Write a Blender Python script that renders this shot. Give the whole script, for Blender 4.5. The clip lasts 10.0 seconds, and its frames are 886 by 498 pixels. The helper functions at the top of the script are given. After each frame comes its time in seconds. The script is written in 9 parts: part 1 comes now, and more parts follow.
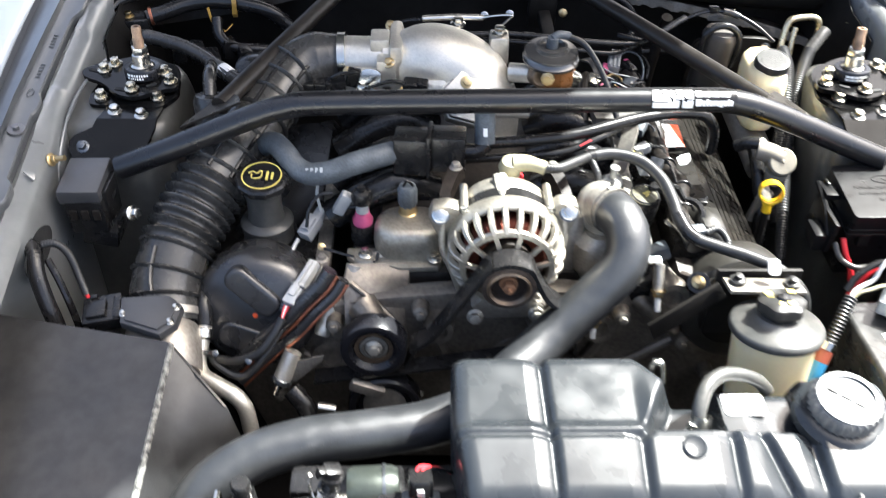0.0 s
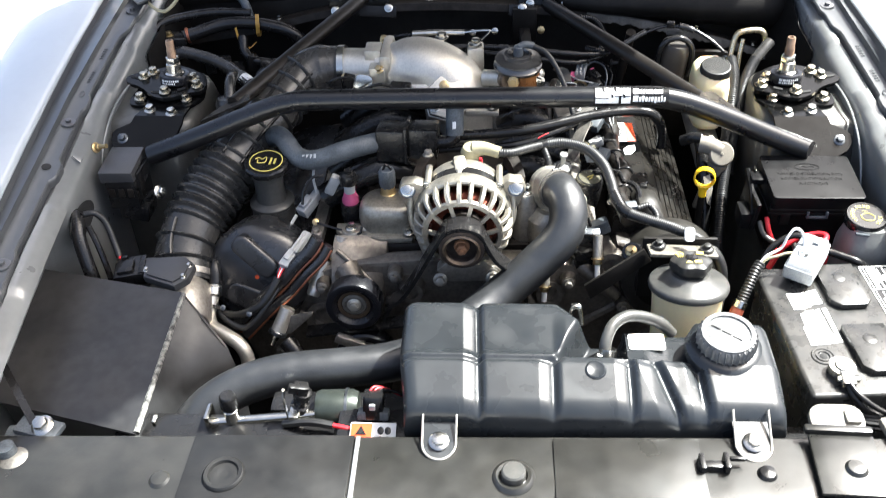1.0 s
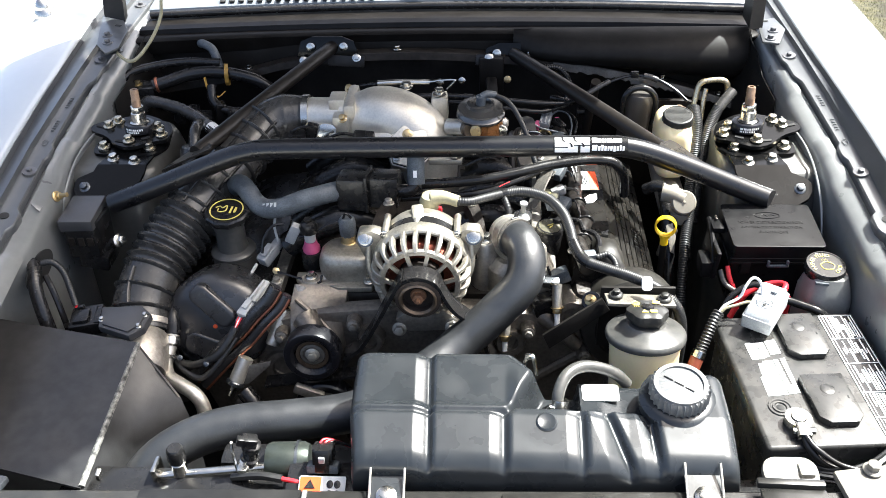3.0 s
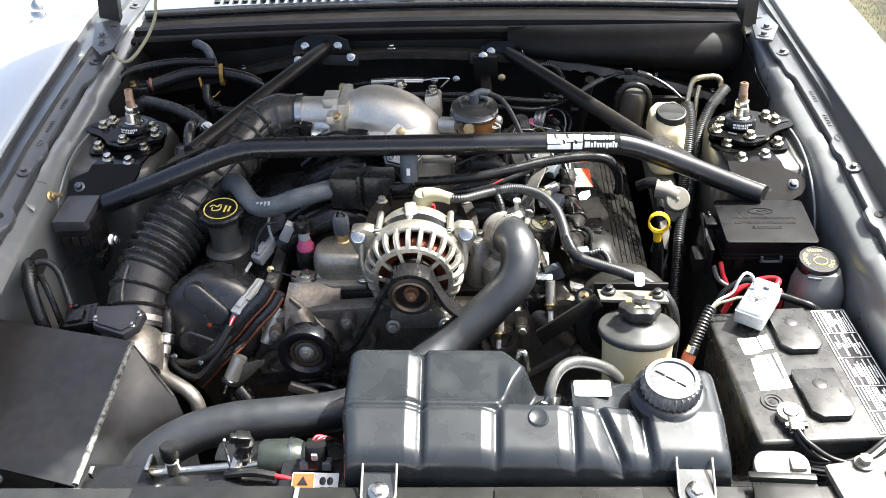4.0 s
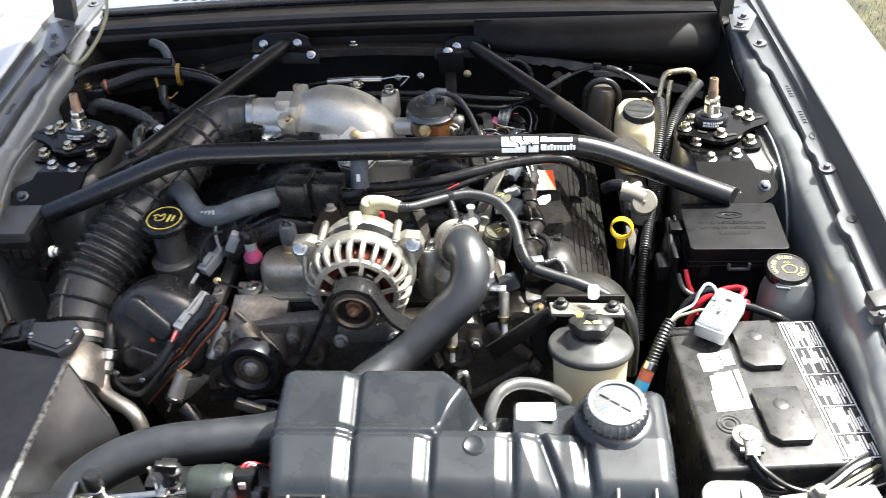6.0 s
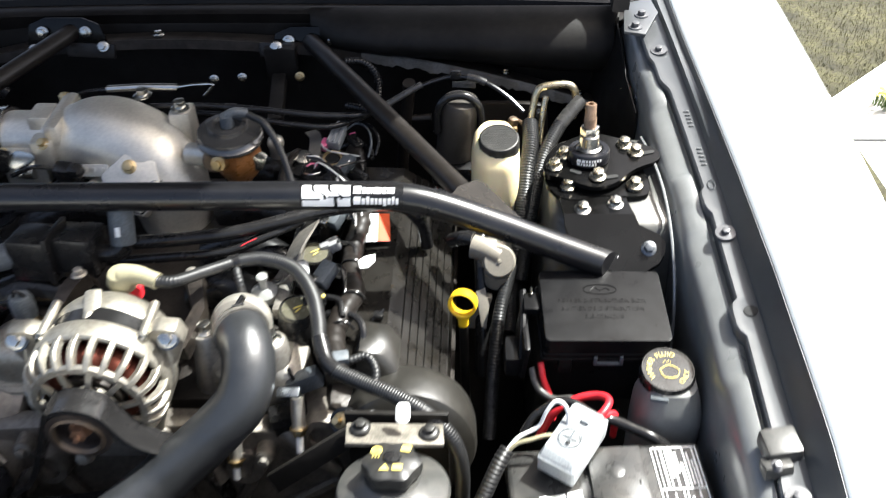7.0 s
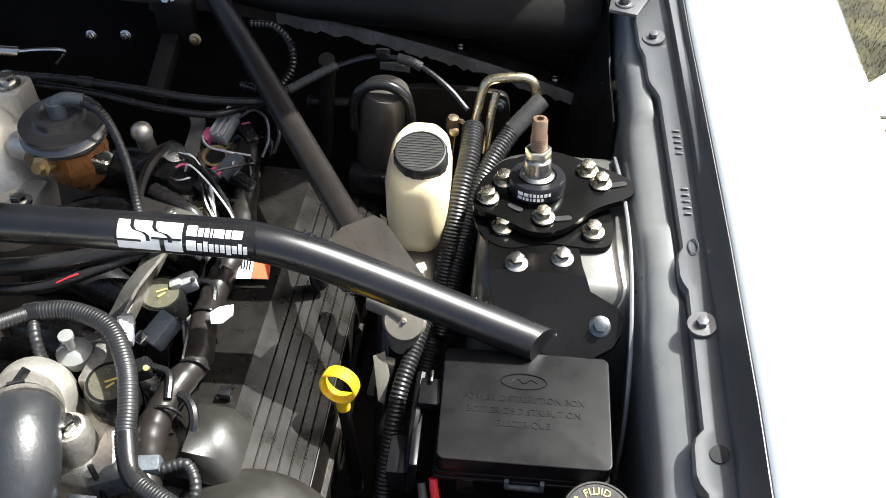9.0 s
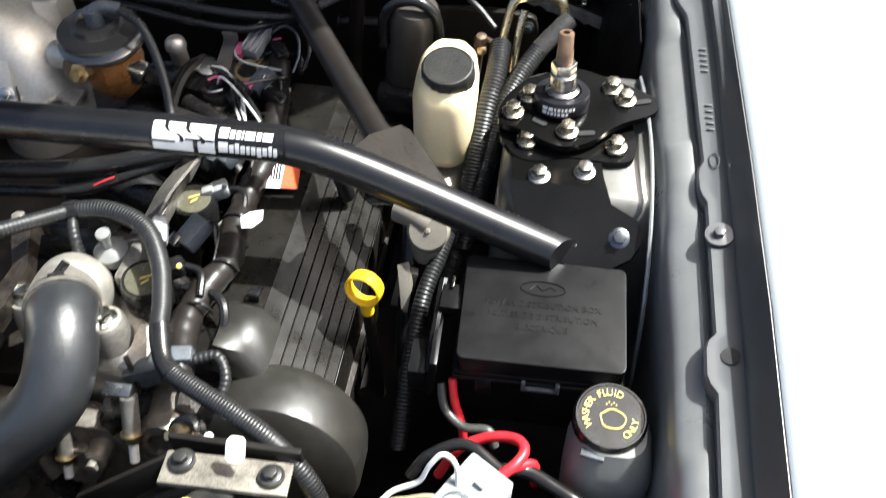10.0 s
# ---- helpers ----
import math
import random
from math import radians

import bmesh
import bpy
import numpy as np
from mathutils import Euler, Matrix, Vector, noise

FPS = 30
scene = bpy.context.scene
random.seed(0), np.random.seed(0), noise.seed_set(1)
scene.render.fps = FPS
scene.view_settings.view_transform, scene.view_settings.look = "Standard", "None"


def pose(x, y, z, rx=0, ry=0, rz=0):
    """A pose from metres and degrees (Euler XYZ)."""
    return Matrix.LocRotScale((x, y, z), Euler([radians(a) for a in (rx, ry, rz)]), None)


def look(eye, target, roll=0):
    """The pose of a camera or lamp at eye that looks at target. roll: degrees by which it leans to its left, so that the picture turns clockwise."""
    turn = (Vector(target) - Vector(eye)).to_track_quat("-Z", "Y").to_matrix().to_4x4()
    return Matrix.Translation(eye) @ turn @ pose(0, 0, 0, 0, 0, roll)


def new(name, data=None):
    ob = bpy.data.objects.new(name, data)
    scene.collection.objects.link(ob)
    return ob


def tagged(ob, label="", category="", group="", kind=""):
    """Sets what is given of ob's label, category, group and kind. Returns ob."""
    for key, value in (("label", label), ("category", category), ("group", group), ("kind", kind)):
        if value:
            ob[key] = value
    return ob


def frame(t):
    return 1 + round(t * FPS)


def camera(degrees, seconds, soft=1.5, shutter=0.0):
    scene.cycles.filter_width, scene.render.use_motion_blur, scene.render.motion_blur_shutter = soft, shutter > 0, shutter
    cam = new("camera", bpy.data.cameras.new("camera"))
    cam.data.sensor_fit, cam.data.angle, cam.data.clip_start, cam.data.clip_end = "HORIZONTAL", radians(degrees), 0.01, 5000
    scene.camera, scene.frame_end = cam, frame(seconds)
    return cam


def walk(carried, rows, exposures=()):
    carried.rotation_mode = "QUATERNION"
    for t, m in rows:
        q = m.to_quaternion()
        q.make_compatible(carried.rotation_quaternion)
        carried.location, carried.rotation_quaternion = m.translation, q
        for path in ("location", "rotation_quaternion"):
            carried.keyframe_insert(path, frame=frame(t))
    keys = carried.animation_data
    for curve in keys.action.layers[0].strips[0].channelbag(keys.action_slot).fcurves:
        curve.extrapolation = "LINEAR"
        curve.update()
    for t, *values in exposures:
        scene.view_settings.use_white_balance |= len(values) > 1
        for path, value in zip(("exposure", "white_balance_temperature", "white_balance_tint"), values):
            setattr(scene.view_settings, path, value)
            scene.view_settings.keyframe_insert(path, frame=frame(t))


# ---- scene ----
cam = camera(52.6, 10.0, soft=0.55, shutter=0.35)
PATH = [
    (0, (-0.104, -0.068, 1.566), (-0.079, 1.441, 0.253), 0.6),
    (0.5, (0.007, -0.234, 1.586), (-0.046, 1.282, 0.283), -1.4),
    (1, (0.05, -0.299, 1.62), (-0.077, 1.267, 0.382), -2.3),
    (1.5, (0.09, -0.296, 1.622), (-0.037, 1.322, 0.453), -1.3),
    (2, (0.091, -0.288, 1.623), (-0.038, 1.329, 0.453), -1.5),
    (2.5, (0.099, -0.285, 1.621), (-0.023, 1.341, 0.461), -1.8),
    (4, (0.123, -0.291, 1.613), (-0.002, 1.338, 0.459), -2.5),
    (4.5, (0.125, -0.293, 1.614), (0.009, 1.342, 0.467), -2.4),
    (5, (0.128, -0.292, 1.614), (0.01, 1.346, 0.472), -2.4),
    (5.2, (0.126, -0.293, 1.612), (0.016, 1.344, 0.467), -2.2),
    (6.3, (0.321, -0.118, 1.586), (0.128, 1.44, 0.347), -4.5),
    (6.5, (0.38, -0.04, 1.555), (0.194, 1.485, 0.274), -3.6),
    (7, (0.401, 0.175, 1.529), (0.329, 1.702, 0.239), -1.4),
    (7.5, (0.438, 0.348, 1.48), (0.437, 1.805, 0.11), 1.5),
    (8, (0.519, 0.462, 1.449), (0.423, 1.911, 0.074), 2.6),
    (8.5, (0.529, 0.496, 1.438), (0.382, 1.904, 0.025), 0.9),
    (9, (0.533, 0.496, 1.438), (0.373, 1.89, 0.012), -0.2),
    (9.5, (0.53, 0.494, 1.437), (0.385, 1.866, -0.011), -0.3),
    (10, (0.542, 0.454, 1.426), (0.331, 1.762, -0.072), -0.8),
]
EXPOSURES = [(0, 2.66, 6000, 4), (0.4, 2.38, 6000, 4), (1, 2.21, 6000, 4), (5.2, 2.14, 6050, 4), (6.3, 2.06, 6050, 4), (6.6, 1.96, 6050, 4), (7.5, 1.56, 6050, 4), (10, 1.50, 6000, 4)]
walk(cam, [(t, look(eye, target, roll)) for t, eye, target, roll in PATH], EXPOSURES)


# ---- daylight ----
SUN = Vector((0.56, 0.31, 1.0)).normalized()      # towards the sun: over the battery side, from behind the open hood
world = bpy.data.worlds.new("sky")
scene.world = world
world.use_nodes = True
wn = world.node_tree
sky = wn.nodes.new("ShaderNodeTexSky")
sky.sky_type, sky.sun_disc = "NISHITA", False
sky.air_density, sky.dust_density, sky.ozone_density = 0.4, 5.0, 0.4
sky.sun_elevation = math.asin(SUN.z)
sky.sun_rotation = math.atan2(SUN.x, SUN.y)
haze = wn.nodes.new("ShaderNodeMix")                 # thin bright haze over the blue
haze.data_type, haze.blend_type = "RGBA", "MULTIPLY"
haze.inputs[0].default_value, haze.inputs[7].default_value = 1.0, (1.05, 1.0, 0.93, 1)
wn.links.new(sky.outputs[0], haze.inputs[6])
wn.links.new(haze.outputs[2], wn.nodes["Background"].inputs[0])
wn.nodes["Background"].inputs[1].default_value = 0.145
sun = new("sun", bpy.data.lights.new("sun", "SUN"))
sun.data.energy, sun.data.angle, sun.data.color = 5.0, radians(0.6), (1.0, 0.955, 0.895)
sun.matrix_world = look(SUN * 20, (0, 0, 0))

# ---- materials ----
def mat(name, col, rough=0.5, metal=0.0, var=0.18, scale=30.0, bump=0.08, bscale=400.0, coat=0.0, dust=0.0, rvar=0.05, extra=None):
    """A worn surface: two scales of colour change, uneven gloss, fine relief, dust in patches."""
    var *= 0.55
    m = bpy.data.materials.new(name)
    m.use_nodes = True
    nt = m.node_tree
    b = nt.nodes["Principled BSDF"]
    co = nt.nodes.new("ShaderNodeTexCoord")
    def noisy(s, d=4.0):
        n = nt.nodes.new("ShaderNodeTexNoise")
        n.inputs["Scale"].default_value, n.inputs["Detail"].default_value = s, d
        nt.links.new(co.outputs["Object"], n.inputs["Vector"])
        return n.outputs["Fac"]
    def ramp(src, a, c, lo, hi):
        r = nt.nodes.new("ShaderNodeMapRange")
        for k, v in (("From Min", a), ("From Max", c), ("To Min", lo), ("To Max", hi)):
            r.inputs[k].default_value = v
        nt.links.new(src, r.inputs["Value"])
        return r.outputs[0]
    big, small = noisy(scale), noisy(scale * 9)
    mix = nt.nodes.new("ShaderNodeMix")
    mix.data_type = "RGBA"
    lo = [c * (1 - var) for c in col[:3]]
    hi = [min(1, c * (1 + var) + 0.004) for c in col[:3]]
    mix.inputs[6].default_value, mix.inputs[7].default_value = (*lo, 1), (*hi, 1)
    nt.links.new(ramp(big, 0.3, 0.7, 0, 1), mix.inputs[0])
    out = mix.outputs[2]
    sp = nt.nodes.new("ShaderNodeMix")
    sp.data_type, sp.blend_type = "RGBA", "MULTIPLY"
    sp.inputs[0].default_value = min(1.0, var * 2)
    nt.links.new(out, sp.inputs[6])
    nt.links.new(ramp(small, 0.35, 0.6, 0.55, 1.1), sp.inputs[7])
    out = sp.outputs[2]
    if dust:
        d = nt.nodes.new("ShaderNodeMix")
        d.data_type = "RGBA"
        d.inputs[7].default_value = (0.30, 0.27, 0.23, 1)
        nt.links.new(ramp(noisy(scale * 2.3, 8), 0.42, 0.75, 0, dust), d.inputs[0])
        nt.links.new(out, d.inputs[6])
        out = d.outputs[2]
    nt.links.new(out, b.inputs["Base Color"])
    nt.links.new(ramp(noisy(scale * 3), 0.3, 0.7, max(0.03, rough - rvar), min(1, rough + rvar)), b.inputs["Roughness"])
    b.inputs["Metallic"].default_value = metal
    b.inputs["Coat Weight"].default_value = coat
    b.inputs["Coat Roughness"].default_value = 0.06
    if bump:
        bp = nt.nodes.new("ShaderNodeBump")
        bp.inputs["Strength"].default_value, bp.inputs["Distance"].default_value = bump, 0.002
        nt.links.new(noisy(bscale, 6), bp.inputs["Height"])
        nt.links.new(bp.outputs[0], b.inputs["Normal"])
    for k, v in (extra or {}).items():
        b.inputs[k].default_value = v
    return m


PAINT = mat("grey metallic paint", (0.44, 0.47, 0.49), 0.35, 0.25, 0.03, 6, 0.0, 900, coat=1.0, rvar=0.04)
BAYPAINT = mat("satin grey bay paint", (0.205, 0.210, 0.208), 0.33, 0.30, 0.10, 7, 0.03, 300, coat=0.5, dust=0.02, rvar=0.06, extra={"Coat Roughness": 0.24})
BLACKPAINT = mat("black underbody paint", (0.009, 0.008, 0.007), 0.48, 0, 0.3, 12, 0.05, 300, dust=0.010, extra={"Specular IOR Level": 0.14})
GLOSSBLACK = mat("black powder coat", (0.008, 0.008, 0.010), 0.28, 0, 0.05, 15, 0.015, 900, rvar=0.02, extra={"Specular IOR Level": 0.36})
SHIELD = mat("black textured coating", (0.018, 0.018, 0.0185), 0.38, 0, 0.55, 7, 0.10, 700, rvar=0.10, dust=0.035)
PLASTIC = mat("black moulded plastic", (0.009, 0.0087, 0.0088), 0.26, 0, 0.2, 15, 0.04, 500, rvar=0.05, extra={"Specular IOR Level": 0.38})
TANKPL = mat("dark grey moulded plastic", (0.016, 0.0185, 0.021), 0.29, 0, 0.22, 7, 0.03, 260, rvar=0.09, dust=0.014)
BATTPL = mat("battery case plastic", (0.022, 0.022, 0.021), 0.30, 0, 0.3, 20, 0.08, 600, dust=0.09, rvar=0.09)
RUBBER = mat("black rubber hose", (0.011, 0.0105, 0.0105), 0.23, 0, 0.2, 20, 0.03, 500, rvar=0.08, extra={"Specular IOR Level": 0.38})
OLDRUBBER = mat("greyed rubber hose", (0.075, 0.086, 0.096), 0.5, 0, 0.6, 45, 0.12, 500, dust=0.04)
LOOM = mat("ribbed plastic conduit", (0.013, 0.013, 0.013), 0.42, 0, 0.2, 40, 0.03, 600, rvar=0.04)
ALU = mat("cast aluminium", (0.62, 0.59, 0.52), 0.39, 0.78, 0.18, 30, 0.22, 700)
ALUDULL = mat("dull stained aluminium", (0.46, 0.43, 0.38), 0.48, 0.85, 0.35, 22, 0.3, 500)
DARKCAST = mat("grimy grey casting", (0.22, 0.205, 0.18), 0.5, 0.7, 0.5, 22, 0.35, 450, dust=0.04)
BLOCK = mat("oily dark engine metal", (0.020, 0.016, 0.013), 0.42, 0.4, 0.5, 25, 0.3, 300, dust=0.03)
STEEL = mat("zinc plated steel", (0.58, 0.565, 0.515), 0.20, 1.0, 0.15, 60, 0.1, 900)
GOLD = mat("yellow zinc steel", (0.55, 0.42, 0.22), 0.35, 1.0, 0.15, 60, 0.1, 900)
RUSTY = mat("rusted steel", (0.25, 0.13, 0.07), 0.65, 0.5, 0.4, 80, 0.3, 700)
COPPER = mat("copper windings", (0.10, 0.028, 0.018), 0.4, 0.9, 0.3, 120, 0.3, 900)
WHITEPL = mat("cream plastic", (0.80, 0.69, 0.43), 0.35, 0, 0.06, 30, 0.02, 500, extra={"Subsurface Weight": 0.5, "Subsurface Radius": (0.02, 0.014, 0.006)})
WASHPL = mat("dusty translucent plastic", (0.175, 0.178, 0.170), 0.5, 0, 0.12, 30, 0.04, 400, dust=0.070)
GREYPL = mat("light grey plastic", (0.40, 0.41, 0.40), 0.35, 0, 0.15, 40, 0.03, 600)
TANPL = mat("tan rubber boot", (0.29, 0.265, 0.165), 0.55, 0, 0.15, 40, 0.1, 500)
YELLOW = mat("yellow plastic", (0.80, 0.50, 0.01), 0.38, 0, 0.08, 60, 0.05, 600)
PRINT = mat("pale yellow print", (0.62, 0.50, 0.12), 0.5, 0, 0.1, 80, 0, 600)
WHITE = mat("white print", (0.78, 0.78, 0.76), 0.45, 0, 0.06, 80, 0, 600)
ORANGE = mat("orange print", (0.66, 0.075, 0.008), 0.45, 0, 0.06, 80, 0, 600)
PINK = mat("pink plastic", (0.50, 0.085, 0.19), 0.4, 0, 0.1, 60, 0.03, 600)
RED = mat("red cable jacket", (0.60, 0.02, 0.03), 0.35, 0, 0.1, 60, 0.03, 600)
BLUE = mat("blue tape", (0.03, 0.16, 0.30), 0.4, 0, 0.1, 60, 0.03, 600)
AMBER = mat("amber stained casting", (0.21, 0.085, 0.022), 0.3, 0.15, 0.35, 60, 0.2, 500)
RUSTRIM = mat("rust tinted rim", (0.40, 0.15, 0.085), 0.36, 0.8, 0.4, 60, 0.2, 500)
# flat black paints the shade inside holes and slots; also small dark plugs
DARKHOLE = mat("flat black of openings", (0.008, 0.008, 0.008), 0.8, 0, 0.2, 30, 0.1, 300)
CONCRETE = mat("pale concrete", (0.52, 0.51, 0.48), 0.85, 0, 0.1, 1.5, 0.3, 90)
GRASS = mat("dry grass soil", (0.040, 0.036, 0.012), 0.9, 0, 1.0, 9.0, 0.5, 60)
BLADE = mat("grass blades", (0.044, 0.043, 0.012), 0.95, 0, 0.4, 8, 0, 100)
PETAL = mat("yellow blossom", (0.75, 0.55, 0.05), 0.7, 0, 0.2, 60, 0, 100)
LEAF = mat("green leaves", (0.08, 0.13, 0.03), 0.6, 0, 0.3, 40, 0, 100)
SCREEN = mat("tinted windscreen", (0.02, 0.024, 0.025), 0.05, 0, 0.1, 3, 0, 100, coat=1.0)
LINING = mat("dark hood lining", (0.02, 0.02, 0.02), 0.8, 0, 0.2, 20, 0.2, 300)


# ---- mesh tools ----
ORIGIN = {}


def finish(bm, name, m, angle=38, smooth=True):
    bmesh.ops.recalc_face_normals(bm, faces=bm.faces)
    me = bpy.data.meshes.new(name)
    bm.to_mesh(me)
    bm.free()
    me.materials.append(m)
    if smooth:
        me.polygons.foreach_set("use_smooth", [True] * len(me.polygons))
        me.set_sharp_from_angle(angle=radians(angle))
    return me


def thing(name, label, category, loc, group="", kind=""):
    ob = new(name)
    ob.empty_display_size = 0.05
    ob.location = loc
    ORIGIN[ob] = Vector(loc)
    return tagged(ob, label, category, group, kind)


def part(name, bm, m, parent, label="", angle=38):
    """One mesh, given in world places, under a thing or a part."""
    o = ORIGIN[parent]
    bmesh.ops.translate(bm, vec=-o, verts=bm.verts)
    ob = new(name, finish(bm, name, m, angle))
    ob.parent = parent
    ORIGIN[ob] = o
    return tagged(ob, label)


def solo(name, bm, m, label, category, group="", kind="", angle=38):
    """A thing of one mesh, with its origin at the middle of its base."""
    c = [v.co for v in bm.verts]
    o = Vector(((min(v.x for v in c) + max(v.x for v in c)) / 2, (min(v.y for v in c) + max(v.y for v in c)) / 2, min(v.z for v in c)))
    bmesh.ops.translate(bm, vec=-o, verts=bm.verts)
    ob = new(name, finish(bm, name, m, angle))
    ob.location = o
    ORIGIN[ob] = o
    return tagged(ob, label, category, group, kind)


def join(*bms):
    a = bms[0]
    for b in bms[1:]:
        me = bpy.data.meshes.new("tmp")
        b.to_mesh(me)
        b.free()
        a.from_mesh(me)
        bpy.data.meshes.remove(me)
    return a


def aim(p, axis=(0, 0, 1), spin=0.0):
    """A frame at p whose z runs along axis."""
    z = Vector(axis).normalized()
    y = Vector((0, 1, 0)) if abs(z.y) < 0.7 else Vector((0, 0, 1))
    y = (y - z * y.dot(z)).normalized()
    turn = Matrix((y.cross(z), y, z)).transposed().to_4x4()
    return Matrix.Translation(p) @ turn @ Matrix.Rotation(radians(spin), 4, "Z")


def bevel(bm, w, seg=2, edges=None, ang=20):
    if w > 0:
        es = edges or [e for e in bm.edges if len(e.link_faces) == 2 and e.calc_face_angle() > radians(ang)]
        bmesh.ops.bevel(bm, geom=es, offset=w, segments=seg, profile=0.6, affect="EDGES", clamp_overlap=True)
    return bm


def box(c, s, bev=0.003, rot=(0, 0, 0), seg=2, taper=1.0):
    bm = bmesh.new()
    bmesh.ops.create_cube(bm, size=1)
    for v in bm.verts:
        k = taper if v.co.z > 0 else 1
        v.co = Vector((v.co.x * s[0] * k, v.co.y * s[1] * k, v.co.z * s[2]))
    bevel(bm, min(bev, min(s) * 0.45), seg)
    bmesh.ops.transform(bm, matrix=pose(*c, *rot), verts=bm.verts)
    return bm


def prism(pts, h, m=Matrix(), bev=0.0, seg=2):
    """An outline in the x, y plane of frame m, raised by h along its z."""
    bm = bmesh.new()
    lo = [bm.verts.new((x, y, 0)) for x, y in pts]
    hi = [bm.verts.new((x, y, h)) for x, y in pts]
    n = len(pts)
    bm.faces.new(lo[::-1])
    bm.faces.new(hi)
    for i in range(n):
        bm.faces.new((lo[i], lo[(i + 1) % n], hi[(i + 1) % n], hi[i]))
    bmesh.ops.recalc_face_normals(bm, faces=bm.faces)
    bevel(bm, bev, seg)
    bmesh.ops.transform(bm, matrix=m, verts=bm.verts)
    return bm


def loft(rings, cap=True, loop=True):
    bm = bmesh.new()
    vs = [[bm.verts.new(p) for p in r] for r in rings]
    n = len(rings[0])
    for a, b in zip(vs, vs[1:]):
        for i in range(n if loop else n - 1):
            bm.faces.new((a[i], a[(i + 1) % n], b[(i + 1) % n], b[i]))
    if cap and loop:
        bm.faces.new(vs[0][::-1])
        bm.faces.new(vs[-1])
    return bm


def lathe(profile, m=Matrix(), seg=32, ripple=None):
    """profile: radius and height along z of frame m."""
    rings = []
    for r, h in profile:
        ring = []
        for i in range(seg):
            a = 2 * math.pi * i / seg
            k = r * (ripple(a, h) if ripple else 1)
            ring.append(m @ Vector((k * math.cos(a), k * math.sin(a), h)))
        rings.append(ring)
    return loft(rings, tuple(profile[0]) != tuple(profile[-1]))


def spline(pts, res=8):
    p = [Vector(q) for q in pts]
    if len(p) < 3:
        return [p[0].lerp(p[-1], i / res) for i in range(res + 1)]
    p = [p[0] * 2 - p[1], *p, p[-1] * 2 - p[-2]]
    out = []
    for i in range(1, len(p) - 2):
        a, b, c, d = p[i - 1:i + 3]
        for k in range(res):
            t = k / res
            out.append(0.5 * (2 * b + (c - a) * t + (2 * a - 5 * b + 4 * c - d) * t * t + (3 * b - a - 3 * c + d) * t ** 3))
    out.append(p[-2].copy())
    return out


def resample(line, step):
    acc = [0.0]
    for a, b in zip(line, line[1:]):
        acc.append(acc[-1] + (b - a).length)
    n = max(2, round(acc[-1] / step))
    out, j = [], 0
    for i in range(n + 1):
        d = acc[-1] * i / n
        while j < len(acc) - 2 and acc[j + 1] < d:
            j += 1
        out.append(line[j].lerp(line[j + 1], (d - acc[j]) / max(1e-9, acc[j + 1] - acc[j])))
    return out, acc[-1]


def tube(pts, r, seg=12, step=None, rf=None, hollow=0.0):
    """A round hose through pts; rf(metres along, length) scales its radius."""
    step = step or max(r * 0.5, 0.002)
    line, total = resample(spline(pts), step)
    rings, nrm = [], None
    for i, p in enumerate(line):
        t = (line[min(i + 1, len(line) - 1)] - line[max(i - 1, 0)]).normalized()
        if nrm is None:
            nrm = t.orthogonal().normalized()
        nrm = (nrm - t * nrm.dot(t)).normalized()
        bi = t.cross(nrm)
        k = r * (rf(total * i / (len(line) - 1), total) if rf else 1)
        rings.append([p + (nrm * math.cos(2 * math.pi * j / seg) + bi * math.sin(2 * math.pi * j / seg)) * k for j in range(seg)])
    return loft(rings)


def ribbed(pts, r, pitch=0.004, depth=0.085, seg=12):
    """A corrugated conduit: one ridge every pitch metres."""
    return tube(pts, r, seg, pitch / 4, lambda d, n: 1 - depth * (0.5 + 0.5 * math.cos(2 * math.pi * d / pitch)))


def ribbon(pts, w, th, up=(0, 1, 0)):
    """A flat belt through pts, w wide along up and th thick."""
    line, _ = resample(spline(pts), 0.006)
    u = Vector(up)
    rings = []
    for i, p in enumerate(line):
        t = (line[min(i + 1, len(line) - 1)] - line[max(i - 1, 0)]).normalized()
        n = t.cross(u).normalized()
        rings.append([p + u * w / 2 + n * th / 2, p - u * w / 2 + n * th / 2, p - u * w / 2 - n * th / 2, p + u * w / 2 - n * th / 2])
    return loft(rings)


def bolt(p, r=0.008, axis=(0, 0, 1), h=None, spin=0.0):
    """A flanged hex head."""
    h = h or r * 1.1
    m = aim(p, axis, spin)
    a = lathe([(0.0005, 0), (r * 1.45, 0), (r * 1.45, r * 0.22), (r * 1.1, r * 0.4), (0.0005, r * 0.42)], m, 18)
    hexa = [(r * math.cos(math.pi * i / 3), r * math.sin(math.pi * i / 3)) for i in range(6)]
    return join(a, prism(hexa, h, m @ Matrix.Translation((0, 0, r * 0.3)), r * 0.16))


def disc(r, h, m, seg=32, bev=0.2):
    b = min(h, r) * bev
    return lathe([(0.0005, 0), (r - b, 0), (r, b), (r, h - b), (r - b, h), (0.0005, h)], m, seg)


def rounded(w, h, r, n=5):
    out = []
    for cx, cy, a0 in ((w / 2 - r, h / 2 - r, 0), (-w / 2 + r, h / 2 - r, 90), (-w / 2 + r, -h / 2 + r, 180), (w / 2 - r, -h / 2 + r, 270)):
        for i in range(n + 1):
            a = radians(a0 + 90 * i / n)
            out.append((cx + r * math.cos(a), cy + r * math.sin(a)))
    return out


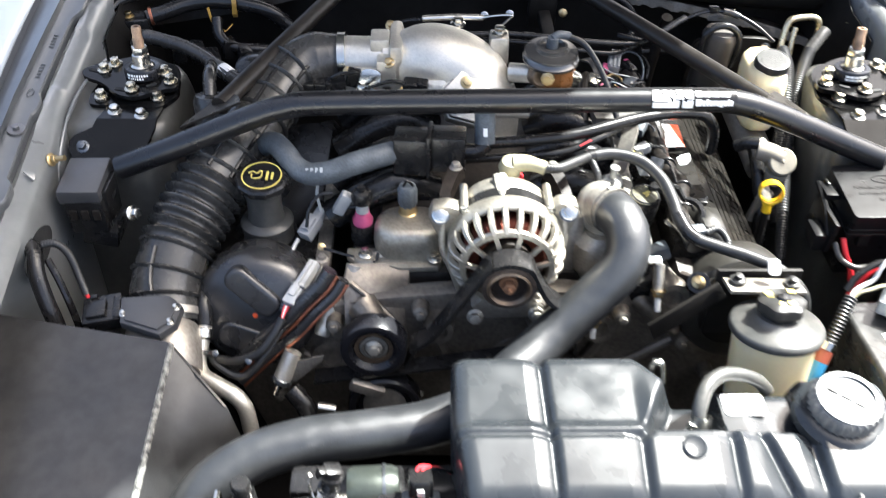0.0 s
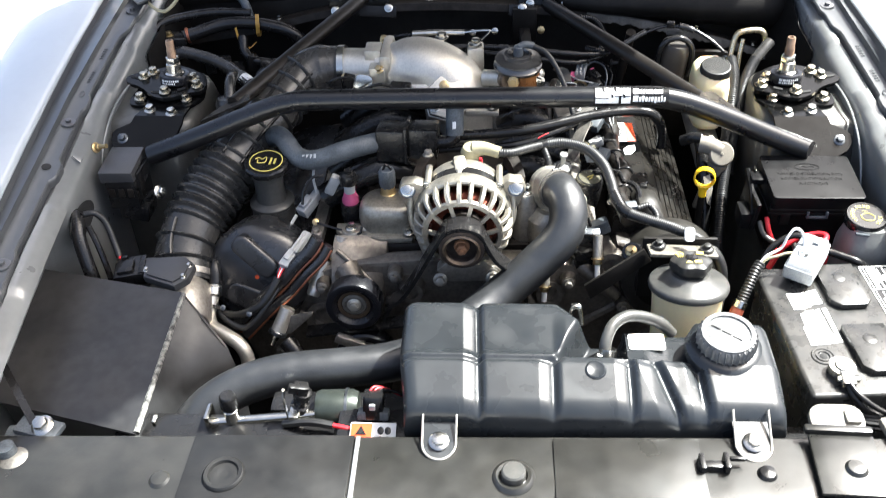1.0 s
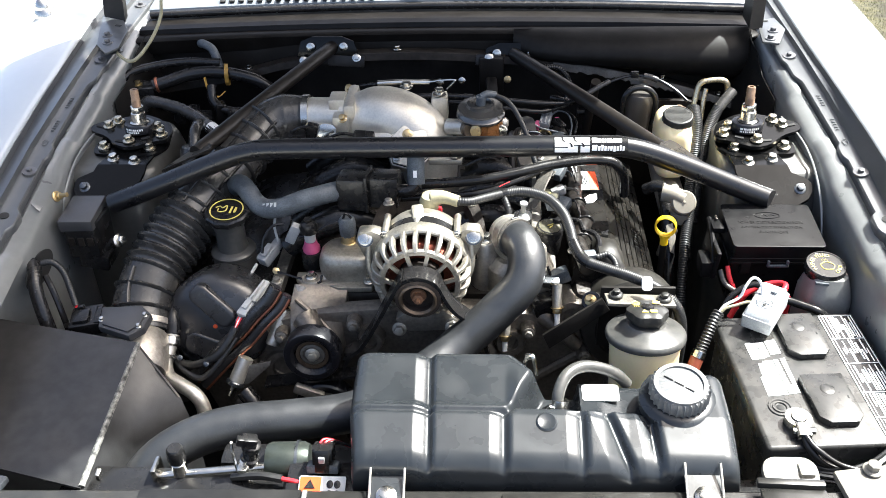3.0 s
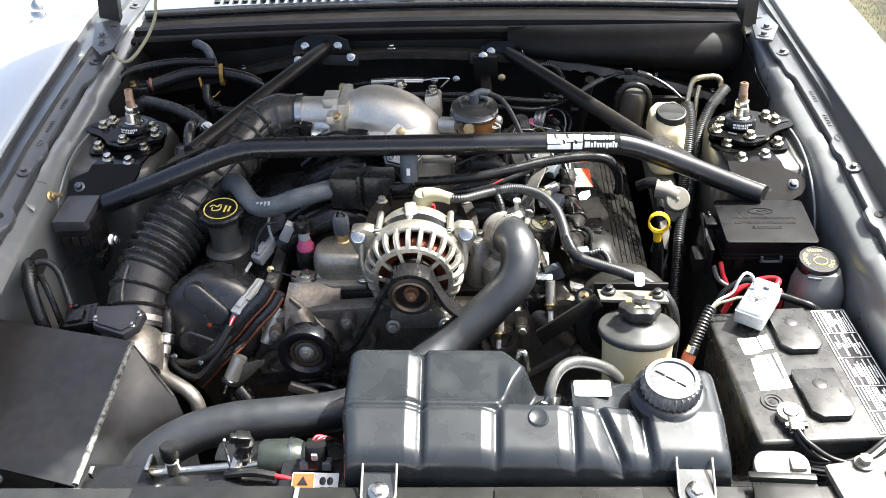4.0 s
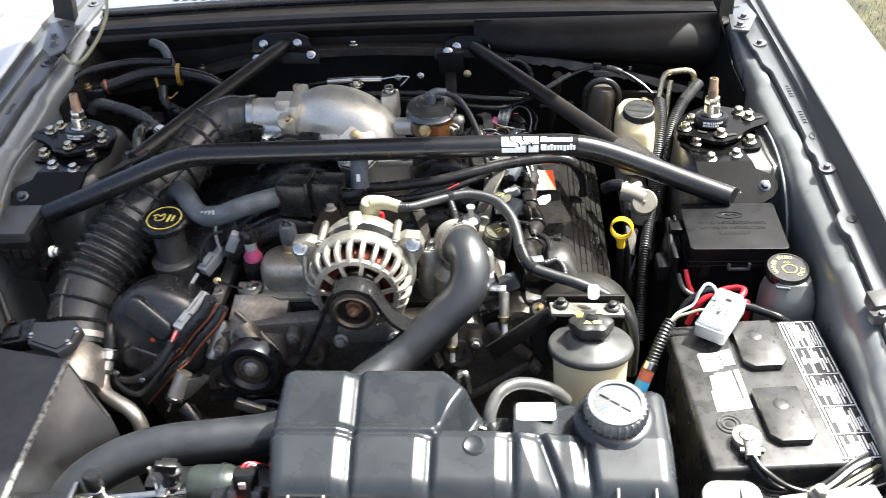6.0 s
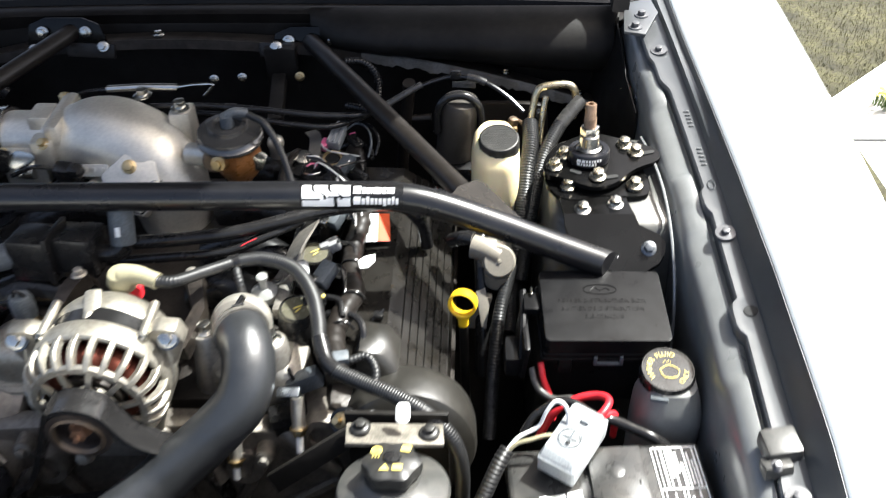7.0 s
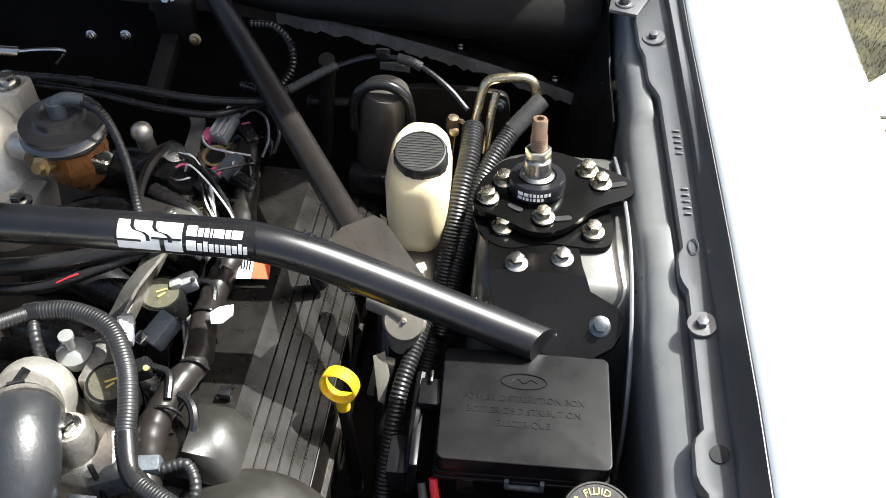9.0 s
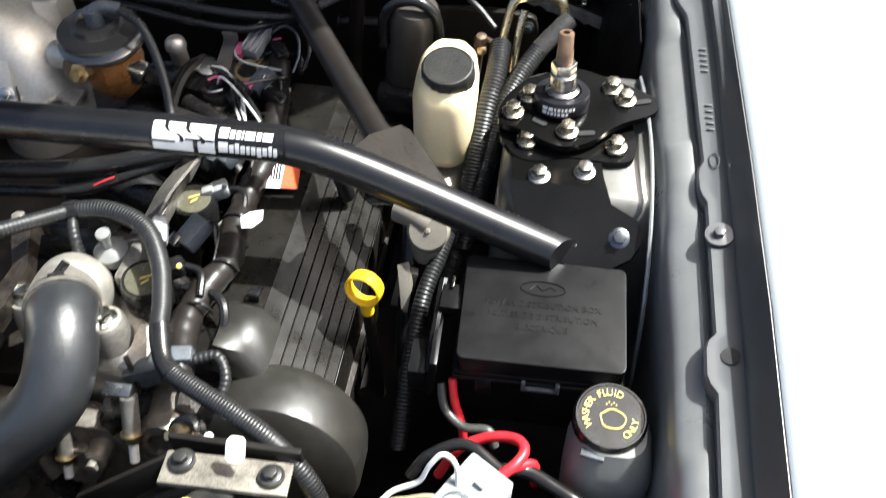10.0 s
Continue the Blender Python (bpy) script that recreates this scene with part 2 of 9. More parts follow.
def letters(text, size, m, thick=0.0006, spacing=1.0):
    """Words in the built-in font as a mesh, lying in the x, y plane of frame m, centred."""
    cu = bpy.data.curves.new("words", "FONT")
    cu.body, cu.size, cu.extrude, cu.align_x, cu.align_y, cu.space_character, cu.resolution_u = text, size, thick, "CENTER", "CENTER", spacing, 3
    ob = bpy.data.objects.new("words", cu)
    me = ob.to_mesh()
    bm = bmesh.new()
    bm.from_mesh(me)
    ob.to_mesh_clear()
    bpy.data.objects.remove(ob)
    bpy.data.curves.remove(cu)
    bmesh.ops.transform(bm, matrix=m, verts=bm.verts)
    return bm


def sheet(rows, th=0.0):
    """A surface through rows of points, th thick downwards."""
    bm = bmesh.new()
    vs = [[bm.verts.new(p) for p in r] for r in rows]
    for a, b in zip(vs, vs[1:]):
        for i in range(len(a) - 1):
            bm.faces.new((a[i], a[i + 1], b[i + 1], b[i]))
    if th:
        bmesh.ops.recalc_face_normals(bm, faces=bm.faces)
        bmesh.ops.solidify(bm, geom=bm.faces[:], thickness=th)
    return bm


def soften(pts, n=2, k=0.22):
    """Cut an outline's corners n times."""
    for _ in range(n):
        out = []
        for a, b in zip(pts, pts[1:] + pts[:1]):
            out += [tuple(p + (q - p) * k for p, q in zip(a, b)), tuple(p + (q - p) * (1 - k) for p, q in zip(a, b))]
        pts = out
    return pts

TANKCAP = mat("worn grey cap plastic", (0.10, 0.105, 0.11), 0.4, 0, 0.25, 40, 0.1, 500, dust=0.25)
SEAM = mat("frayed grey seam", (0.17, 0.17, 0.155), 0.7, 0, 1.6, 130, 0.6, 900)

COVERPL = mat("satin dark grey cover plastic", (0.019, 0.0178, 0.0150), 0.38, 0, 0.4, 16, 0.06, 500, dust=0.02, rvar=0.08, extra={"Specular IOR Level": 0.55})
COVERGLOSS = mat("scuffed gloss black cover", (0.020, 0.020, 0.021), 0.30, 0, 0.3, 14, 0.03, 500, rvar=0.08, dust=0.03, extra={"Specular IOR Level": 0.65})
VALVEPL = mat("brown dusted cover plastic", (0.0090, 0.0078, 0.0062), 0.30, 0, 0.5, 16, 0.06, 500, dust=0.004, rvar=0.08, extra={"Specular IOR Level": 0.28})
PULLEY = mat("rust stained pulley", (0.045, 0.034, 0.028), 0.45, 0.5, 0.4, 80, 0.2, 700)
GUNMETAL = mat("dark plated steel", (0.14, 0.15, 0.16), 0.3, 0.9, 0.25, 60, 0.08, 700)

WORNARM = mat("chipped black bracket paint", (0.016, 0.012, 0.009), 0.36, 0.2, 1.0, 60, 0.2, 500, dust=0.06)
CAPPRINT = mat("grey cap print", (0.035, 0.034, 0.031), 0.6, 0, 0.2, 80, 0, 600)
PIPEMET = mat("bronze tinted steel pipe", (0.58, 0.49, 0.32), 0.3, 1.0, 0.15, 60, 0.05, 900)
CANMET = mat("brown black canister paint", (0.055, 0.048, 0.04), 0.4, 0.2, 0.2, 40, 0.05, 600)
RELAYTOP = mat("grey black lid plastic", (0.042, 0.042, 0.044), 0.36, 0, 0.1, 30, 0.08, 600)
STRAPY = mat("dirty yellow strap", (0.38, 0.22, 0.04), 0.5, 0, 0.25, 60, 0.1, 600)
TANMET = mat("tan worn metal", (0.15, 0.11, 0.075), 0.4, 0.7, 0.3, 60, 0.1, 700)

SUPPORTP = mat("dusty dark support paint", (0.014, 0.0138, 0.012), 0.34, 0.1, 0.3, 8, 0.05, 300, coat=0.3, dust=0.035, rvar=0.08)
SUPPORTDK = mat("dark satin cover paint", (0.0075, 0.0075, 0.0075), 0.42, 0, 0.4, 9, 0.05, 300, dust=0.02, rvar=0.08, extra={"Specular IOR Level": 0.35})
FRONTCAST = mat("brown grimy casting", (0.185, 0.165, 0.140), 0.38, 0.6, 0.5, 18, 0.25, 350, dust=0.06)
LIDGREY = mat("dusty grey lid plastic", (0.048, 0.048, 0.045), 0.34, 0, 0.25, 25, 0.06, 500, dust=0.10)
RAILBLK = mat("worn black flange paint", (0.016, 0.0125, 0.0095), 0.46, 0, 0.4, 20, 0.08, 400, dust=0.05, extra={"Specular IOR Level": 0.18})
BROWNPL = mat("browned translucent plastic", (0.21, 0.19, 0.155), 0.42, 0, 0.2, 40, 0.03, 500)
LABELWHITE = mat("scuffed white label", (0.70, 0.70, 0.68), 0.5, 0, 0.3, 60, 0.02, 500)
EGRBLACK = mat("dark glossy steel", (0.125, 0.122, 0.118), 0.24, 0.75, 0.1, 40, 0.02, 700, rvar=0.03)
FUSEPL = mat("dull black box plastic", (0.0050, 0.0050, 0.0055), 0.34, 0, 0.4, 15, 0.04, 160, rvar=0.08, dust=0.005, extra={"Specular IOR Level": 0.12})
HOSEGREY = mat("dusty black coolant hose", (0.0165, 0.0175, 0.019), 0.36, 0, 0.3, 24, 0.12, 300, rvar=0.08, extra={"Specular IOR Level": 0.75})
JOINT = mat("dark joint filler", (0.05, 0.05, 0.05), 0.9, 0, 0.2, 30, 0.1, 200)
PLATEBLK = mat("black coated plate", (0.0026, 0.0025, 0.0024), 0.16, 0, 0.05, 15, 0.015, 900, rvar=0.03, extra={"Specular IOR Level": 0.19})
GUSSET = mat("dust filmed black plate", (0.022, 0.019, 0.016), 0.30, 0, 0.4, 20, 0.04, 500, dust=0.01, extra={"Specular IOR Level": 0.22})
GLOSSLABEL = mat("glossy black label", (0.012, 0.012, 0.013), 0.25, 0, 0.2, 40, 0.01, 500, rvar=0.05)
PLUGGREY = mat("pale grey plug plastic", (0.27, 0.275, 0.275), 0.4, 0, 0.2, 60, 0.03, 600)
DUSTWHITE = mat("dusty off white plastic", (0.17, 0.16, 0.135), 0.45, 0, 0.3, 40, 0.05, 500, dust=0.2)
OLDTRIM = mat("torn grey trim", (0.075, 0.070, 0.062), 0.55, 0, 0.4, 40, 0.2, 300, dust=0.1)
DUSTBLK = mat("dusty black tube paint", (0.011, 0.0088, 0.0072), 0.36, 0, 0.4, 12, 0.05, 500, dust=0.010, rvar=0.08, extra={"Specular IOR Level": 0.35})
TUBEBLK = mat("satin black tube coat", (0.005, 0.005, 0.006), 0.29, 0, 0.08, 15, 0.012, 900, rvar=0.03, extra={"Specular IOR Level": 0.55})
PLATEWORN = mat("worn pale plate", (0.19, 0.175, 0.145), 0.4, 0.3, 0.7, 60, 0.1, 400, dust=0.08)
# coil top tone, olive and lifted to carry the glare on it
COILTOP = mat("olive plastic lightened by glare", (0.085, 0.080, 0.055), 0.25, 0, 0.3, 50, 0.03, 500)

DUCTRIB = mat("dusty black duct rubber", (0.033, 0.032, 0.030), 0.26, 0, 0.3, 22, 0.04, 500, rvar=0.07, dust=0.03)
KNOBBLK = mat("sun worn black knob plastic", (0.016, 0.016, 0.015), 0.38, 0, 0.3, 40, 0.06, 500, dust=0.06)
ALTMET = mat("aged cast aluminium", (0.36, 0.335, 0.28), 0.42, 0.80, 0.35, 26, 0.22, 600, dust=0.10)
POSGREY = mat("worn grey clamp plastic", (0.31, 0.325, 0.33), 0.32, 0, 0.35, 45, 0.05, 500, dust=0.10)

# ---- ground and surroundings ----
def plane(x0, x1, y0, y1, z, th=0.02):
    return box(((x0 + x1) / 2, (y0 + y1) / 2, z - th / 2), (x1 - x0, y1 - y0, th), 0)


solo("ground", plane(-400, 400, -400, 400, 0.0), CONCRETE, "pale sunlit concrete drive under the car", "ground", kind="structure")
lawn_pts = [(1.15, 2.30), (1.521, 2.655), (5.0, 5.98), (40, 34), (40, 90), (-40, 90), (-8, 12), (0.6, 4.5)]
solo("lawn", prism(lawn_pts, 0.02, Matrix.Translation((0, 0, 0.003))), GRASS, "patchy dry green and brown lawn", "lawn", kind="structure")
solo("lawn", prism([(1.15, 2.45), (1.533, 2.42), (1.545, 2.22), (1.56, 2.05), (1.60, 1.55), (1.15, 1.55)], 0.02, Matrix.Translation((0, 0, 0.003))), GRASS, "narrow dry grass strip beside the drive", "lawn", kind="structure")
solo("kerb", box((3.1, 4.164, 0.025), (5.6, 0.030, 0.055), 0.006, (0, 0, 43.7)), WHITE, "thin white edging along the lawn", "edging", kind="structure")


solo("drive_joint", box((3.0, 2.507, 0.0005), (3.6, 0.010, 0.006), 0.001), JOINT, "dark joint across the concrete drive", "joint", kind="structure")


def blades(name, m, n, spread, h, label, cat):
    bm = bmesh.new()
    for _ in range(n):
        x, y, z = spread()
        a, l = random.uniform(0, 6.28), h * random.uniform(0.5, 1.3)
        w = l * 0.09
        dx, dy = math.cos(a), math.sin(a)
        p = [bm.verts.new((x - dy * w, y + dx * w, z)), bm.verts.new((x + dy * w, y - dx * w, z)), bm.verts.new((x + dx * l * 0.5, y + dy * l * 0.5, z + l))]
        bm.faces.new(p)
    return solo(name, bm, m, label, cat, kind="stuff")


def on_lawn():
    u, v = random.uniform(-0.2, 2.4), random.uniform(0.02, 1.6) ** 1.3
    return 1.35 + u * 0.723 - v * 0.691, 2.50 + u * 0.691 + v * 0.723, 0.02


def in_bed():
    u, v = random.uniform(0.12, 1.1), random.uniform(0.04, 0.22)
    return 1.54 + u * 0.723 + v * 0.691, 2.64 + u * 0.691 - v * 0.723, 0.01


blades("grass", BLADE, 60000, on_lawn, 0.013, "short dry grass blades on the lawn", "grass")
blades("bed_leaves", LEAF, 5000, in_bed, 0.028, "low green leaves in the flower bed", "plant")


def blossoms():
    bm = bmesh.new()
    for _ in range(900):
        x, y, z = in_bed()
        z += random.uniform(0.02, 0.06)
        a = random.uniform(0, 6.28)
        ring = [bm.verts.new((x + 0.008 * math.cos(a + i * 1.05), y + 0.008 * math.sin(a + i * 1.05), z + 0.004 * (i % 2))) for i in range(6)]
        bm.faces.new(ring)
    return bm


solo("blossom", blossoms(), PETAL, "small yellow blossoms in the bed", "flowers", kind="stuff")


# ---- body shell ----
def lerp_table(tab, y):
    for (a, *u), (b, *v) in zip(tab, tab[1:]):
        if y <= b:
            k = max(0.0, (y - a) / (b - a))
            return [p + (q - p) * k for p, q in zip(u, v)]
    return list(tab[-1][1:])


# y: inner lip x, z; step x, z; flange end x, z; edge x, z; shoulder x, z
FENDERS = {
    1: [
        (0.10, 0.575, 0.690, 0.590, 0.715, 0.615, 0.725, 0.640, 0.735, 0.860, 0.660),
        (0.30, 0.640, 0.735, 0.655, 0.760, 0.680, 0.768, 0.705, 0.780, 0.895, 0.705),
        (0.50, 0.664, 0.765, 0.679, 0.795, 0.708, 0.805, 0.720, 0.840, 0.912, 0.762),
        (0.70, 0.671, 0.785, 0.684, 0.818, 0.710, 0.828, 0.724, 0.868, 0.914, 0.792),
        (0.90, 0.667, 0.805, 0.683, 0.840, 0.706, 0.850, 0.717, 0.893, 0.914, 0.817),
        (1.05, 0.657, 0.822, 0.677, 0.862, 0.699, 0.872, 0.710, 0.908, 0.912, 0.834),
        (1.20, 0.648, 0.842, 0.667, 0.880, 0.692, 0.890, 0.702, 0.920, 0.910, 0.845),
        (1.36, 0.640, 0.862, 0.656, 0.898, 0.682, 0.906, 0.694, 0.930, 0.907, 0.855),
        (1.52, 0.632, 0.875, 0.645, 0.910, 0.672, 0.918, 0.689, 0.940, 0.901, 0.865),
        (1.80, 0.625, 0.885, 0.638, 0.920, 0.664, 0.930, 0.684, 0.950, 0.890, 0.878),
    ],
    -1: [
        (0.10, 0.540, 0.690, 0.555, 0.715, 0.585, 0.725, 0.610, 0.735, 0.830, 0.660),
        (0.30, 0.590, 0.735, 0.608, 0.760, 0.636, 0.768, 0.660, 0.780, 0.860, 0.705),
        (0.50, 0.618, 0.765, 0.637, 0.795, 0.665, 0.805, 0.683, 0.824, 0.880, 0.760),
        (0.70, 0.636, 0.785, 0.655, 0.818, 0.682, 0.828, 0.700, 0.850, 0.895, 0.790),
        (0.90, 0.650, 0.805, 0.665, 0.840, 0.694, 0.850, 0.716, 0.875, 0.908, 0.815),
        (1.05, 0.655, 0.822, 0.672, 0.862, 0.700, 0.872, 0.729, 0.890, 0.920, 0.832),
        (1.20, 0.658, 0.842, 0.676, 0.880, 0.702, 0.890, 0.742, 0.902, 0.935, 0.843),
        (1.36, 0.658, 0.862, 0.677, 0.898, 0.704, 0.906, 0.754, 0.912, 0.950, 0.853),
        (1.52, 0.658, 0.875, 0.677, 0.910, 0.706, 0.918, 0.765, 0.922, 0.965, 0.863),
        (1.80, 0.656, 0.885, 0.677, 0.920, 0.706, 0.930, 0.780, 0.935, 0.985, 0.876),
    ],
}


def rise(y, a, w=0.011):
    """From 0 to 1 over w metres past a."""
    k = min(1.0, max(0.0, (y - a) / w))
    return k * k * (3 - 2 * k)


def pad(y):
    """Rise of the pressed pads along the inner lip."""
    return 0.007 * rise(y, 1.243) * (1 - rise(y, 1.318)) + 0.004 * rise(y, 1.318) + 0.006 * (1 - rise(y, 1.100)) - 0.003 * (1 - rise(y, 1.048)) - 0.005 * (1 - rise(y, 1.000, 0.022)) + 0.006 * (1 - rise(y, 0.80)) - 0.006 * (1 - rise(y, 0.62))


def notch(y):
    """Steps in the flange's inner edge."""
    def tab(a, b):
        return rise(y, a, 0.008) * (1 - rise(y, b, 0.008))
    return -0.009 * rise(y, 1.262, 0.03) - 0.004 * rise(y, 1.33) * (1 - rise(y, 1.40)) - 0.006 * tab(1.030, 1.062) - 0.008 * tab(0.850, 0.890) - 0.004 * tab(0.60, 0.68)


def fender(side, name):
    ys = [0.06 + 0.0075 * i for i in range(233)]
    skin, wall, flange, lip = [], [], [], []
    for i, y in enumerate(ys):
        ax, az, bx, bz, cx, cz, ex, ez, kx, kz = lerp_table(FENDERS[side], y)
        fx, fz = ex + 0.003, ez
        if i % 4 == 0:
            wall.append([(side * x, y, z) for x, z in ((cx, cz - 0.006), (cx + 0.003, cz + 0.012), (fx - 0.003, fz - 0.014), (fx, fz - 0.004))])
            top = [(fx + 0.001, fz - 0.010), (fx + 0.0005, fz - 0.003), (fx + 0.003, fz), (fx + 0.012, fz + 0.003)]
            top += [(fx + (kx - fx) * u, fz + (kz - fz) * v) for u, v in ((0.3, -0.03), (0.55, 0.06), (0.75, 0.26), (0.88, 0.50), (0.95, 0.72), (1.0, 1.0))]
            skin.append([(side * x, y, z) for x, z in top + [(kx + 0.010, kz - 0.05), (kx + 0.022, kz - 0.2), (kx + 0.022, 0.22)]])
        w = notch(y)
        flange.append([(side * x, y, z) for x, z in ((bx + 0.004 + w, bz - 0.006), (bx + 0.003 + w, bz + 0.007), (bx + 0.005 + w, bz + 0.0095), (bx + 0.010 + w, bz + 0.010), (cx - 0.004, cz + 0.001), (cx + 0.001, cz + 0.004))])
        k = pad(y)
        ax, az = ax - 0.005, bz - 0.013
        u = 0.05 * (1 - rise(y, 0.78, 0.06)) if side < 0 else 0.0      # the left apron falls away under its lip by the air box
        lip.append([(side * x, y, z) for x, z in ((ax - 0.010 + u, 0.30), (ax - 0.008 + u, az - 0.10), (ax - 0.007 + 0.7 * u, az - 0.03), (ax - 0.005, az - 0.010), (ax - 0.001 + 0.3 * k, az - 0.002 + k), (ax + 0.004 + 0.3 * k, az + 0.003 + k), (0.45 * ax + 0.55 * bx, 0.45 * az + 0.55 * bz + k), (bx - 0.002, bz - 0.003 + 0.6 * k), (bx + 0.004, bz - 0.008), (bx + 0.022, bz - 0.010))])
    f = thing(name, "grey metallic fender with a folded inner edge", "fender", (side * 0.7, 0.9, 0.25), kind="structure")
    part("skin", sheet(skin, 0.0015), PAINT, f)
    part("inner_wall", sheet(wall, 0.0012), FLANGESHADE, f)
    part("flange", sheet(flange, 0.0012), FLANGESHADE, f)
    part("apron", sheet(lip, 0.002), BAYMETAL, f, angle=50)
    for y in (0.42, 0.66, 0.992, 1.356, 1.45, 1.62):
        ax, az, bx, bz, cx, cz, *_ = lerp_table(FENDERS[side], y)
        p = (side * (0.5 * (bx + cx) + 0.001 + 0.5 * notch(y)), y, 0.5 * (bz + cz) + 0.0065)
        b = join(lathe([(0.0005, 0), (0.0125, 0), (0.012, 0.002), (0.0005, 0.0025)], aim(p, (-side * 0.12, -0.1, 1)), 20), bolt(p, 0.0052, (-side * 0.12, -0.1, 1)))
        part("bolt", b, BOLTGREY, f)
    for y, r in ((0.879, 0.0075), (0.58, 0.006)):
        ax, az, bx, bz, cx, cz, *_ = lerp_table(FENDERS[side], y)
        part("hole", lathe([(0.0005, 0), (r, 0), (r, 0.0008), (0.0005, 0.0008)], aim((side * (0.5 * (bx + cx) + 0.003), y, 0.5 * (bz + cz) + 0.0068), (-side * 0.2, -0.1, 1)), 20), DARKHOLE, f, "dark round hole in the flange")
    ov = [(0.0042 * math.cos(radians(a)), 0.0085 * math.sin(radians(a))) for a in range(0, 361, 20)]
    ax, az, bx, bz, cx, cz, *_ = lerp_table(FENDERS[side], 1.072)
    om = aim((side * (0.5 * (bx + cx) + 0.002), 1.072, 0.5 * (bz + cz) + 0.0072), (-side * 0.2, -0.1, 1))
    part("emboss", tube([om @ Vector((x, y, 0)) for x, y in ov], 0.0007, 6, 0.002), FLANGESHADE, f, "embossed oval mark")
    for y0, n in ((1.215, 5), (1.14, 5)):
        for k in range(n):
            y = y0 - 0.0075 * k
            ax, az, bx, bz, cx, cz, *_ = lerp_table(FENDERS[side], y)
            part("emboss", box((side * (0.5 * (bx + cx) + 0.002), y, 0.5 * (bz + cz) + 0.0068), (0.0065, 0.0028, 0.0008), 0.0004), FLANGESHADE, f)
    # the apron's folded seam round the tower
    seam = [(0.628, 1.225, 0.845), (0.634, 1.165, 0.851), (0.638, 1.10, 0.850), (0.640, 1.04, 0.835), (0.641, 0.985, 0.800), (0.641, 0.95, 0.74), (0.641, 0.93, 0.62)]
    part("seam_edge", tube([(side * x, y, z) for x, y, z in seam], 0.0022, 8, 0.008), BAYMETAL, f, "thin folded seam of the apron")
    return f


BOLTGREY = mat("grey painted bolt", (0.12, 0.12, 0.125), 0.38, 0.5, 0.15, 60, 0.05, 700)
BAYMETAL = BAYPAINT
# one body paint in lit and shaded copies: skin light, flange and wall dark
FLANGESHADE = mat("grey metallic paint darkened as in shade", (0.085, 0.089, 0.093), 0.34, 0.35, 0.08, 7, 0.02, 300, coat=0.25, dust=0.01, rvar=0.05, extra={"Coat Roughness": 0.2})
fender_r = fender(1, "fender_right")
fender_l = fender(-1, "fender_left")


# dusty bay paint in a darker olive copy: the shade is in its colour
TOWERSHADE = mat("dusty bay paint in olive shade tone", (0.082, 0.081, 0.074), 0.34, 0.2, 0.25, 9, 0.03, 300, coat=0.2, dust=0.03, rvar=0.06)
def tower(side, name):
    """Strut tower: a pressed dome standing off the apron."""
    rings = []
    for z, w, d, r in ((0.32, 0.19, 0.28, 0.05), (0.70, 0.186, 0.26, 0.05), (0.785, 0.180, 0.225, 0.045), (0.815, 0.174, 0.20, 0.042), (0.829, 0.165, 0.186, 0.04), (0.8345, 0.148, 0.168, 0.034)):
        rings.append([(side * 0.583 + x, 1.142 + y, z + 0.06 * y) for x, y in rounded(w, d, r, 6)])
    t = thing(name, "grey pressed steel strut tower in the engine bay", "strut tower", (side * 0.58, 1.155, 0.3), kind="structure")
    part("dome", loft(rings), TOWERSHADE, t)
    return t


tower(1, "strut_tower_right")
tower(-1, "strut_tower_left")

# added black panels that darken the gap between the towers and the firewall
for side, name in ((1, "dark_panel_right"), (-1, "dark_panel_left")):
    rows = []
    for y in (1.275, 1.30, 1.36, 1.42, 1.485, 1.54, 1.60):
        ax, az, bx, bz, *_ = lerp_table(FENDERS[side], y)
        k = 0.035 * rise(y, 1.26, 0.10)
        rows.append([(side * (ax - 0.017 - k), y, 0.30), (side * (ax - 0.016 - k), y, bz - 0.16), (side * (ax - 0.013 - 0.6 * k), y, bz - 0.075), (side * (ax - 0.0165), y, bz - 0.034 + 0.030 * rise(y, 1.40, 0.03))])
    solo(name, sheet(rows, 0.002), BLACKPAINT, "added black panel darkening the bay behind the strut tower", "panel", kind="structure")

# firewall, its stiffening rail, the black box under the cowl
solo("firewall", box((0, 1.50, 0.58), (1.36, 0.03, 0.62), 0.004), BLACKPAINT, "black painted firewall behind the engine", "firewall", kind="structure")
rail = [(-0.66, 1.452, 0.80), (-0.45, 1.452, 0.835), (-0.30, 1.452, 0.868), (-0.10, 1.455, 0.880), (0.10, 1.455, 0.872), (0.30, 1.452, 0.848), (0.48, 1.446, 0.808), (0.62, 1.44, 0.765)]
fr = thing("firewall_rail", "thin dark steel flange running along the firewall", "flange", (0, 1.45, 0.76), kind="structure")
ln = spline(rail, 10)
part("flange", sheet([[(p.x, p.y + 0.022, p.z - 0.02), (p.x, p.y + 0.020, p.z), (p.x, p.y - 0.010, p.z + 0.002), (p.x, p.y - 0.014, p.z - 0.012)] for p in ln], 0.002), RAILBLK, fr)
for i in (5, 12, 30, 47, 58, 66):
    part("bolt", bolt(ln[i] + Vector((0, 0.004, 0.003)), 0.006), STEEL, fr)
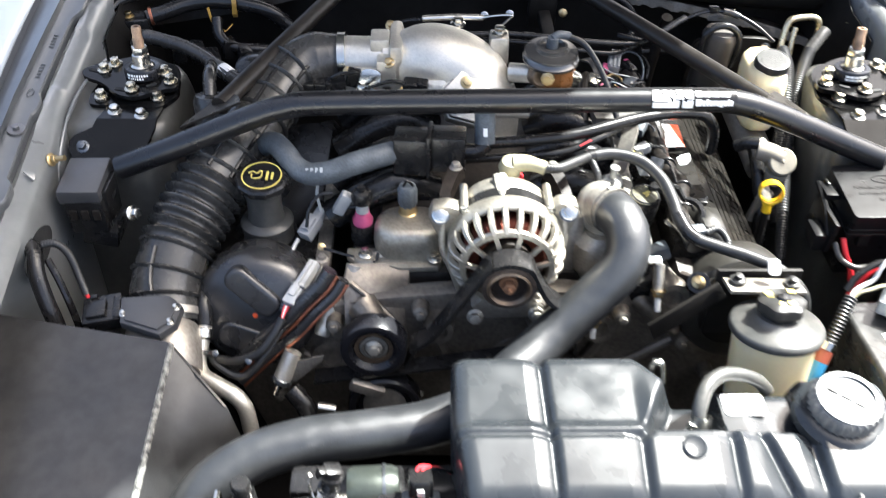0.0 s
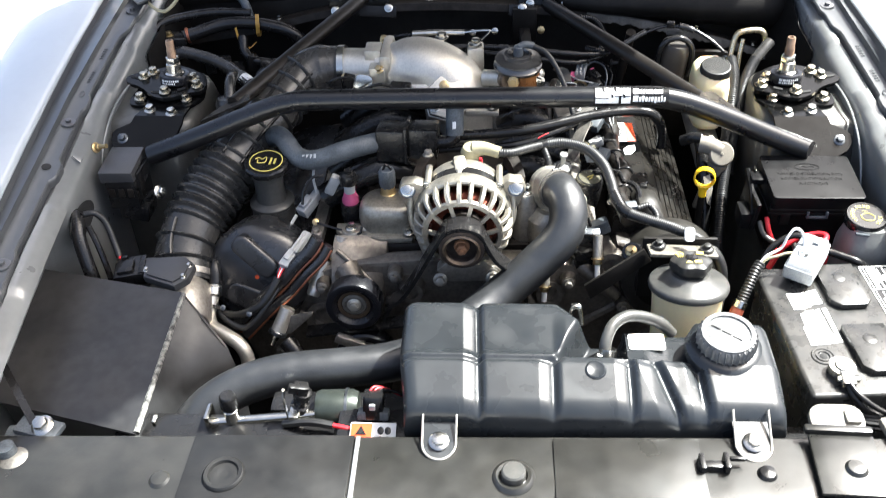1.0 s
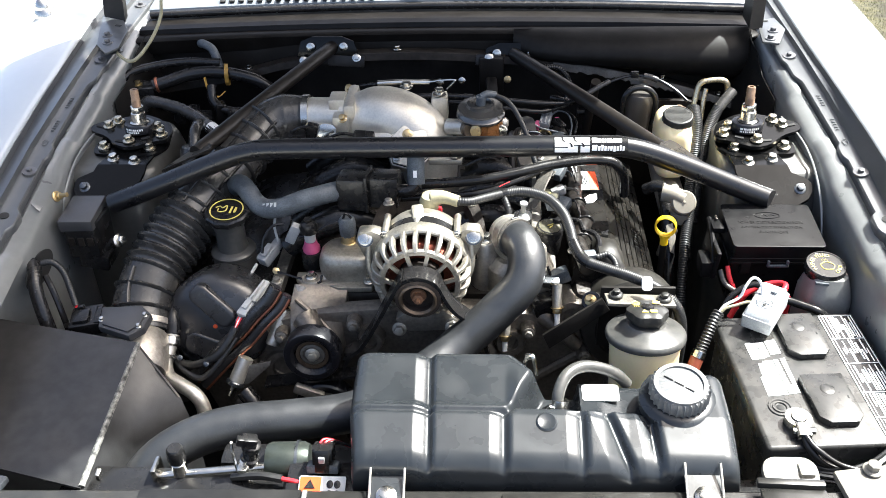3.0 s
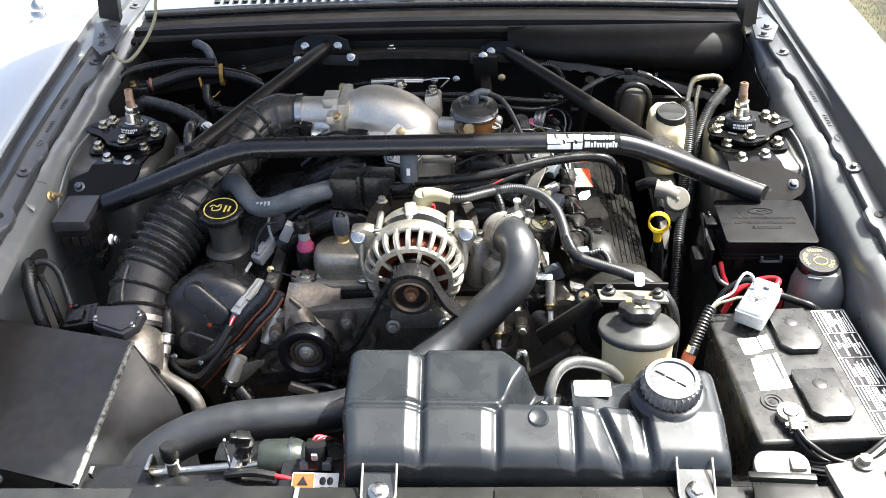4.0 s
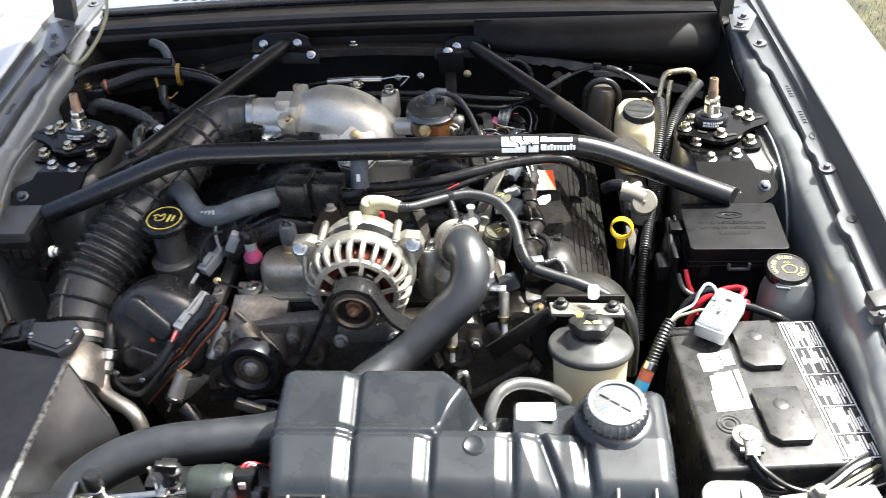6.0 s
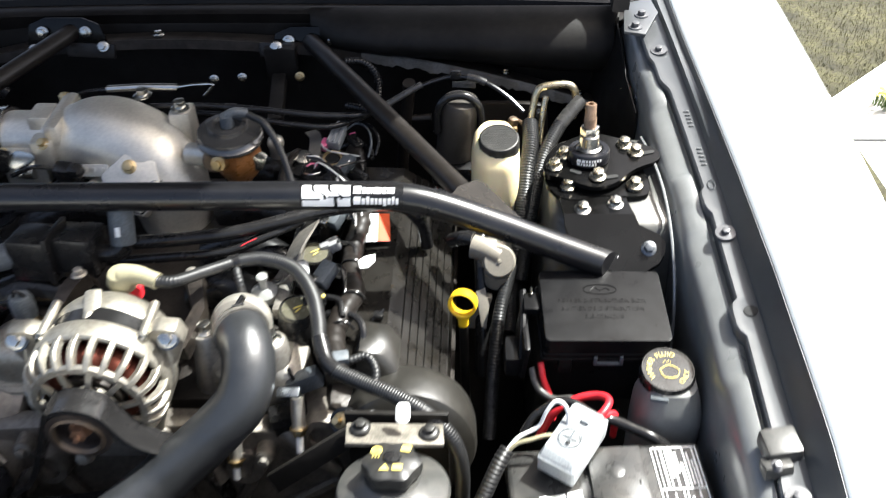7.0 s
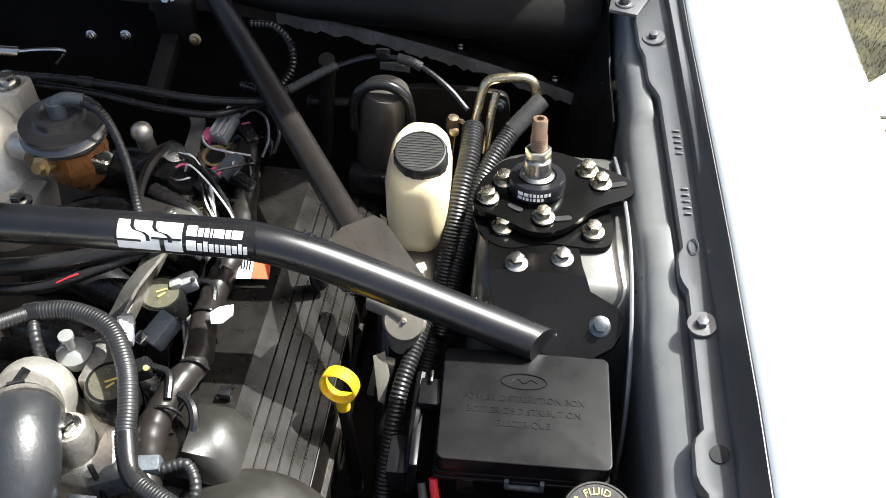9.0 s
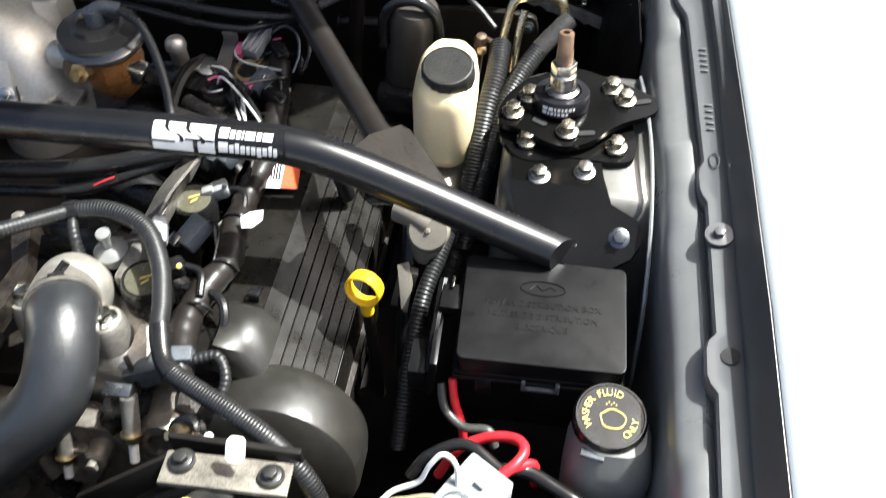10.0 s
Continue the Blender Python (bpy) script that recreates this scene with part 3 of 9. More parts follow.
for px, w in ((-0.205, 0.075), (0.088, 0.05)):
    part("tab_plate", box((px, 1.437, 0.868), (w, 0.004, 0.022), 0.001, (-18, 3, 0)), DUSTBLK, fr)
    for dx in (-0.32, 0.30):
        part("hole", lathe([(0.0005, 0), (0.004, 0), (0.0005, 0.0004)], aim((px + dx * w, 1.4345, 0.868), (0, -1, 0.3)), 12), DARKHOLE, fr)
for px, pz in ((-0.292, 0.872), (-0.182, 0.877), (0.090, 0.876)):
    part("bolt", bolt((px, 1.432, pz), 0.0062, (0, -0.8, 0.6)), STEEL, fr)
random.seed(21)
rag = [p for p in ln if p.x > 0.22]
part("torn_trim", sheet([[(p.x, p.y - 0.012, p.z + 0.004), (p.x, p.y - 0.016 + random.uniform(-0.002, 0.002), p.z + 0.002), (p.x, p.y - 0.019, p.z - 0.010 + random.uniform(-0.004, 0.003))] for p in resample(rag, 0.006)[0]], 0.0015), OLDTRIM, fr, "torn grey trim strip")
def cowl_box():
    rings = []
    for x, k, b in ((0.14, 0.2, 0.85), (0.18, 0.75, 0.845), (0.26, 1.0, 0.84), (0.40, 1.0, 0.828), (0.52, 1.0, 0.812), (0.585, 0.95, 0.806), (0.612, 0.8, 0.806), (0.622, 0.3, 0.81)):
        rings.append([(x, 1.485 - 0.062 * k * math.sin(math.pi * i / 9) ** 0.6, b + (0.916 - b) * i / 9) for i in range(10)] + [(x, 1.49, 0.916), (x, 1.49, b)])
    return loft(rings)


solo("cowl_box", cowl_box(), BLACKPAINT, "satin black rounded housing under the cowl", "housing", kind="structure")

# cowl: rubber strip, painted panel with louvres, windscreen
COWLBLK = mat("black cowl edge paint", (0.0060, 0.0050, 0.0042), 0.40, 0, 0.3, 14, 0.03, 400, rvar=0.06, extra={"Specular IOR Level": 0.14})
COWLGREY = mat("blue grey cowl paint", (0.15, 0.165, 0.18), 0.4, 0.2, 0.06, 8, 0.02, 400, coat=0.3)
cw = thing("cowl", "pale blue-grey cowl panel with black louvre slots", "cowl", (0, 1.55, 0.9), kind="structure")
def across(f, n=41, half=0.655):
    return [f(-half + 2 * half * i / (n - 1)) for i in range(n)]
def crown_z(x):
    return 0.006 - 0.02 * x * x
def cowl_y(x):
    return 1.600 - 0.05 * x * x
part("lower_lip", sheet(across(lambda x: [(x, 1.490 - 0.03 * x * x, 0.870 + crown_z(x)), (x, 1.484 - 0.03 * x * x, 0.900 + crown_z(x)), (x, 1.492 - 0.03 * x * x, 0.905 + crown_z(x)), (x, 1.512 - 0.03 * x * x, 0.905 + crown_z(x)), (x, 1.516 - 0.03 * x * x, 0.914 + crown_z(x)), (x, 1.535 - 0.03 * x * x, 0.916 + crown_z(x)), (x, 1.540 - 0.03 * x * x, 0.910 + crown_z(x)), (x, cowl_y(x) + 0.004, 0.912 + crown_z(x))]), 0.002), COWLBLK, cw, "folded black cowl edge")
part("seal", tube([(x, cowl_y(x) - 0.006, 0.921 + crown_z(x)) for x in (-0.65, -0.4, -0.2, 0, 0.2, 0.4, 0.65)], 0.008, 10, 0.02), RUBBER, cw, "black rubber weather strip")
part("panel", sheet(across(lambda x: [(x, cowl_y(x), 0.920 + crown_z(x)), (x, cowl_y(x) + 0.003, 0.930 + crown_z(x)), (x, cowl_y(x) + 0.010, 0.933 + crown_z(x)), (x, 1.70, 0.948 + crown_z(x)), (x, 1.80, 0.962 + crown_z(x))]), 0.002), COWLGREY, cw)
for i in range(38):
    x = -0.500 + i * 0.0206
    if -0.165 < x < 0.008:
        continue
    part("louvre", box((x, 1.640, 0.9415 + crown_z(x)), (0.0118, 0.086, 0.004), 0.0015, (7, 0, 8)), DARKHOLE, cw, "" if i else "black louvre slot")
part("wiper_pivot", lathe([(0.0005, 0), (0.026, 0), (0.024, 0.012), (0.012, 0.02), (0.0005, 0.022)], aim((-0.075, 1.622, 0.941), (0, 0, 1)), 20), PLASTIC, cw, "black wiper pivot cap")
solo("windscreen", sheet([[(-0.64, 1.79, 0.96), (0, 1.77, 0.968), (0.64, 1.79, 0.96)], [(-0.55, 2.4, 1.32), (0, 2.36, 1.34), (0.55, 2.4, 1.32)]], 0.006), SCREEN, "dark raked windscreen behind the cowl", "windscreen", kind="structure")
solo("cabin_shell", box((0, 2.3, 0.62), (1.5, 1.0, 0.62), 0.05), PAINT, "grey metallic body shell behind the engine bay", "car body", kind="structure")

# open hood over the bay, out of sight above
def hood():
    a = radians(77)
    m = Matrix.Translation((0, 1.545, 1.01)) @ Matrix.Rotation(-a, 4, "X")
    rows = [[m @ Vector((x * 0.645, -y, 0.03 * (1 - x * x) - 0.02 * (y / 1.6) ** 2)) for x in (-1, -0.7, -0.3, 0, 0.3, 0.7, 1)] for y in (0, 0.3, 0.6, 0.9, 1.2, 1.6, 2.0)]
    return sheet(rows, 0.02)
solo("hood", hood(), LINING, "raised hood with a dark lined underside", "hood", kind="structure")

# radiator support
def sup_z(x):
    return 0.742 + 0.030 * x
sp = thing("radiator_support", "dusty dark grey radiator support panel", "panel", (0, 0.37, 0.6), kind="structure")
def sup_row(x):
    z = sup_z(x)
    e = max(0.0, abs(x) - 0.42)
    return [(x, 0.440, z - 0.05), (x, 0.438, z - 0.006), (x, 0.432, z), (x, 0.36, z + 0.002), (x, 0.30 - e * 0.1, z - 0.004 - e * 0.15), (x, 0.285 - e * 0.1, z - 0.012 - e * 0.15), (x, 0.22 - e * 0.2, z - 0.045 - e * 0.2)]
part("panel", sheet(across(sup_row, 49, 0.66), 0.002), SUPPORTP, sp)
part("seam", box((-0.124, 0.372, sup_z(-0.12) + 0.003), (0.006, 0.118, 0.003), 0.0012, (0, -1.7, 1)), BAYPAINT, sp, "pale raised seam")
part("raised_plate", box((0.205, 0.37, sup_z(0.2) + 0.0025), (0.175, 0.115, 0.003), 0.001, (0, -1.7, 0)), SUPPORTP, sp)
part("cover_plate", box((-0.232, 0.368, sup_z(-0.232) + 0.0030), (0.205, 0.128, 0.0025), 0.001, (0, -1.7, 0)), SUPPORTDK, sp, "dark overlapping cover plate")
m = aim((-0.283, 0.370, sup_z(-0.283) + 0.0042), (-0.03, 0, 1))
part("cup_ring", lathe([(0.0165, -0.002), (0.0265, -0.002), (0.0260, 0.002), (0.0235, 0.0045), (0.0190, 0.0040), (0.0165, -0.002)], m, 32), SUPPORTDK, sp)
part("cup", lathe([(0.0005, 0.0006), (0.0075, 0.0002), (0.0100, 0.0010), (0.0175, 0.0004), (0.0178, -0.002), (0.0005, -0.002)], m, 28), SUPPORTDK, sp, "sunk round cup in the plate")
m = aim((0.069, 0.371, sup_z(0.069) + 0.001), (-0.03, 0, 1))
part("plug_ring", lathe([(0.016, 0), (0.026, 0), (0.0255, 0.002), (0.021, 0.0055), (0.017, 0.005), (0.016, 0)], m, 28), SUPPORTP, sp)
part("plug", lathe([(0.0005, 0.0), (0.0145, 0), (0.0145, 0.0125), (0.0125, 0.0145), (0.0005, 0.015)], m, 24), LIDGREY, sp, "round raised button")
part("dimple", lathe([(0.0005, 0), (0.014, 0), (0.010, 0.004), (0.0005, 0.005)], aim((-0.362, 0.364, sup_z(-0.362) + 0.001)), 20), SUPPORTP, sp)
part("push_pin", lathe([(0.0005, 0), (0.012, 0), (0.009, 0.006), (0.0005, 0.008)], aim((0.364, 0.378, sup_z(0.364) + 0.001)), 20), PLASTIC, sp, "black push pin")
ck = [box((0.300, 0.386, sup_z(0.3) + 0.006), (0.030, 0.010, 0.010), 0.002), box((0.318, 0.388, sup_z(0.32) + 0.009), (0.006, 0.022, 0.014), 0.001), box((0.290, 0.388, sup_z(0.29) + 0.008), (0.006, 0.022, 0.012), 0.001), box((0.331, 0.392, sup_z(0.33) + 0.012), (0.018, 0.004, 0.006), 0.001)]
part("clip", join(*ck), PLASTIC, sp, "black plastic clip")
solo("front_fascia", box((0, 0.12, 0.44), (1.40, 0.12, 0.50), 0.05), PAINT, "painted bumper cover before the radiator support", "bumper", kind="structure")
rd = thing("radiator", "black radiator with thin cooling fins", "radiator", (0, 0.49, 0.3), kind="structure")
part("core", box((0.0, 0.485, 0.48), (0.92, 0.035, 0.36), 0.004), BLACKPAINT, rd)
part("top_tank", box((0.0, 0.487, 0.672), (0.94, 0.05, 0.03), 0.008), PLASTIC, rd)
solo("bay_floor", box((0, 0.95, 0.29), (1.32, 1.2, 0.02), 0.002), BLACKPAINT, "dirty black splash shield under the engine", "shield", kind="structure")

# ---- strut tower brace ----
BY = 1.008
br = thing("strut_brace", "gloss black tubular strut tower brace across the bay", "strut brace", (0, BY, 0.80))
TUBE_R = 0.0172
ctube = tube([(-0.552, 0.984, 0.806), (-0.49, 0.988, 0.829), (-0.40, 0.996, 0.864), (-0.345, 1.001, 0.885), (-0.305, 1.004, 0.896), (-0.25, 1.005, 0.901), (0, BY, 0.903), (0.26, 1.012, 0.903), (0.315, 1.013, 0.900), (0.36, 1.013, 0.888), (0.43, 1.011, 0.860), (0.50, 1.008, 0.830), (0.572, 1.004, 0.801), (0.604, 1.002, 0.788)], TUBE_R, 24, 0.012)
cut_ = bmesh.ops.bisect_plane(ctube, geom=ctube.verts[:] + ctube.edges[:] + ctube.faces[:], plane_co=(0.566, 1.004, 0.80), plane_no=(0.80, -0.58, 0.1), clear_outer=True)
bmesh.ops.edgeloop_fill(ctube, edges=[e for e in cut_["geom_cut"] if isinstance(e, bmesh.types.BMEdge)])
part("cross_tube", ctube, TUBEBLK, br)
for a, b in (((0.397, 1.050, 0.866), (0.140, 1.456, 0.873)), ((-0.408, 1.040, 0.874), (-0.232, 1.455, 0.893))):
    part("leg_tube", tube([a, ((a[0] + b[0]) / 2, (a[1] + b[1]) / 2, (a[2] + b[2]) / 2 + 0.001), b], 0.0135, 20, 0.03), DUSTBLK, br)
gus = [(0.372, 1.024), (0.40, 1.020), (0.462, 1.014), (0.455, 1.026), (0.412, 1.080), (0.402, 1.082), (0.380, 1.050)]
part("gusset", loft([[(x, y, 0.897 - (x - 0.36) * 0.42 - (y - 1.02) * 0.12) for x, y in gus], [(x, y, 0.901 - (x - 0.36) * 0.42 - (y - 1.02) * 0.12) for x, y in gus]]), GUSSET, br)
gus = [(-x, y - 0.006) for x, y in gus][::-1]
part("gusset", loft([[(x, y, 0.897 - (-x - 0.36) * 0.42 - (y - 1.014) * 0.12) for x, y in gus], [(x, y, 0.901 - (-x - 0.36) * 0.42 - (y - 1.014) * 0.12) for x, y in gus]]), GUSSET, br)
def weld(pts, r=0.0028):
    return tube(pts, r, 8, 0.0011, lambda d, n: 1 + 0.28 * math.sin(d * 2 * math.pi / 0.005))
part("weld_bead", weld([(0.352, 1.026, 0.902), (0.40, 1.020, 0.884), (0.458, 1.014, 0.860)]), GLOSSBLACK, br)
part("weld_bead", weld([(0.50, 1.022, 0.838), (0.54, 1.019, 0.822), (0.578, 1.015, 0.805)]), GLOSSBLACK, br)
part("weld_bead", weld([(-0.39, 1.006, 0.878), (-0.345, 1.014, 0.893), (-0.30, 1.02, 0.902)]), GLOSSBLACK, br)
# end plates on the towers, running from the tower top down its front
for s in (1, -1):
    up = [(0.508, 1.094), (0.511, 1.062), (0.599, 1.062), (0.596, 1.074), (0.592, 1.100), (0.586, 1.103), (0.514, 1.098)]
    dn = [(0.511, 1.062), (0.512, 1.050), (0.524, 1.018), (0.560, 1.000), (0.600, 0.994), (0.626, 1.008), (0.634, 1.020), (0.635, 1.031), (0.629, 1.039), (0.604, 1.050), (0.599, 1.062)]
    part("end_plate", loft([[(s * x, y, 0.8345) for x, y in up], [(s * x, y, 0.8385) for x, y in up]]), PLATEBLK, br)
    part("end_plate", loft([[(s * x, y, 0.8335 - (1.062 - y) * 0.62) for x, y in dn], [(s * x, y, 0.8385 - (1.062 - y) * 0.62) for x, y in dn]]), PLATEBLK, br)
    for x, y in ((0.535, 1.071), (0.577, 1.082)):
        part("bolt", bolt((s * x, y, 0.838), 0.0075, (0, -0.1, 1), spin=20), STEEL, br)
    part("bolt", bolt((s * 0.614, 1.024, 0.8140), 0.0068, (0, -0.53, 0.85)), GUNMETAL, br)
for cx, cy, cz in ((0.140, 1.450, 0.872), (-0.243, 1.440, 0.893)):
    pl = [(-0.065, -0.02), (-0.055, 0.012), (-0.03, 0.022), (0.03, 0.022), (0.055, 0.012), (0.065, -0.02)]
    part("wall_bracket", prism(pl, 0.005, aim((cx, cy + 0.012, cz), (0, -1, 0.25)), 0.001), PLATEBLK, br)
    for dx in (-0.034, 0.034):
        part("bolt", bolt((cx + dx, cy + 0.004, cz + 0.003), 0.0062, (0, -1, 0.3), spin=15 + 400 * dx), STEEL, br)
# decal: white emblem block and two rows of bars on a black strip
def on_tube(x, a, r):
    """A place on the cross tube's skin; a: degrees up from the front."""
    return Vector((x, BY + 0.003 - r * math.cos(radians(a)), 0.903 + r * math.sin(radians(a))))
def patch(x0, x1, a0, a1, r, slant=0.0, n=6):
    rows = []
    for i in range(n + 1):
        a = a0 + (a1 - a0) * i / n
        rows.append([on_tube(x0 + slant * (a - a0) / 100, a, r), on_tube(x1 + slant * (a - a0) / 100, a, r)])
    return sheet(rows, 0.0002)
part("decal", patch(0.198, 0.318, -18, 92, TUBE_R + 0.0004, n=14), PLASTIC, br, "black sticker strip")
def stripe(rows, half):
    out = []
    for x, a in rows:
        out.append([on_tube(x - half, a, TUBE_R + 0.0010), on_tube(x + half, a, TUBE_R + 0.0010)])
    return sheet(out, 0.0002)
part("emblem", patch(0.201, 0.257, -6, 80, TUBE_R + 0.0007, n=10), WHITE, br, "white emblem on the sticker")
for dx in (0.0, 0.019):
    zig = [(0.213 + dx, 80), (0.2135 + dx, 62), (0.216 + dx, 52), (0.224 + dx, 46), (0.2275 + dx, 38), (0.228 + dx, 24)]
    part("emblem_line", stripe(zig, 0.0017), PLASTIC, br, "black line through the emblem")
part("emblem_line", patch(0.231, 0.257, 30, 36, TUBE_R + 0.0011, n=3), PLASTIC, br)
part("emblem_line", patch(0.199, 0.222, 20, 26, TUBE_R + 0.0011, n=3), PLASTIC, br)
part("emblem_line", patch(0.238, 0.242, -6, 30, TUBE_R + 0.0011, n=3), PLASTIC, br)
for row, (a0, a1) in enumerate(((46, 76), (4, 34))):
    x = 0.2605
    for k, w in enumerate((0.010, 0.0055, 0.005, 0.0028, 0.010, 0.0055, 0.010) if row == 0 else (0.0095, 0.0052, 0.0048, 0.0052, 0.0042, 0.005, 0.0052, 0.0052, 0.0042, 0.0046)):
        tall = 0 if k == 0 or (row == 1 and k in (2, 8)) else 6
        part("word_bar", patch(x, x + w - 0.0012, a0 + (0 if row == 0 or k != 6 else -6), a1 - tall, TUBE_R + 0.0007, 0.001, 3), WHITE, br, "white bar of illegible lettering" if k == 0 and row == 0 else "")
        x += w


# ---- strut mounts ----
def strut_mount(side, label):
    """Camber plates on the tower: two black plates, bolts, bushing and strut shaft."""
    t = thing("strut_mount", label, "strut mount", (side * 0.56, 1.14, 0.83), "strut mounts")
    low = [(0.494, 1.150), (0.490, 1.122), (0.508, 1.094), (0.530, 1.088), (0.560, 1.100), (0.600, 1.096), (0.622, 1.100), (0.626, 1.125), (0.614, 1.185), (0.600, 1.215), (0.520, 1.215), (0.500, 1.19)]
    hi = [(0.488, 1.142), (0.490, 1.122), (0.512, 1.118), (0.550, 1.096), (0.580, 1.106), (0.605, 1.135), (0.640, 1.152), (0.646, 1.168), (0.636, 1.180), (0.600, 1.196), (0.560, 1.212), (0.525, 1.196), (0.498, 1.17)]
    low, hi = soften(low), soften(hi)
    part("lower_plate", loft([[(side * x, y, z + (y - 1.155) * 0.06) for x, y in low] for z in (0.8375, 0.8435)]), PLATEBLK, t)
    part("upper_plate", loft([[(side * x, y, z + (y - 1.155) * 0.08) for x, y in hi] for z in (0.851, 0.8575)]), PLATEBLK, t)
    for x, y, z in ((0.517, 1.163, 0.858), (0.503, 1.138, 0.857), (0.557, 1.117, 0.856), (0.611, 1.168, 0.859), (0.598, 1.184, 0.860), (0.520, 1.114, 0.843), (0.605, 1.115, 0.844)):
        b = part("bolt", bolt((side * x, y, z), 0.0076, (0, -0.06, 1), 0.0085, spin=x * 900), ZINCBOLT, t)
        if z < 0.85:
            part("sleeve", disc(0.010, 0.012, aim((side * x, y, z - 0.012)), 20), ZINCBOLT, t)
    for cx, cy, w, turn in ((0.622, 1.166, 0.030, 18), (0.575, 1.118, 0.018, 12), (0.530, 1.128, 0.016, -30)):
        part("slot", prism(rounded(w, 0.0065, 0.003, 4), 0.0012, Matrix.Translation((side * cx, cy, 0.8575 + (cy - 1.155) * 0.08)) @ Matrix.Rotation(radians(turn * side), 4, "Z")), DARKHOLE, t, "dark slotted hole")
    lean = Vector((side * -0.03, 0.10, 1)).normalized()
    base = Vector((side * 0.549, 1.158, 0.856))
    m = aim(base, lean)
    part("bushing", lathe([(0.0005, 0), (0.027, 0), (0.0275, 0.003), (0.0275, 0.013), (0.026, 0.0155), (0.019, 0.016), (0.018, 0.013), (0.0005, 0.013)], m, 36), GLOSSBLACK, t, "black ring with pale markings")
    widths = (0.20, 0.16, 0.07, 0.10, 0.06, 0.09, 0.11, 0.07)
    for line, (h0, h1) in enumerate(((0.0035, 0.0068), (0.0082, 0.0118))):
        a0 = radians(-128)
        for k, w in enumerate(widths if line else widths[1:]):
            rows = [[m @ Vector((0.0279 * math.cos(a0 + j * w / 3), 0.0279 * math.sin(a0 + j * w / 3), h)) for j in range(4)] for h in (h0, h1)]
            part("marking", sheet(rows, 0.0002), WHITE, t, "white bar of illegible lettering" if k + line == 0 else "")
            a0 += w + 0.045
    part("spacer", lathe([(0.0005, 0.010), (0.0175, 0.010), (0.0170, 0.0165), (0.0135, 0.019), (0.0128, 0.034), (0.0105, 0.036), (0.0005, 0.036)], m, 24), STEEL, t)
    hx = [(0.0125 * math.cos(math.pi * i / 3), 0.0125 * math.sin(math.pi * i / 3)) for i in range(6)]
    part("nut", prism(hx, 0.011, m @ Matrix.Translation((0, 0, 0.036)), 0.001), STEEL, t)
    th = lathe([(0.0005, 0.045)] + [(0.0078 + (0.0005 if i % 2 else 0), 0.046 + i * 0.001) for i in range(14)] + [(0.0074, 0.061), (0.0074, 0.077), (0.0064, 0.0785), (0.0035, 0.0785), (0.0035, 0.073), (0.0005, 0.073)], m, 20)
    part("shaft", th, RUSTSHAFT, t, "rusty threaded strut shaft")
    return t


ZINCBOLT = mat("yellowed zinc bolt", (0.52, 0.48, 0.38), 0.26, 1.0, 0.25, 70, 0.08, 800)
RUSTSHAFT = mat("brown rusty shaft", (0.30, 0.20, 0.13), 0.45, 0.8, 0.35, 90, 0.2, 900)
strut_mount(1, "black bolted camber plate with rusty shaft on strut tower")
strut_mount(-1, "black bolted camber plate with rusty shaft on strut tower")

# ---- coolant tank ----
tk = thing("coolant_tank", "ribbed dark grey plastic coolant expansion tank behind the support", "coolant tank", (0.16, 0.53, 0.70))
def step(a, b, v):
    k = min(1.0, max(0.0, (v - a) / (b - a)))
    return k * k * (3 - 2 * k)
def tank_back(x):
    return 0.632 - 0.032 * step(0.125, 0.165, x)
def tank_left(y):
    return -0.069 - 0.013 * step(0.44, 0.56, y)
def tank_z(x, y):
    """Height of the moulded top: lobes parted by grooves, a sunk middle, a sloping front."""
    z = 0.797 - 0.30 * max(0.0, 0.512 - y) - 0.006 * step(0.24, 0.275, x) * (1 - step(0.300, 0.312, x))
    z -= 0.007 * math.exp(-((y - 0.522) / 0.0045) ** 2) * (1 - step(0.125, 0.135, x)) + 0.006 * step(0.522, 0.54, y) * (1 - step(0.12, 0.14, x))
    z += (0.16 * max(0.0, y - 0.535) - 0.006 * step(0.53, 0.545, y)) * (1 - step(0.12, 0.14, x))
    sunk = step(0.522, 0.532, y) * step(0.120 + 0.5 * (y - 0.53), 0.145 + 0.5 * (y - 0.53), x)
    z -= sunk * (0.050 * (1 - step(0.212, 0.218, x)) + 0.020 * step(0.212, 0.218, x) * (1 - step(0.300, 0.312, x)))
    for gx, y1, tilt, wide in ((0.0245, 0.70, -0.04, 0.019), (0.1195, 0.528, 0.0, 0.018), (0.2160, 0.528, 0.0, 0.019), (0.2600, 0.530, -0.36, 0.026), (0.3045, 0.540, -0.1, 0.018)):
        d = x - gx - tilt * (y - 0.49)
        drop = 0.37 * (wide - 0.002)
        if d < -0.002:
            f = max(0.0, d + wide) * 0.37 / drop
        else:
            f = 1 - step(-0.002, 0.0105, d)
        z -= (drop * f + 0.0028 * math.exp(-((d - 0.0008) / 0.0046) ** 2)) * (1 - step(y1 - 0.012, y1, y))
    r = 0.020
    for e in (x - tank_left(y), 0.404 - x, y - 0.446, tank_back(x) - y):
        if e < r:
            z -= r * (1 - math.sqrt(max(0.0, 1 - (1 - max(0.0, e) / r) ** 2)))
    return z
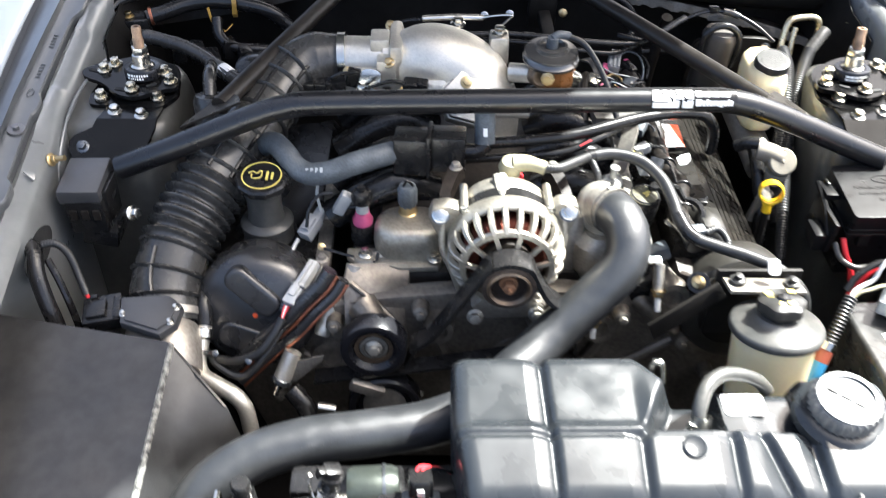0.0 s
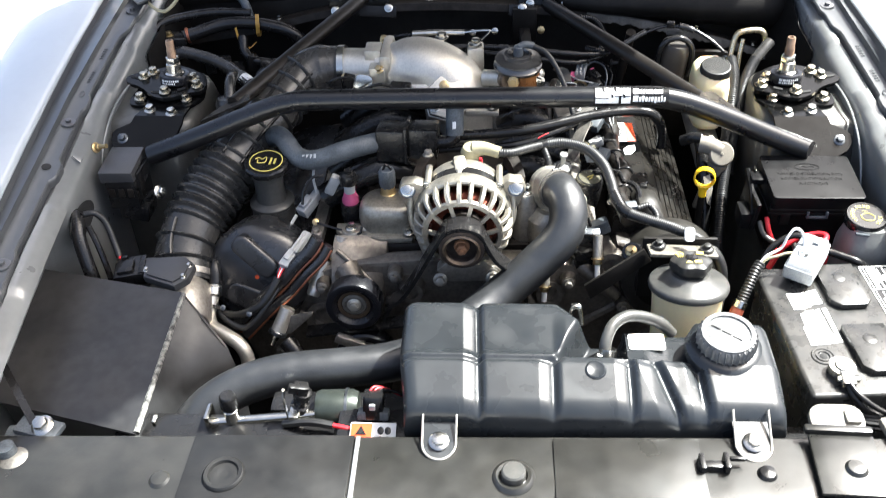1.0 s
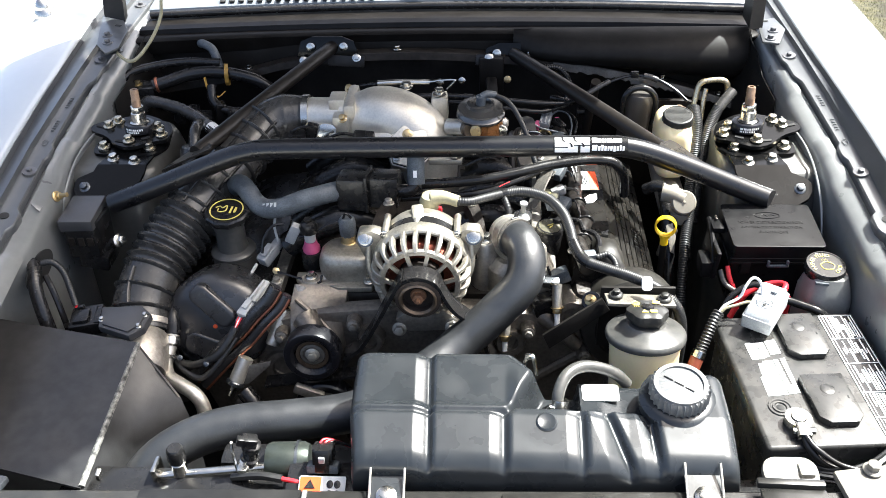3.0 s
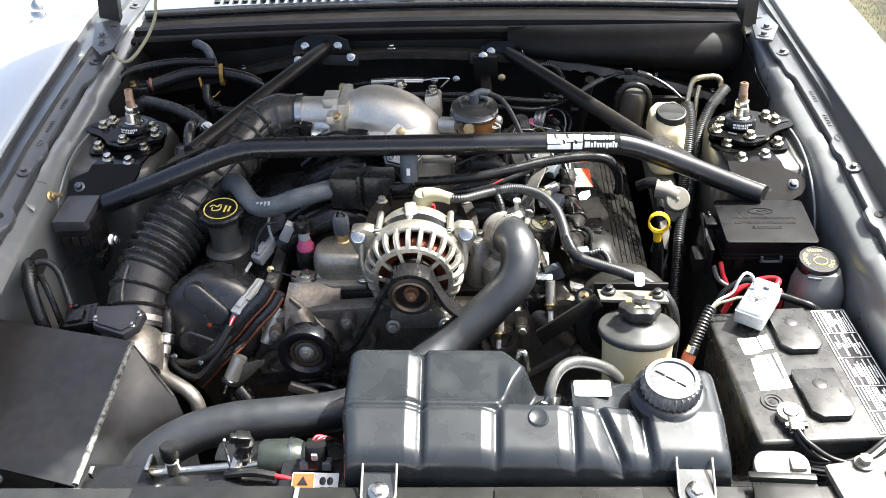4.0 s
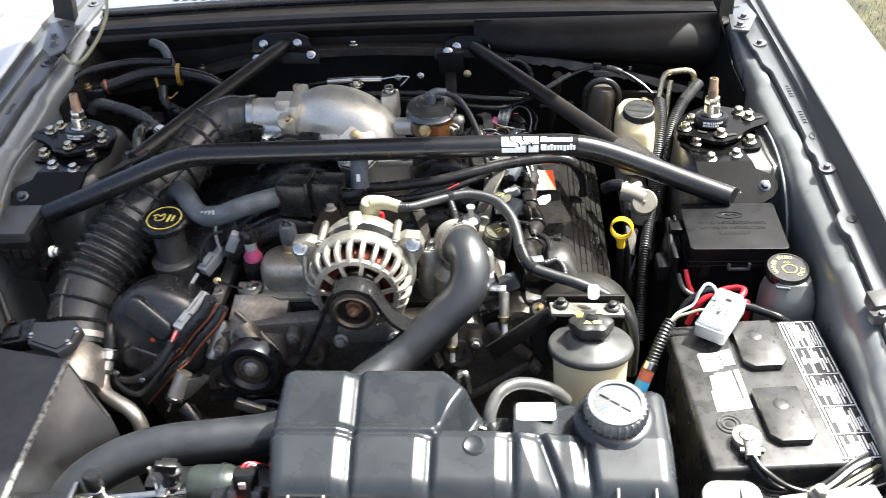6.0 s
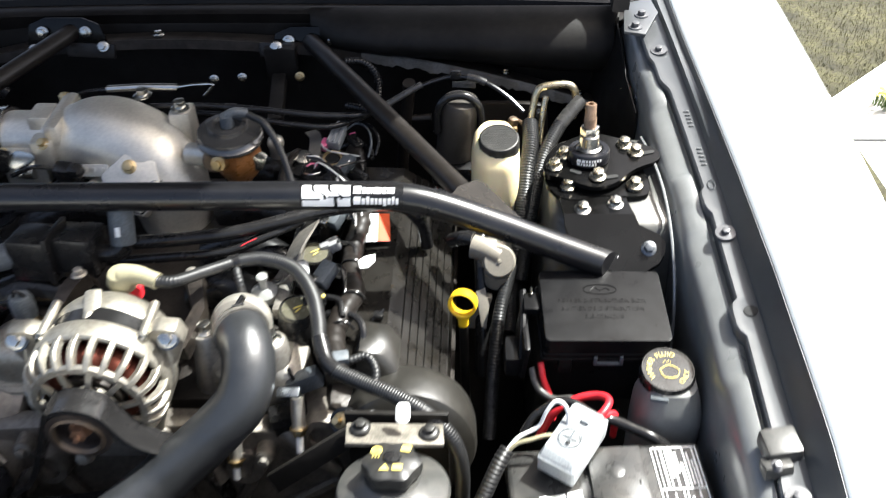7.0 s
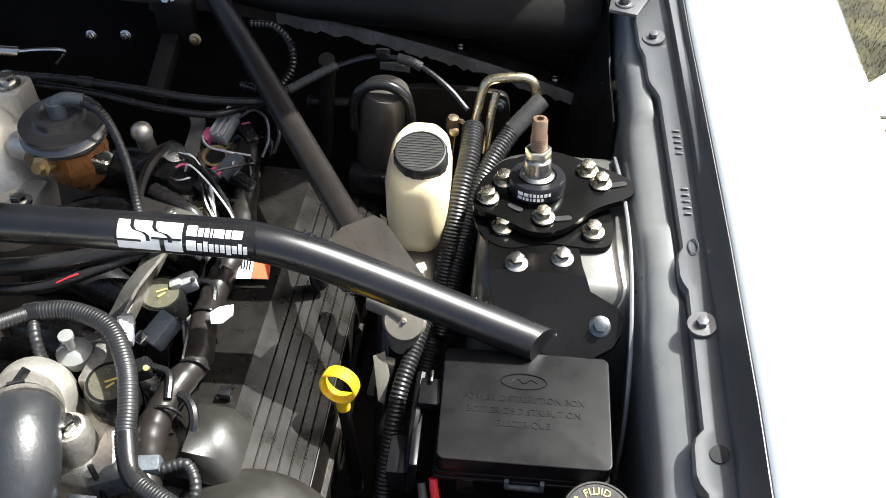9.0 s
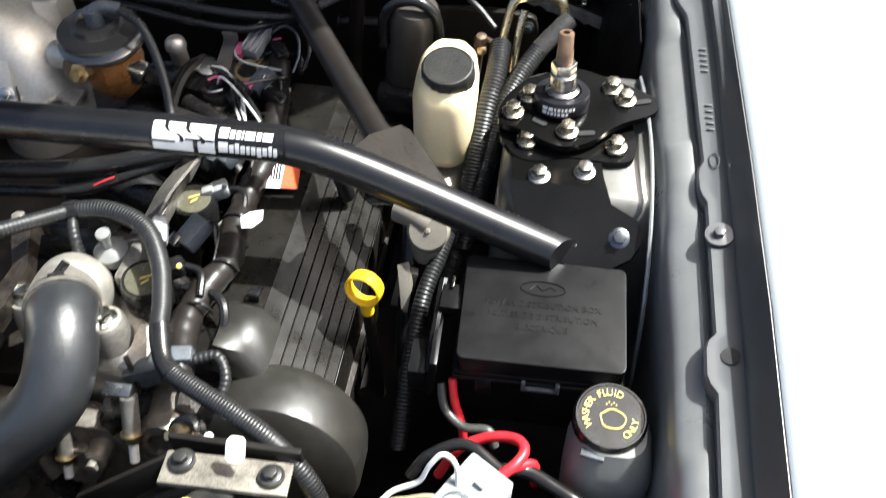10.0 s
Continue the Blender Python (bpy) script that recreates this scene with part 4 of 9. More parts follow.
def tank_body():
    nx, ny = 300, 110
    ease = lambda k: 0.5 - 0.5 * math.cos(math.pi * k)
    rows = []
    for j in range(ny + 1):
        v = 0.55 * ease(j / ny) + 0.45 * j / ny
        row = []
        for i in range(nx + 1):
            x = -0.082 + 0.486 * (0.12 * ease(i / nx) + 0.88 * i / nx)
            y = 0.446 + (tank_back(x) - 0.446) * v
            x = tank_left(y) + (x + 0.082) / 0.486 * (0.404 - tank_left(y))
            row.append(Vector((x, y, tank_z(x, y))))
        rows.append(row)
    lo = lambda p: Vector((p.x, p.y, 0.690))
    rows = [[lo(p) for p in rows[0]], *rows, [lo(p) for p in rows[-1]]]
    rows = [[lo(r[0]), *r, lo(r[-1])] for r in rows]
    return sheet(rows)
part("body", tank_body(), TANKPL, tk, angle=70)
part("flange", box((0.169, 0.452, 0.722), (0.470, 0.022, 0.012), 0.003, (0, -2.6, 0)), TANKPL, tk)
part("flange", box((0.169, 0.445, 0.708), (0.458, 0.010, 0.03), 0.004, (0, -2.6, 0)), TANKPL, tk)
part("boss", lathe([(0.0005, -0.004), (0.0140, -0.004), (0.0140, 0.0012), (0.0130, 0.0034), (0.0112, 0.0046), (0.0090, 0.0036), (0.0005, 0.0032)], aim((0.172, 0.503, 0.792), (0, -0.3, 1)), 28), TANKPL, tk)
part("label", prism(rounded(0.048, 0.030, 0.004, 3), 0.0006, aim((0.2455, 0.572, 0.7775))), WHITE, tk, "blank white label")
m = aim((0.339, 0.545, 0.791), (0, -0.10, 1))
part("neck", lathe([(0.0005, -0.006), (0.049, -0.006), (0.0485, 0.005), (0.044, 0.009), (0.040, 0.012), (0.0005, 0.012)], m, 40), TANKPL, tk)
cap = part("cap", lathe([(0.0005, 0.010), (0.0350, 0.010), (0.0365, 0.014), (0.0365, 0.030), (0.0345, 0.0325), (0.0335, 0.0335), (0.0005, 0.034)], m, 112, lambda a, h: 0.95 + (0.09 if 0.012 < h < 0.033 and int(a / (2 * math.pi) * 112 + 0.5) % 4 == 0 else 0)), TANKCAP, tk, "ridged grey screw cap")
part("grip_ring", lathe([(0.028, 0.0335), (0.0335, 0.0335), (0.0335, 0.036), (0.028, 0.036), (0.028, 0.0335)], m, 40), TANKCAP, cap)
for i in range(3):
    part("marking", box(m @ Vector((-0.014 + 0.012 * i, 0.009 - 0.009 * i, 0.0345)), (0.013, 0.0016, 0.001), 0.0003, (0, 0, -35)), PLASTIC, cap, "dark bar of illegible print" if i == 0 else "")
for x in (-0.023, 0.356):
    z = sup_z(x)
    b = thing("tank_clamp", "zinc bolt and pale bracket loop holding the tank", "bracket", (x, 0.424, z), "tank clamps")
    out = [(0.021, 0.03), (0.021, -0.006)] + [(0.021 * math.cos(radians(-a)), -0.006 + 0.021 * math.sin(radians(-a))) for a in range(15, 180, 15)] + [(-0.021, -0.006), (-0.021, 0.03)]
    part("plate", prism(out, 0.004, aim((x, 0.424, z + 0.003), (0, -0.25, 1))), TANKPL, b)
    part("loop", tube([(x + p[0], 0.424 + p[1], z + 0.008 + 0.25 * p[1] + (0.012 if p[1] > 0.01 else 0)) for p in out], 0.0016, 8, 0.004), ALUDULL, b, "pale worn rim")
    part("bolt", bolt((x, 0.420, z + 0.007), 0.0088, (0, -0.25, 1), 0.007, 12), STEEL, b)
vh = thing("vapour_hose", "grey rubber vapour hose curving into the tank", "hose", (0.23, 0.59, 0.77))
part("hose", tube([(0.190, 0.545, 0.768), (0.189, 0.554, 0.790), (0.199, 0.575, 0.803), (0.218, 0.592, 0.804), (0.242, 0.600, 0.797), (0.268, 0.603, 0.783), (0.285, 0.606, 0.762)], 0.0080, 14), LIDGREY, vh)
part("clamp", tube([(0.191, 0.541, 0.768), (0.1925, 0.551, 0.785)], 0.0115, 14), STEEL, vh)
part("clamp_tab", box((0.182, 0.541, 0.778), (0.014, 0.006, 0.010), 0.002, (0, 20, 0)), STEEL, vh)
solo("cable_tie", join(tube([(0.146, 0.611, 0.77), (0.150, 0.618, 0.795), (0.158, 0.615, 0.800), (0.163, 0.61, 0.772)], 0.0032, 8), box((0.152, 0.616, 0.80), (0.010, 0.007, 0.007), 0.002)), STEEL, "small shiny spring clip behind the tank", "clip")


# ---- battery ----
bt = thing("battery", "dusty black car battery with white label strip", "battery", (0.546, 0.65, 0.55))
BX0, BX1, BY0, BY1, BZ = 0.443, 0.652, 0.520, 0.780, 0.742
part("case", box((0.5475, 0.65, 0.64), (0.196, 0.248, 0.19), 0.006), BATTPL, bt)
part("lid", box((0.5475, 0.65, 0.727), (0.209, 0.260, 0.030), 0.006, seg=3), BATTPL, bt)
bt.rotation_euler[2] = radians(4.5)
for cx, cy in ((0.5575, 0.7275), (0.5525, 0.598)):
    o = [(-0.030, 0.044), (0.028, 0.044), (0.028, -0.034), (0.018, -0.046), (-0.018, -0.046), (-0.030, -0.034)]
    v = part("vent_cover", prism(o, 0.010, aim((cx, cy, BZ)), 0.002), BATTPL, bt)
    part("dimple", lathe([(0.0005, 0), (0.010, 0), (0.009, 0.0006), (0.0005, 0.0002)], aim((cx - 0.002, cy + 0.014, BZ + 0.010)), 20), BATTPL, v)
    part("slot", box((cx + 0.020, cy - 0.002, BZ + 0.0102), (0.0018, 0.005, 0.0006), 0.0002), DARKHOLE, v)
part("label", prism([(0.0205, 0.125), (0.070, 0.125), (0.070, -0.125), (0.0205, -0.125)], 0.0006, aim((0.5775, 0.65, BZ))), GLOSSLABEL, bt, "black label strip with white print")
for x, y, w, d in ((0.5990, 0.65, 0.0014, 0.246), (0.6465, 0.65, 0.0014, 0.246), (0.6228, 0.7725, 0.0475, 0.0014), (0.6228, 0.721, 0.0475, 0.0014), (0.6228, 0.669, 0.0475, 0.0014), (0.6228, 0.612, 0.0475, 0.0014), (0.6228, 0.566, 0.0475, 0.0014), (0.6228, 0.5275, 0.0475, 0.0014), (0.6035, 0.65, 0.0010, 0.246)):
    part("label_line", box((x, y, BZ + 0.0009), (w, d, 0.0006), 0), WHITE, bt)
random.seed(5)
for y0, y1 in ((0.770, 0.723), (0.718, 0.672), (0.665, 0.615), (0.609, 0.568), (0.562, 0.53)):
    x = 0.607
    while x < 0.643:
        w = random.uniform(0.0018, 0.0042)
        a, c = y0 - random.uniform(0.001, 0.02) * (random.random() < 0.5), y1 + random.uniform(0.001, 0.02) * (random.random() < 0.5)
        part("label_bar", box((x + w / 2, (a + c) / 2, BZ + 0.0009), (w * 0.8, a - c, 0.0006), 0), WHITE, bt, "white bar of illegible print" if x == 0.607 and y0 > 0.76 else "")
        x += w + random.uniform(0.0005, 0.0018)
for k, o in enumerate(([(0.4725, 0.719), (0.480, 0.7205), (0.481, 0.719), (0.4995, 0.7215), (0.500, 0.690), (0.492, 0.6885), (0.4915, 0.686), (0.4735, 0.685)],
                       [(0.502, 0.7225), (0.5175, 0.7255), (0.518, 0.696), (0.5025, 0.694)],
                       [(0.479, 0.676), (0.486, 0.677), (0.4865, 0.681), (0.5005, 0.682), (0.501, 0.614), (0.473, 0.6125), (0.474, 0.649), (0.4775, 0.650)],
                       [(0.5025, 0.683), (0.5085, 0.684), (0.509, 0.632), (0.513, 0.6325), (0.5125, 0.685), (0.519, 0.686), (0.518, 0.6165), (0.5025, 0.6145)])):
    part("sticker", prism(o, 0.0006, aim((0, 0, BZ))), WHITE, bt, "torn white paper sticker")
for i in range(3):
    part("print_bar", box((0.486 + 0.004 * (i % 2), 0.707 - i * 0.034, BZ + 0.0010), (0.009, 0.0010, 0.0006), 0), PLASTIC, bt, "dark bar of illegible print" if i == 0 else "")
part("ring_mark", lathe([(0.0075, 0), (0.0165, 0), (0.0155, 0.0018), (0.0135, 0.0018), (0.0120, 0.0005), (0.0105, 0.0005), (0.0100, 0.0022), (0.0080, 0.0022), (0.0070, 0.0003)], aim((0.482, 0.591, BZ)), 28), BATTPL, bt)
part("plug", lathe([(0.0005, 0), (0.0058, 0), (0.0045, 0.0010), (0.0005, 0.0012)], aim((0.482, 0.591, BZ)), 14), DARKHOLE, bt, "dark plug in the ring")
tm = thing("negative_terminal", "lead battery clamp with bolt and cable", "terminal", (0.498, 0.548, BZ))
part("post", lathe([(0.0005, 0), (0.010, 0), (0.009, 0.016), (0.0005, 0.017)], aim((0.500, 0.556, BZ)), 20), STEEL, tm)
part("clamp", join(lathe([(0.010, 0.002), (0.017, 0.002), (0.017, 0.014), (0.010, 0.014), (0.010, 0.002)], aim((0.500, 0.556, BZ)), 24), box((0.501, 0.536, BZ + 0.009), (0.018, 0.024, 0.012), 0.003)), STEEL, tm)
part("bolt", tube([(0.488, 0.536, BZ + 0.009), (0.516, 0.536, BZ + 0.009)], 0.005, 8), STEEL, tm)
part("cable", tube([(0.501, 0.526, BZ + 0.008), (0.506, 0.512, 0.742), (0.525, 0.500, 0.728), (0.56, 0.497, 0.722), (0.61, 0.495, 0.722), (0.68, 0.51, 0.72)], 0.0055, 10), RUBBER, tm, "black battery cable")
part("cable", tube([(0.501, 0.526, BZ + 0.012), (0.512, 0.508, 0.748), (0.545, 0.492, 0.735), (0.60, 0.488, 0.732), (0.67, 0.505, 0.74)], 0.0038, 10), RUBBER, tm)
pt = thing("positive_terminal", "grey clamp cover with red cable on the battery", "terminal", (0.505, 0.77, BZ))
pm_ = pose(0.504, 0.763, 0.740, 0, 0, -33)
ring = []
for z, w, d, r, dy in ((0.0, 0.028, 0.048, 0.003, 0.004), (0.014, 0.038, 0.062, 0.003, 0.002), (0.015, 0.043, 0.074, 0.003, 0.0), (0.036, 0.043, 0.077, 0.003, 0.0), (0.0375, 0.039, 0.071, 0.003, 0.0), (0.045, 0.036, 0.066, 0.004, 0.001)):
    ring.append([pm_ @ Vector((x, y + dy, z + 0.10 * (y + dy))) for x, y in rounded(w, d, r, 5)])
part("cover", bevel(loft(ring), 0.002, 2), POSGREY, pt, angle=60)
top_ = pm_ @ Matrix.Translation((0, -0.008, 0.0462)) @ Matrix.Rotation(radians(5.7), 4, "X")
part("ring_mark", lathe([(0.0108, 0), (0.0120, 0), (0.0120, 0.0006), (0.0108, 0.0006), (0.0108, 0)], top_, 28), OLDRUBBER, pt, "grey moulded ring")
for w, d in ((0.0016, 0.016), (0.016, 0.0016)):
    part("cross_bar", prism(rounded(w, d, 0.0003, 1), 0.0006, top_), OLDRUBBER, pt)
part("hole", lathe([(0.0005, 0.0003), (0.0026, 0.0003), (0.0005, 0.0012)], top_ @ Matrix.Translation((0.001, -0.007, 0)), 10), DARKHOLE, pt)
part("latch", box(top_ @ Vector((0.004, 0.026, 0.001)), (0.009, 0.006, 0.003), 0.001, (5, 0, -33)), POSGREY, pt)
part("cable", tube([(0.524, 0.792, 0.762), (0.541, 0.806, 0.768), (0.548, 0.822, 0.767), (0.538, 0.835, 0.760), (0.515, 0.838, 0.750), (0.492, 0.832, 0.735), (0.475, 0.824, 0.70)], 0.0046, 12), RED, pt, "bright red cable")
part("cable", tube([(0.530, 0.805, 0.752), (0.548, 0.818, 0.748), (0.558, 0.824, 0.738), (0.560, 0.828, 0.70)], 0.0042, 12), RED, pt, "bright red cable")
part("cable", tube([(0.53, 0.80, 0.768), (0.50, 0.818, 0.770), (0.47, 0.812, 0.755), (0.455, 0.802, 0.735)], 0.005, 10), RUBBER, pt)
part("cable", tube([(0.520, 0.796, 0.756), (0.536, 0.812, 0.748), (0.552, 0.816, 0.742), (0.575, 0.806, 0.740), (0.60, 0.795, 0.735), (0.63, 0.79, 0.71)], 0.0062, 12), RUBBER, pt, "thick black cable")
solo("loose_wire", tube([(0.500, 0.768, 0.775), (0.497, 0.782, 0.80), (0.486, 0.787, 0.806), (0.476, 0.782, 0.795), (0.468, 0.776, 0.778), (0.448, 0.770, 0.768), (0.436, 0.758, 0.762)], 0.0022, 8), WHITE, "thin white wire looping beside the battery", "wire")
solo("loose_wire", tube([(0.503, 0.764, 0.77), (0.480, 0.765, 0.778), (0.460, 0.762, 0.774), (0.446, 0.760, 0.770), (0.435, 0.755, 0.760)], 0.0022, 8), TANPL, "thin tan wire looping beside the battery", "wire")
cd = thing("battery_conduit", "ribbed black conduit with taped coloured end", "conduit", (0.43, 0.73, 0.62))
part("conduit", ribbed([(0.436, 0.756, 0.766), (0.428, 0.746, 0.758), (0.418, 0.732, 0.742), (0.408, 0.719, 0.722)], 0.0088, 0.0048, 0.16), LOOM, cd)
part("collar", tube([(0.408, 0.719, 0.722), (0.404, 0.714, 0.714)], 0.0102, 14), STEEL, cd)
part("tape", tube([(0.404, 0.714, 0.714), (0.398, 0.706, 0.700)], 0.0098, 14), mat("red brown tape", (0.20, 0.045, 0.022), 0.5), cd, "red-brown tape")
part("tape", tube([(0.398, 0.706, 0.700), (0.390, 0.696, 0.680), (0.380, 0.682, 0.64)], 0.0098, 14), BLUE, cd, "blue tape")
solo("battery_tray", box((0.5475, 0.64, 0.54), (0.25, 0.30, 0.02), 0.004), PLASTIC, "black plastic tray under the battery", "tray")
hd = thing("battery_bracket", "pale grey stamped bracket beside the battery", "bracket", (0.46, 0.42, 0.75))
part("plate", box((0.455, 0.385, sup_z(0.455) + 0.010), (0.075, 0.085, 0.006), 0.003, (2, -1.7, -3)), SUPPORTP, hd)
part("tab", join(prism(rounded(0.066, 0.042, 0.018, 5), 0.010, aim((0.462, 0.456, sup_z(0.46) + 0.002), (0, -0.2, 1)), 0.003), box((0.480, 0.456, sup_z(0.47) + 0.012), (0.018, 0.020, 0.008), 0.003)), DUSTWHITE, hd)
part("lip", box((0.455, 0.432, sup_z(0.455) + 0.016), (0.078, 0.010, 0.010), 0.003, (0, -1.7, -3)), SUPPORTP, hd)
part("dimple", lathe([(0.0005, 0), (0.013, 0), (0.010, 0.004), (0.0005, 0.005)], aim((0.462, 0.378, sup_z(0.46) + 0.013)), 20), SUPPORTP, hd)
for i in range(6):
    solo("harness_wire", tube([(0.49, 0.495 + 0.004 * i, 0.715 + 0.004 * (i % 3)), (0.53, 0.478 + 0.003 * i, 0.722 + 0.005 * (i % 2)), (0.575, 0.472 + 0.005 * i, 0.73 + 0.004 * (i % 3)), (0.615, 0.49 + 0.006 * i, 0.738 + 0.003 * i), (0.655, 0.52 + 0.006 * i, 0.735)], 0.0028, 8), (RUBBER, LOOM, TANPL, RUBBER, GREYPL, LOOM)[i], ("thin black wire", "thin dark wire", "thin tan wire", "thin black wire", "thin grey wire", "thin dark wire")[i] + " running before the battery", "wire", "front harness wires")
solo("light_bracket", join(box((0.57, 0.435, sup_z(0.57) + 0.006), (0.11, 0.06, 0.012), 0.005, (0, -2, 8)), bolt((0.556, 0.455, sup_z(0.55) + 0.014), 0.008), bolt((0.585, 0.44, sup_z(0.58) + 0.014), 0.006)), DUSTWHITE, "pale bracket with bolts at the support corner", "bracket")


# ---- power steering reservoir ----
ps = thing("steering_reservoir", "white power steering reservoir with black lid", "reservoir", (0.321, 0.70, 0.60))
m = aim((0.321, 0.701, 0.783), (0, 0.20, 1)) @ Matrix.Translation((0, 0, -0.786))
part("jar", lathe([(0.0005, 0.62), (0.040, 0.62), (0.046, 0.64), (0.050, 0.755), (0.053, 0.765), (0.053, 0.772), (0.0005, 0.774)], m, 48), WHITEPL, ps)
lid = part("lid", lathe([(0.0005, 0.770), (0.0565, 0.770), (0.0575, 0.774), (0.0565, 0.778), (0.054, 0.781), (0.036, 0.785), (0.028, 0.793), (0.0005, 0.794)], m, 48), LIDGREY, ps)
part("knob", lathe([(0.0005, 0.792), (0.020, 0.792), (0.027, 0.800), (0.0285, 0.806), (0.0275, 0.813), (0.022, 0.817), (0.0005, 0.8175)], m, 48, lambda a, h: 1 + 0.07 * math.cos(6 * a) * (1 if h > 0.797 else 0)), KNOBBLK, lid, "lobed black screw knob")
part("dome", lathe([(0.0005, 0.816), (0.010, 0.816), (0.008, 0.820), (0.0005, 0.822)], m, 20), PLASTIC, lid)
sm = m @ Matrix.Translation((0, 0, 0.8178))
part("symbol", lathe([(0.0042, 0), (0.0058, 0), (0.0058, 0.0008), (0.0042, 0.0008), (0.0042, 0)], sm @ Matrix.Translation((-0.0155, 0.009, 0)), 20), PRINT, lid, "yellow printed wheel symbol")
part("symbol", prism([(-0.020, 0.0105), (-0.011, 0.0105), (-0.0125, 0.0075), (-0.0185, 0.0075)], 0.0008, sm), PRINT, lid)
part("symbol", prism(rounded(0.010, 0.009, 0.001, 2), 0.0008, sm @ Matrix.Translation((0.0135, 0.0125, 0)) @ Matrix.Rotation(radians(-12), 4, "Z")), PRINT, lid, "yellow printed book symbol")
part("symbol", prism([(-0.011, -0.018), (-0.001, -0.018), (-0.006, -0.0095)], 0.0008, sm), PRINT, lid, "yellow printed triangle")
part("symbol", prism(rounded(0.010, 0.008, 0.001, 2), 0.0008, sm @ Matrix.Translation((0.0065, -0.0140, 0))), PRINT, lid)
for i in range(3):
    part("symbol", prism(rounded(0.0012, 0.003, 0.0003, 1), 0.0008, sm @ Matrix.Translation((-0.0185 + 0.003 * i, 0.0005, 0))), PRINT, lid)
pb = thing("reservoir_bracket", "worn zinc plate with bolts behind the reservoir", "bracket", (0.32, 0.75, 0.78))
part("plate", box((0.319, 0.757, 0.785), (0.101, 0.030, 0.005), 0.001, (-8, 5, 4)), PLATEWORN, pb)
part("back_plate", box((0.319, 0.781, 0.735), (0.11, 0.006, 0.115), 0.002), BLACKPAINT, pb)
for x in (0.284, 0.355):
    part("bolt", join(disc(0.0105, 0.004, aim((x, 0.759, 0.789 - 0.09 * (x - 0.319)), (0, 0.1, 1)), 24), bolt((x, 0.759, 0.792 - 0.09 * (x - 0.319)), 0.0058)), KNOBBLK, pb)
part("support_arm", prism([(-0.085, -0.022), (0.004, 0.034), (0.016, 0.014), (-0.075, -0.045)], 0.006, aim((0.262, 0.765, 0.745), (0.1, -1, 0.25)), 0.001), BLACKPAINT, pb)
solo("white_tag", join(prism(rounded(0.015, 0.021, 0.005, 4), 0.005, aim((0.328, 0.768, 0.808), (0, -0.8, 0.7)), 0.001)), WHITE, "small white plastic plug on the bracket", "plug")


# ---- air intake ----
ab = thing("air_box", "black coated intake heat shield box", "air box", (-0.54, 0.6, 0.45))
top = [(-0.676, 0.765, 0.730), (-0.434, 0.714, 0.729), (-0.434, 0.462, 0.698), (-0.645, 0.512, 0.700), (-0.672, 0.56, 0.705)]
part("top_panel", loft([top, [(x, y, z - 0.004) for x, y, z in top]]), SHIELD, ab)
side_rows = [[(-0.434, 0.714, 0.727), (-0.434, 0.63, 0.717), (-0.434, 0.55, 0.707), (-0.434, 0.462, 0.696)],
             [(-0.405, 0.690, 0.705), (-0.412, 0.63, 0.690), (-0.420, 0.55, 0.675), (-0.431, 0.468, 0.660)],
             [(-0.362, 0.655, 0.675), (-0.380, 0.61, 0.645), (-0.405, 0.55, 0.62), (-0.430, 0.480, 0.60)],
             [(-0.345, 0.64, 0.62), (-0.37, 0.60, 0.58), (-0.40, 0.55, 0.54), (-0.43, 0.49, 0.50)],
             [(-0.345, 0.64, 0.45), (-0.37, 0.60, 0.45), (-0.40, 0.55, 0.45), (-0.43, 0.49, 0.45)]]
part("side_panel", sheet(side_rows, 0.003), SHIELD, ab)
part("back_panel", sheet([[(-0.676, 0.765, 0.729), (-0.434, 0.714, 0.727), (-0.362, 0.655, 0.675)], [(-0.676, 0.765, 0.45), (-0.434, 0.714, 0.45), (-0.345, 0.65, 0.45)]], 0.003), SHIELD, ab)
part("front_panel", sheet([[(-0.645, 0.522, 0.690), (-0.436, 0.474, 0.688)], [(-0.645, 0.54, 0.45), (-0.436, 0.50, 0.45)]], 0.003), SHIELD, ab)
part("edge_seam", tube([(-0.4335, 0.712, 0.7275), (-0.4335, 0.58, 0.7115), (-0.4335, 0.465, 0.697)], 0.0042, 8, 0.006, lambda d, n: 1 + 0.05 * math.sin(d * 1370) + 0.04 * math.sin(d * 611)), SEAM, ab, "grey worn fuzzy edge")
mf = thing("air_meter", "silver air meter tube with black sensor on top", "air meter", (-0.47, 0.79, 0.62))
part("housing", lathe([(0.0005, -0.05), (0.047, -0.05), (0.050, -0.045), (0.050, 0.012), (0.047, 0.016), (0.0005, 0.016)], aim((-0.468, 0.772, 0.668), (-0.15, 0.9, 0.32)), 32), ALUDULL, mf)
lid_pts = [(-0.044, 0.032), (0.020, 0.033), (0.041, 0.015), (0.038, -0.016), (0.020, -0.034), (-0.036, -0.012)]
sm_ = pose(-0.470, 0.757, 0.723, 5, -2, 0)
part("sensor", join(prism(lid_pts, 0.014, sm_, 0.003), prism([(x * 0.82, y * 0.80) for x, y in lid_pts], 0.003, sm_ @ Matrix.Translation((0, 0, 0.0142)), 0.001)), RELAYTOP, mf, "flat dark sensor lid")
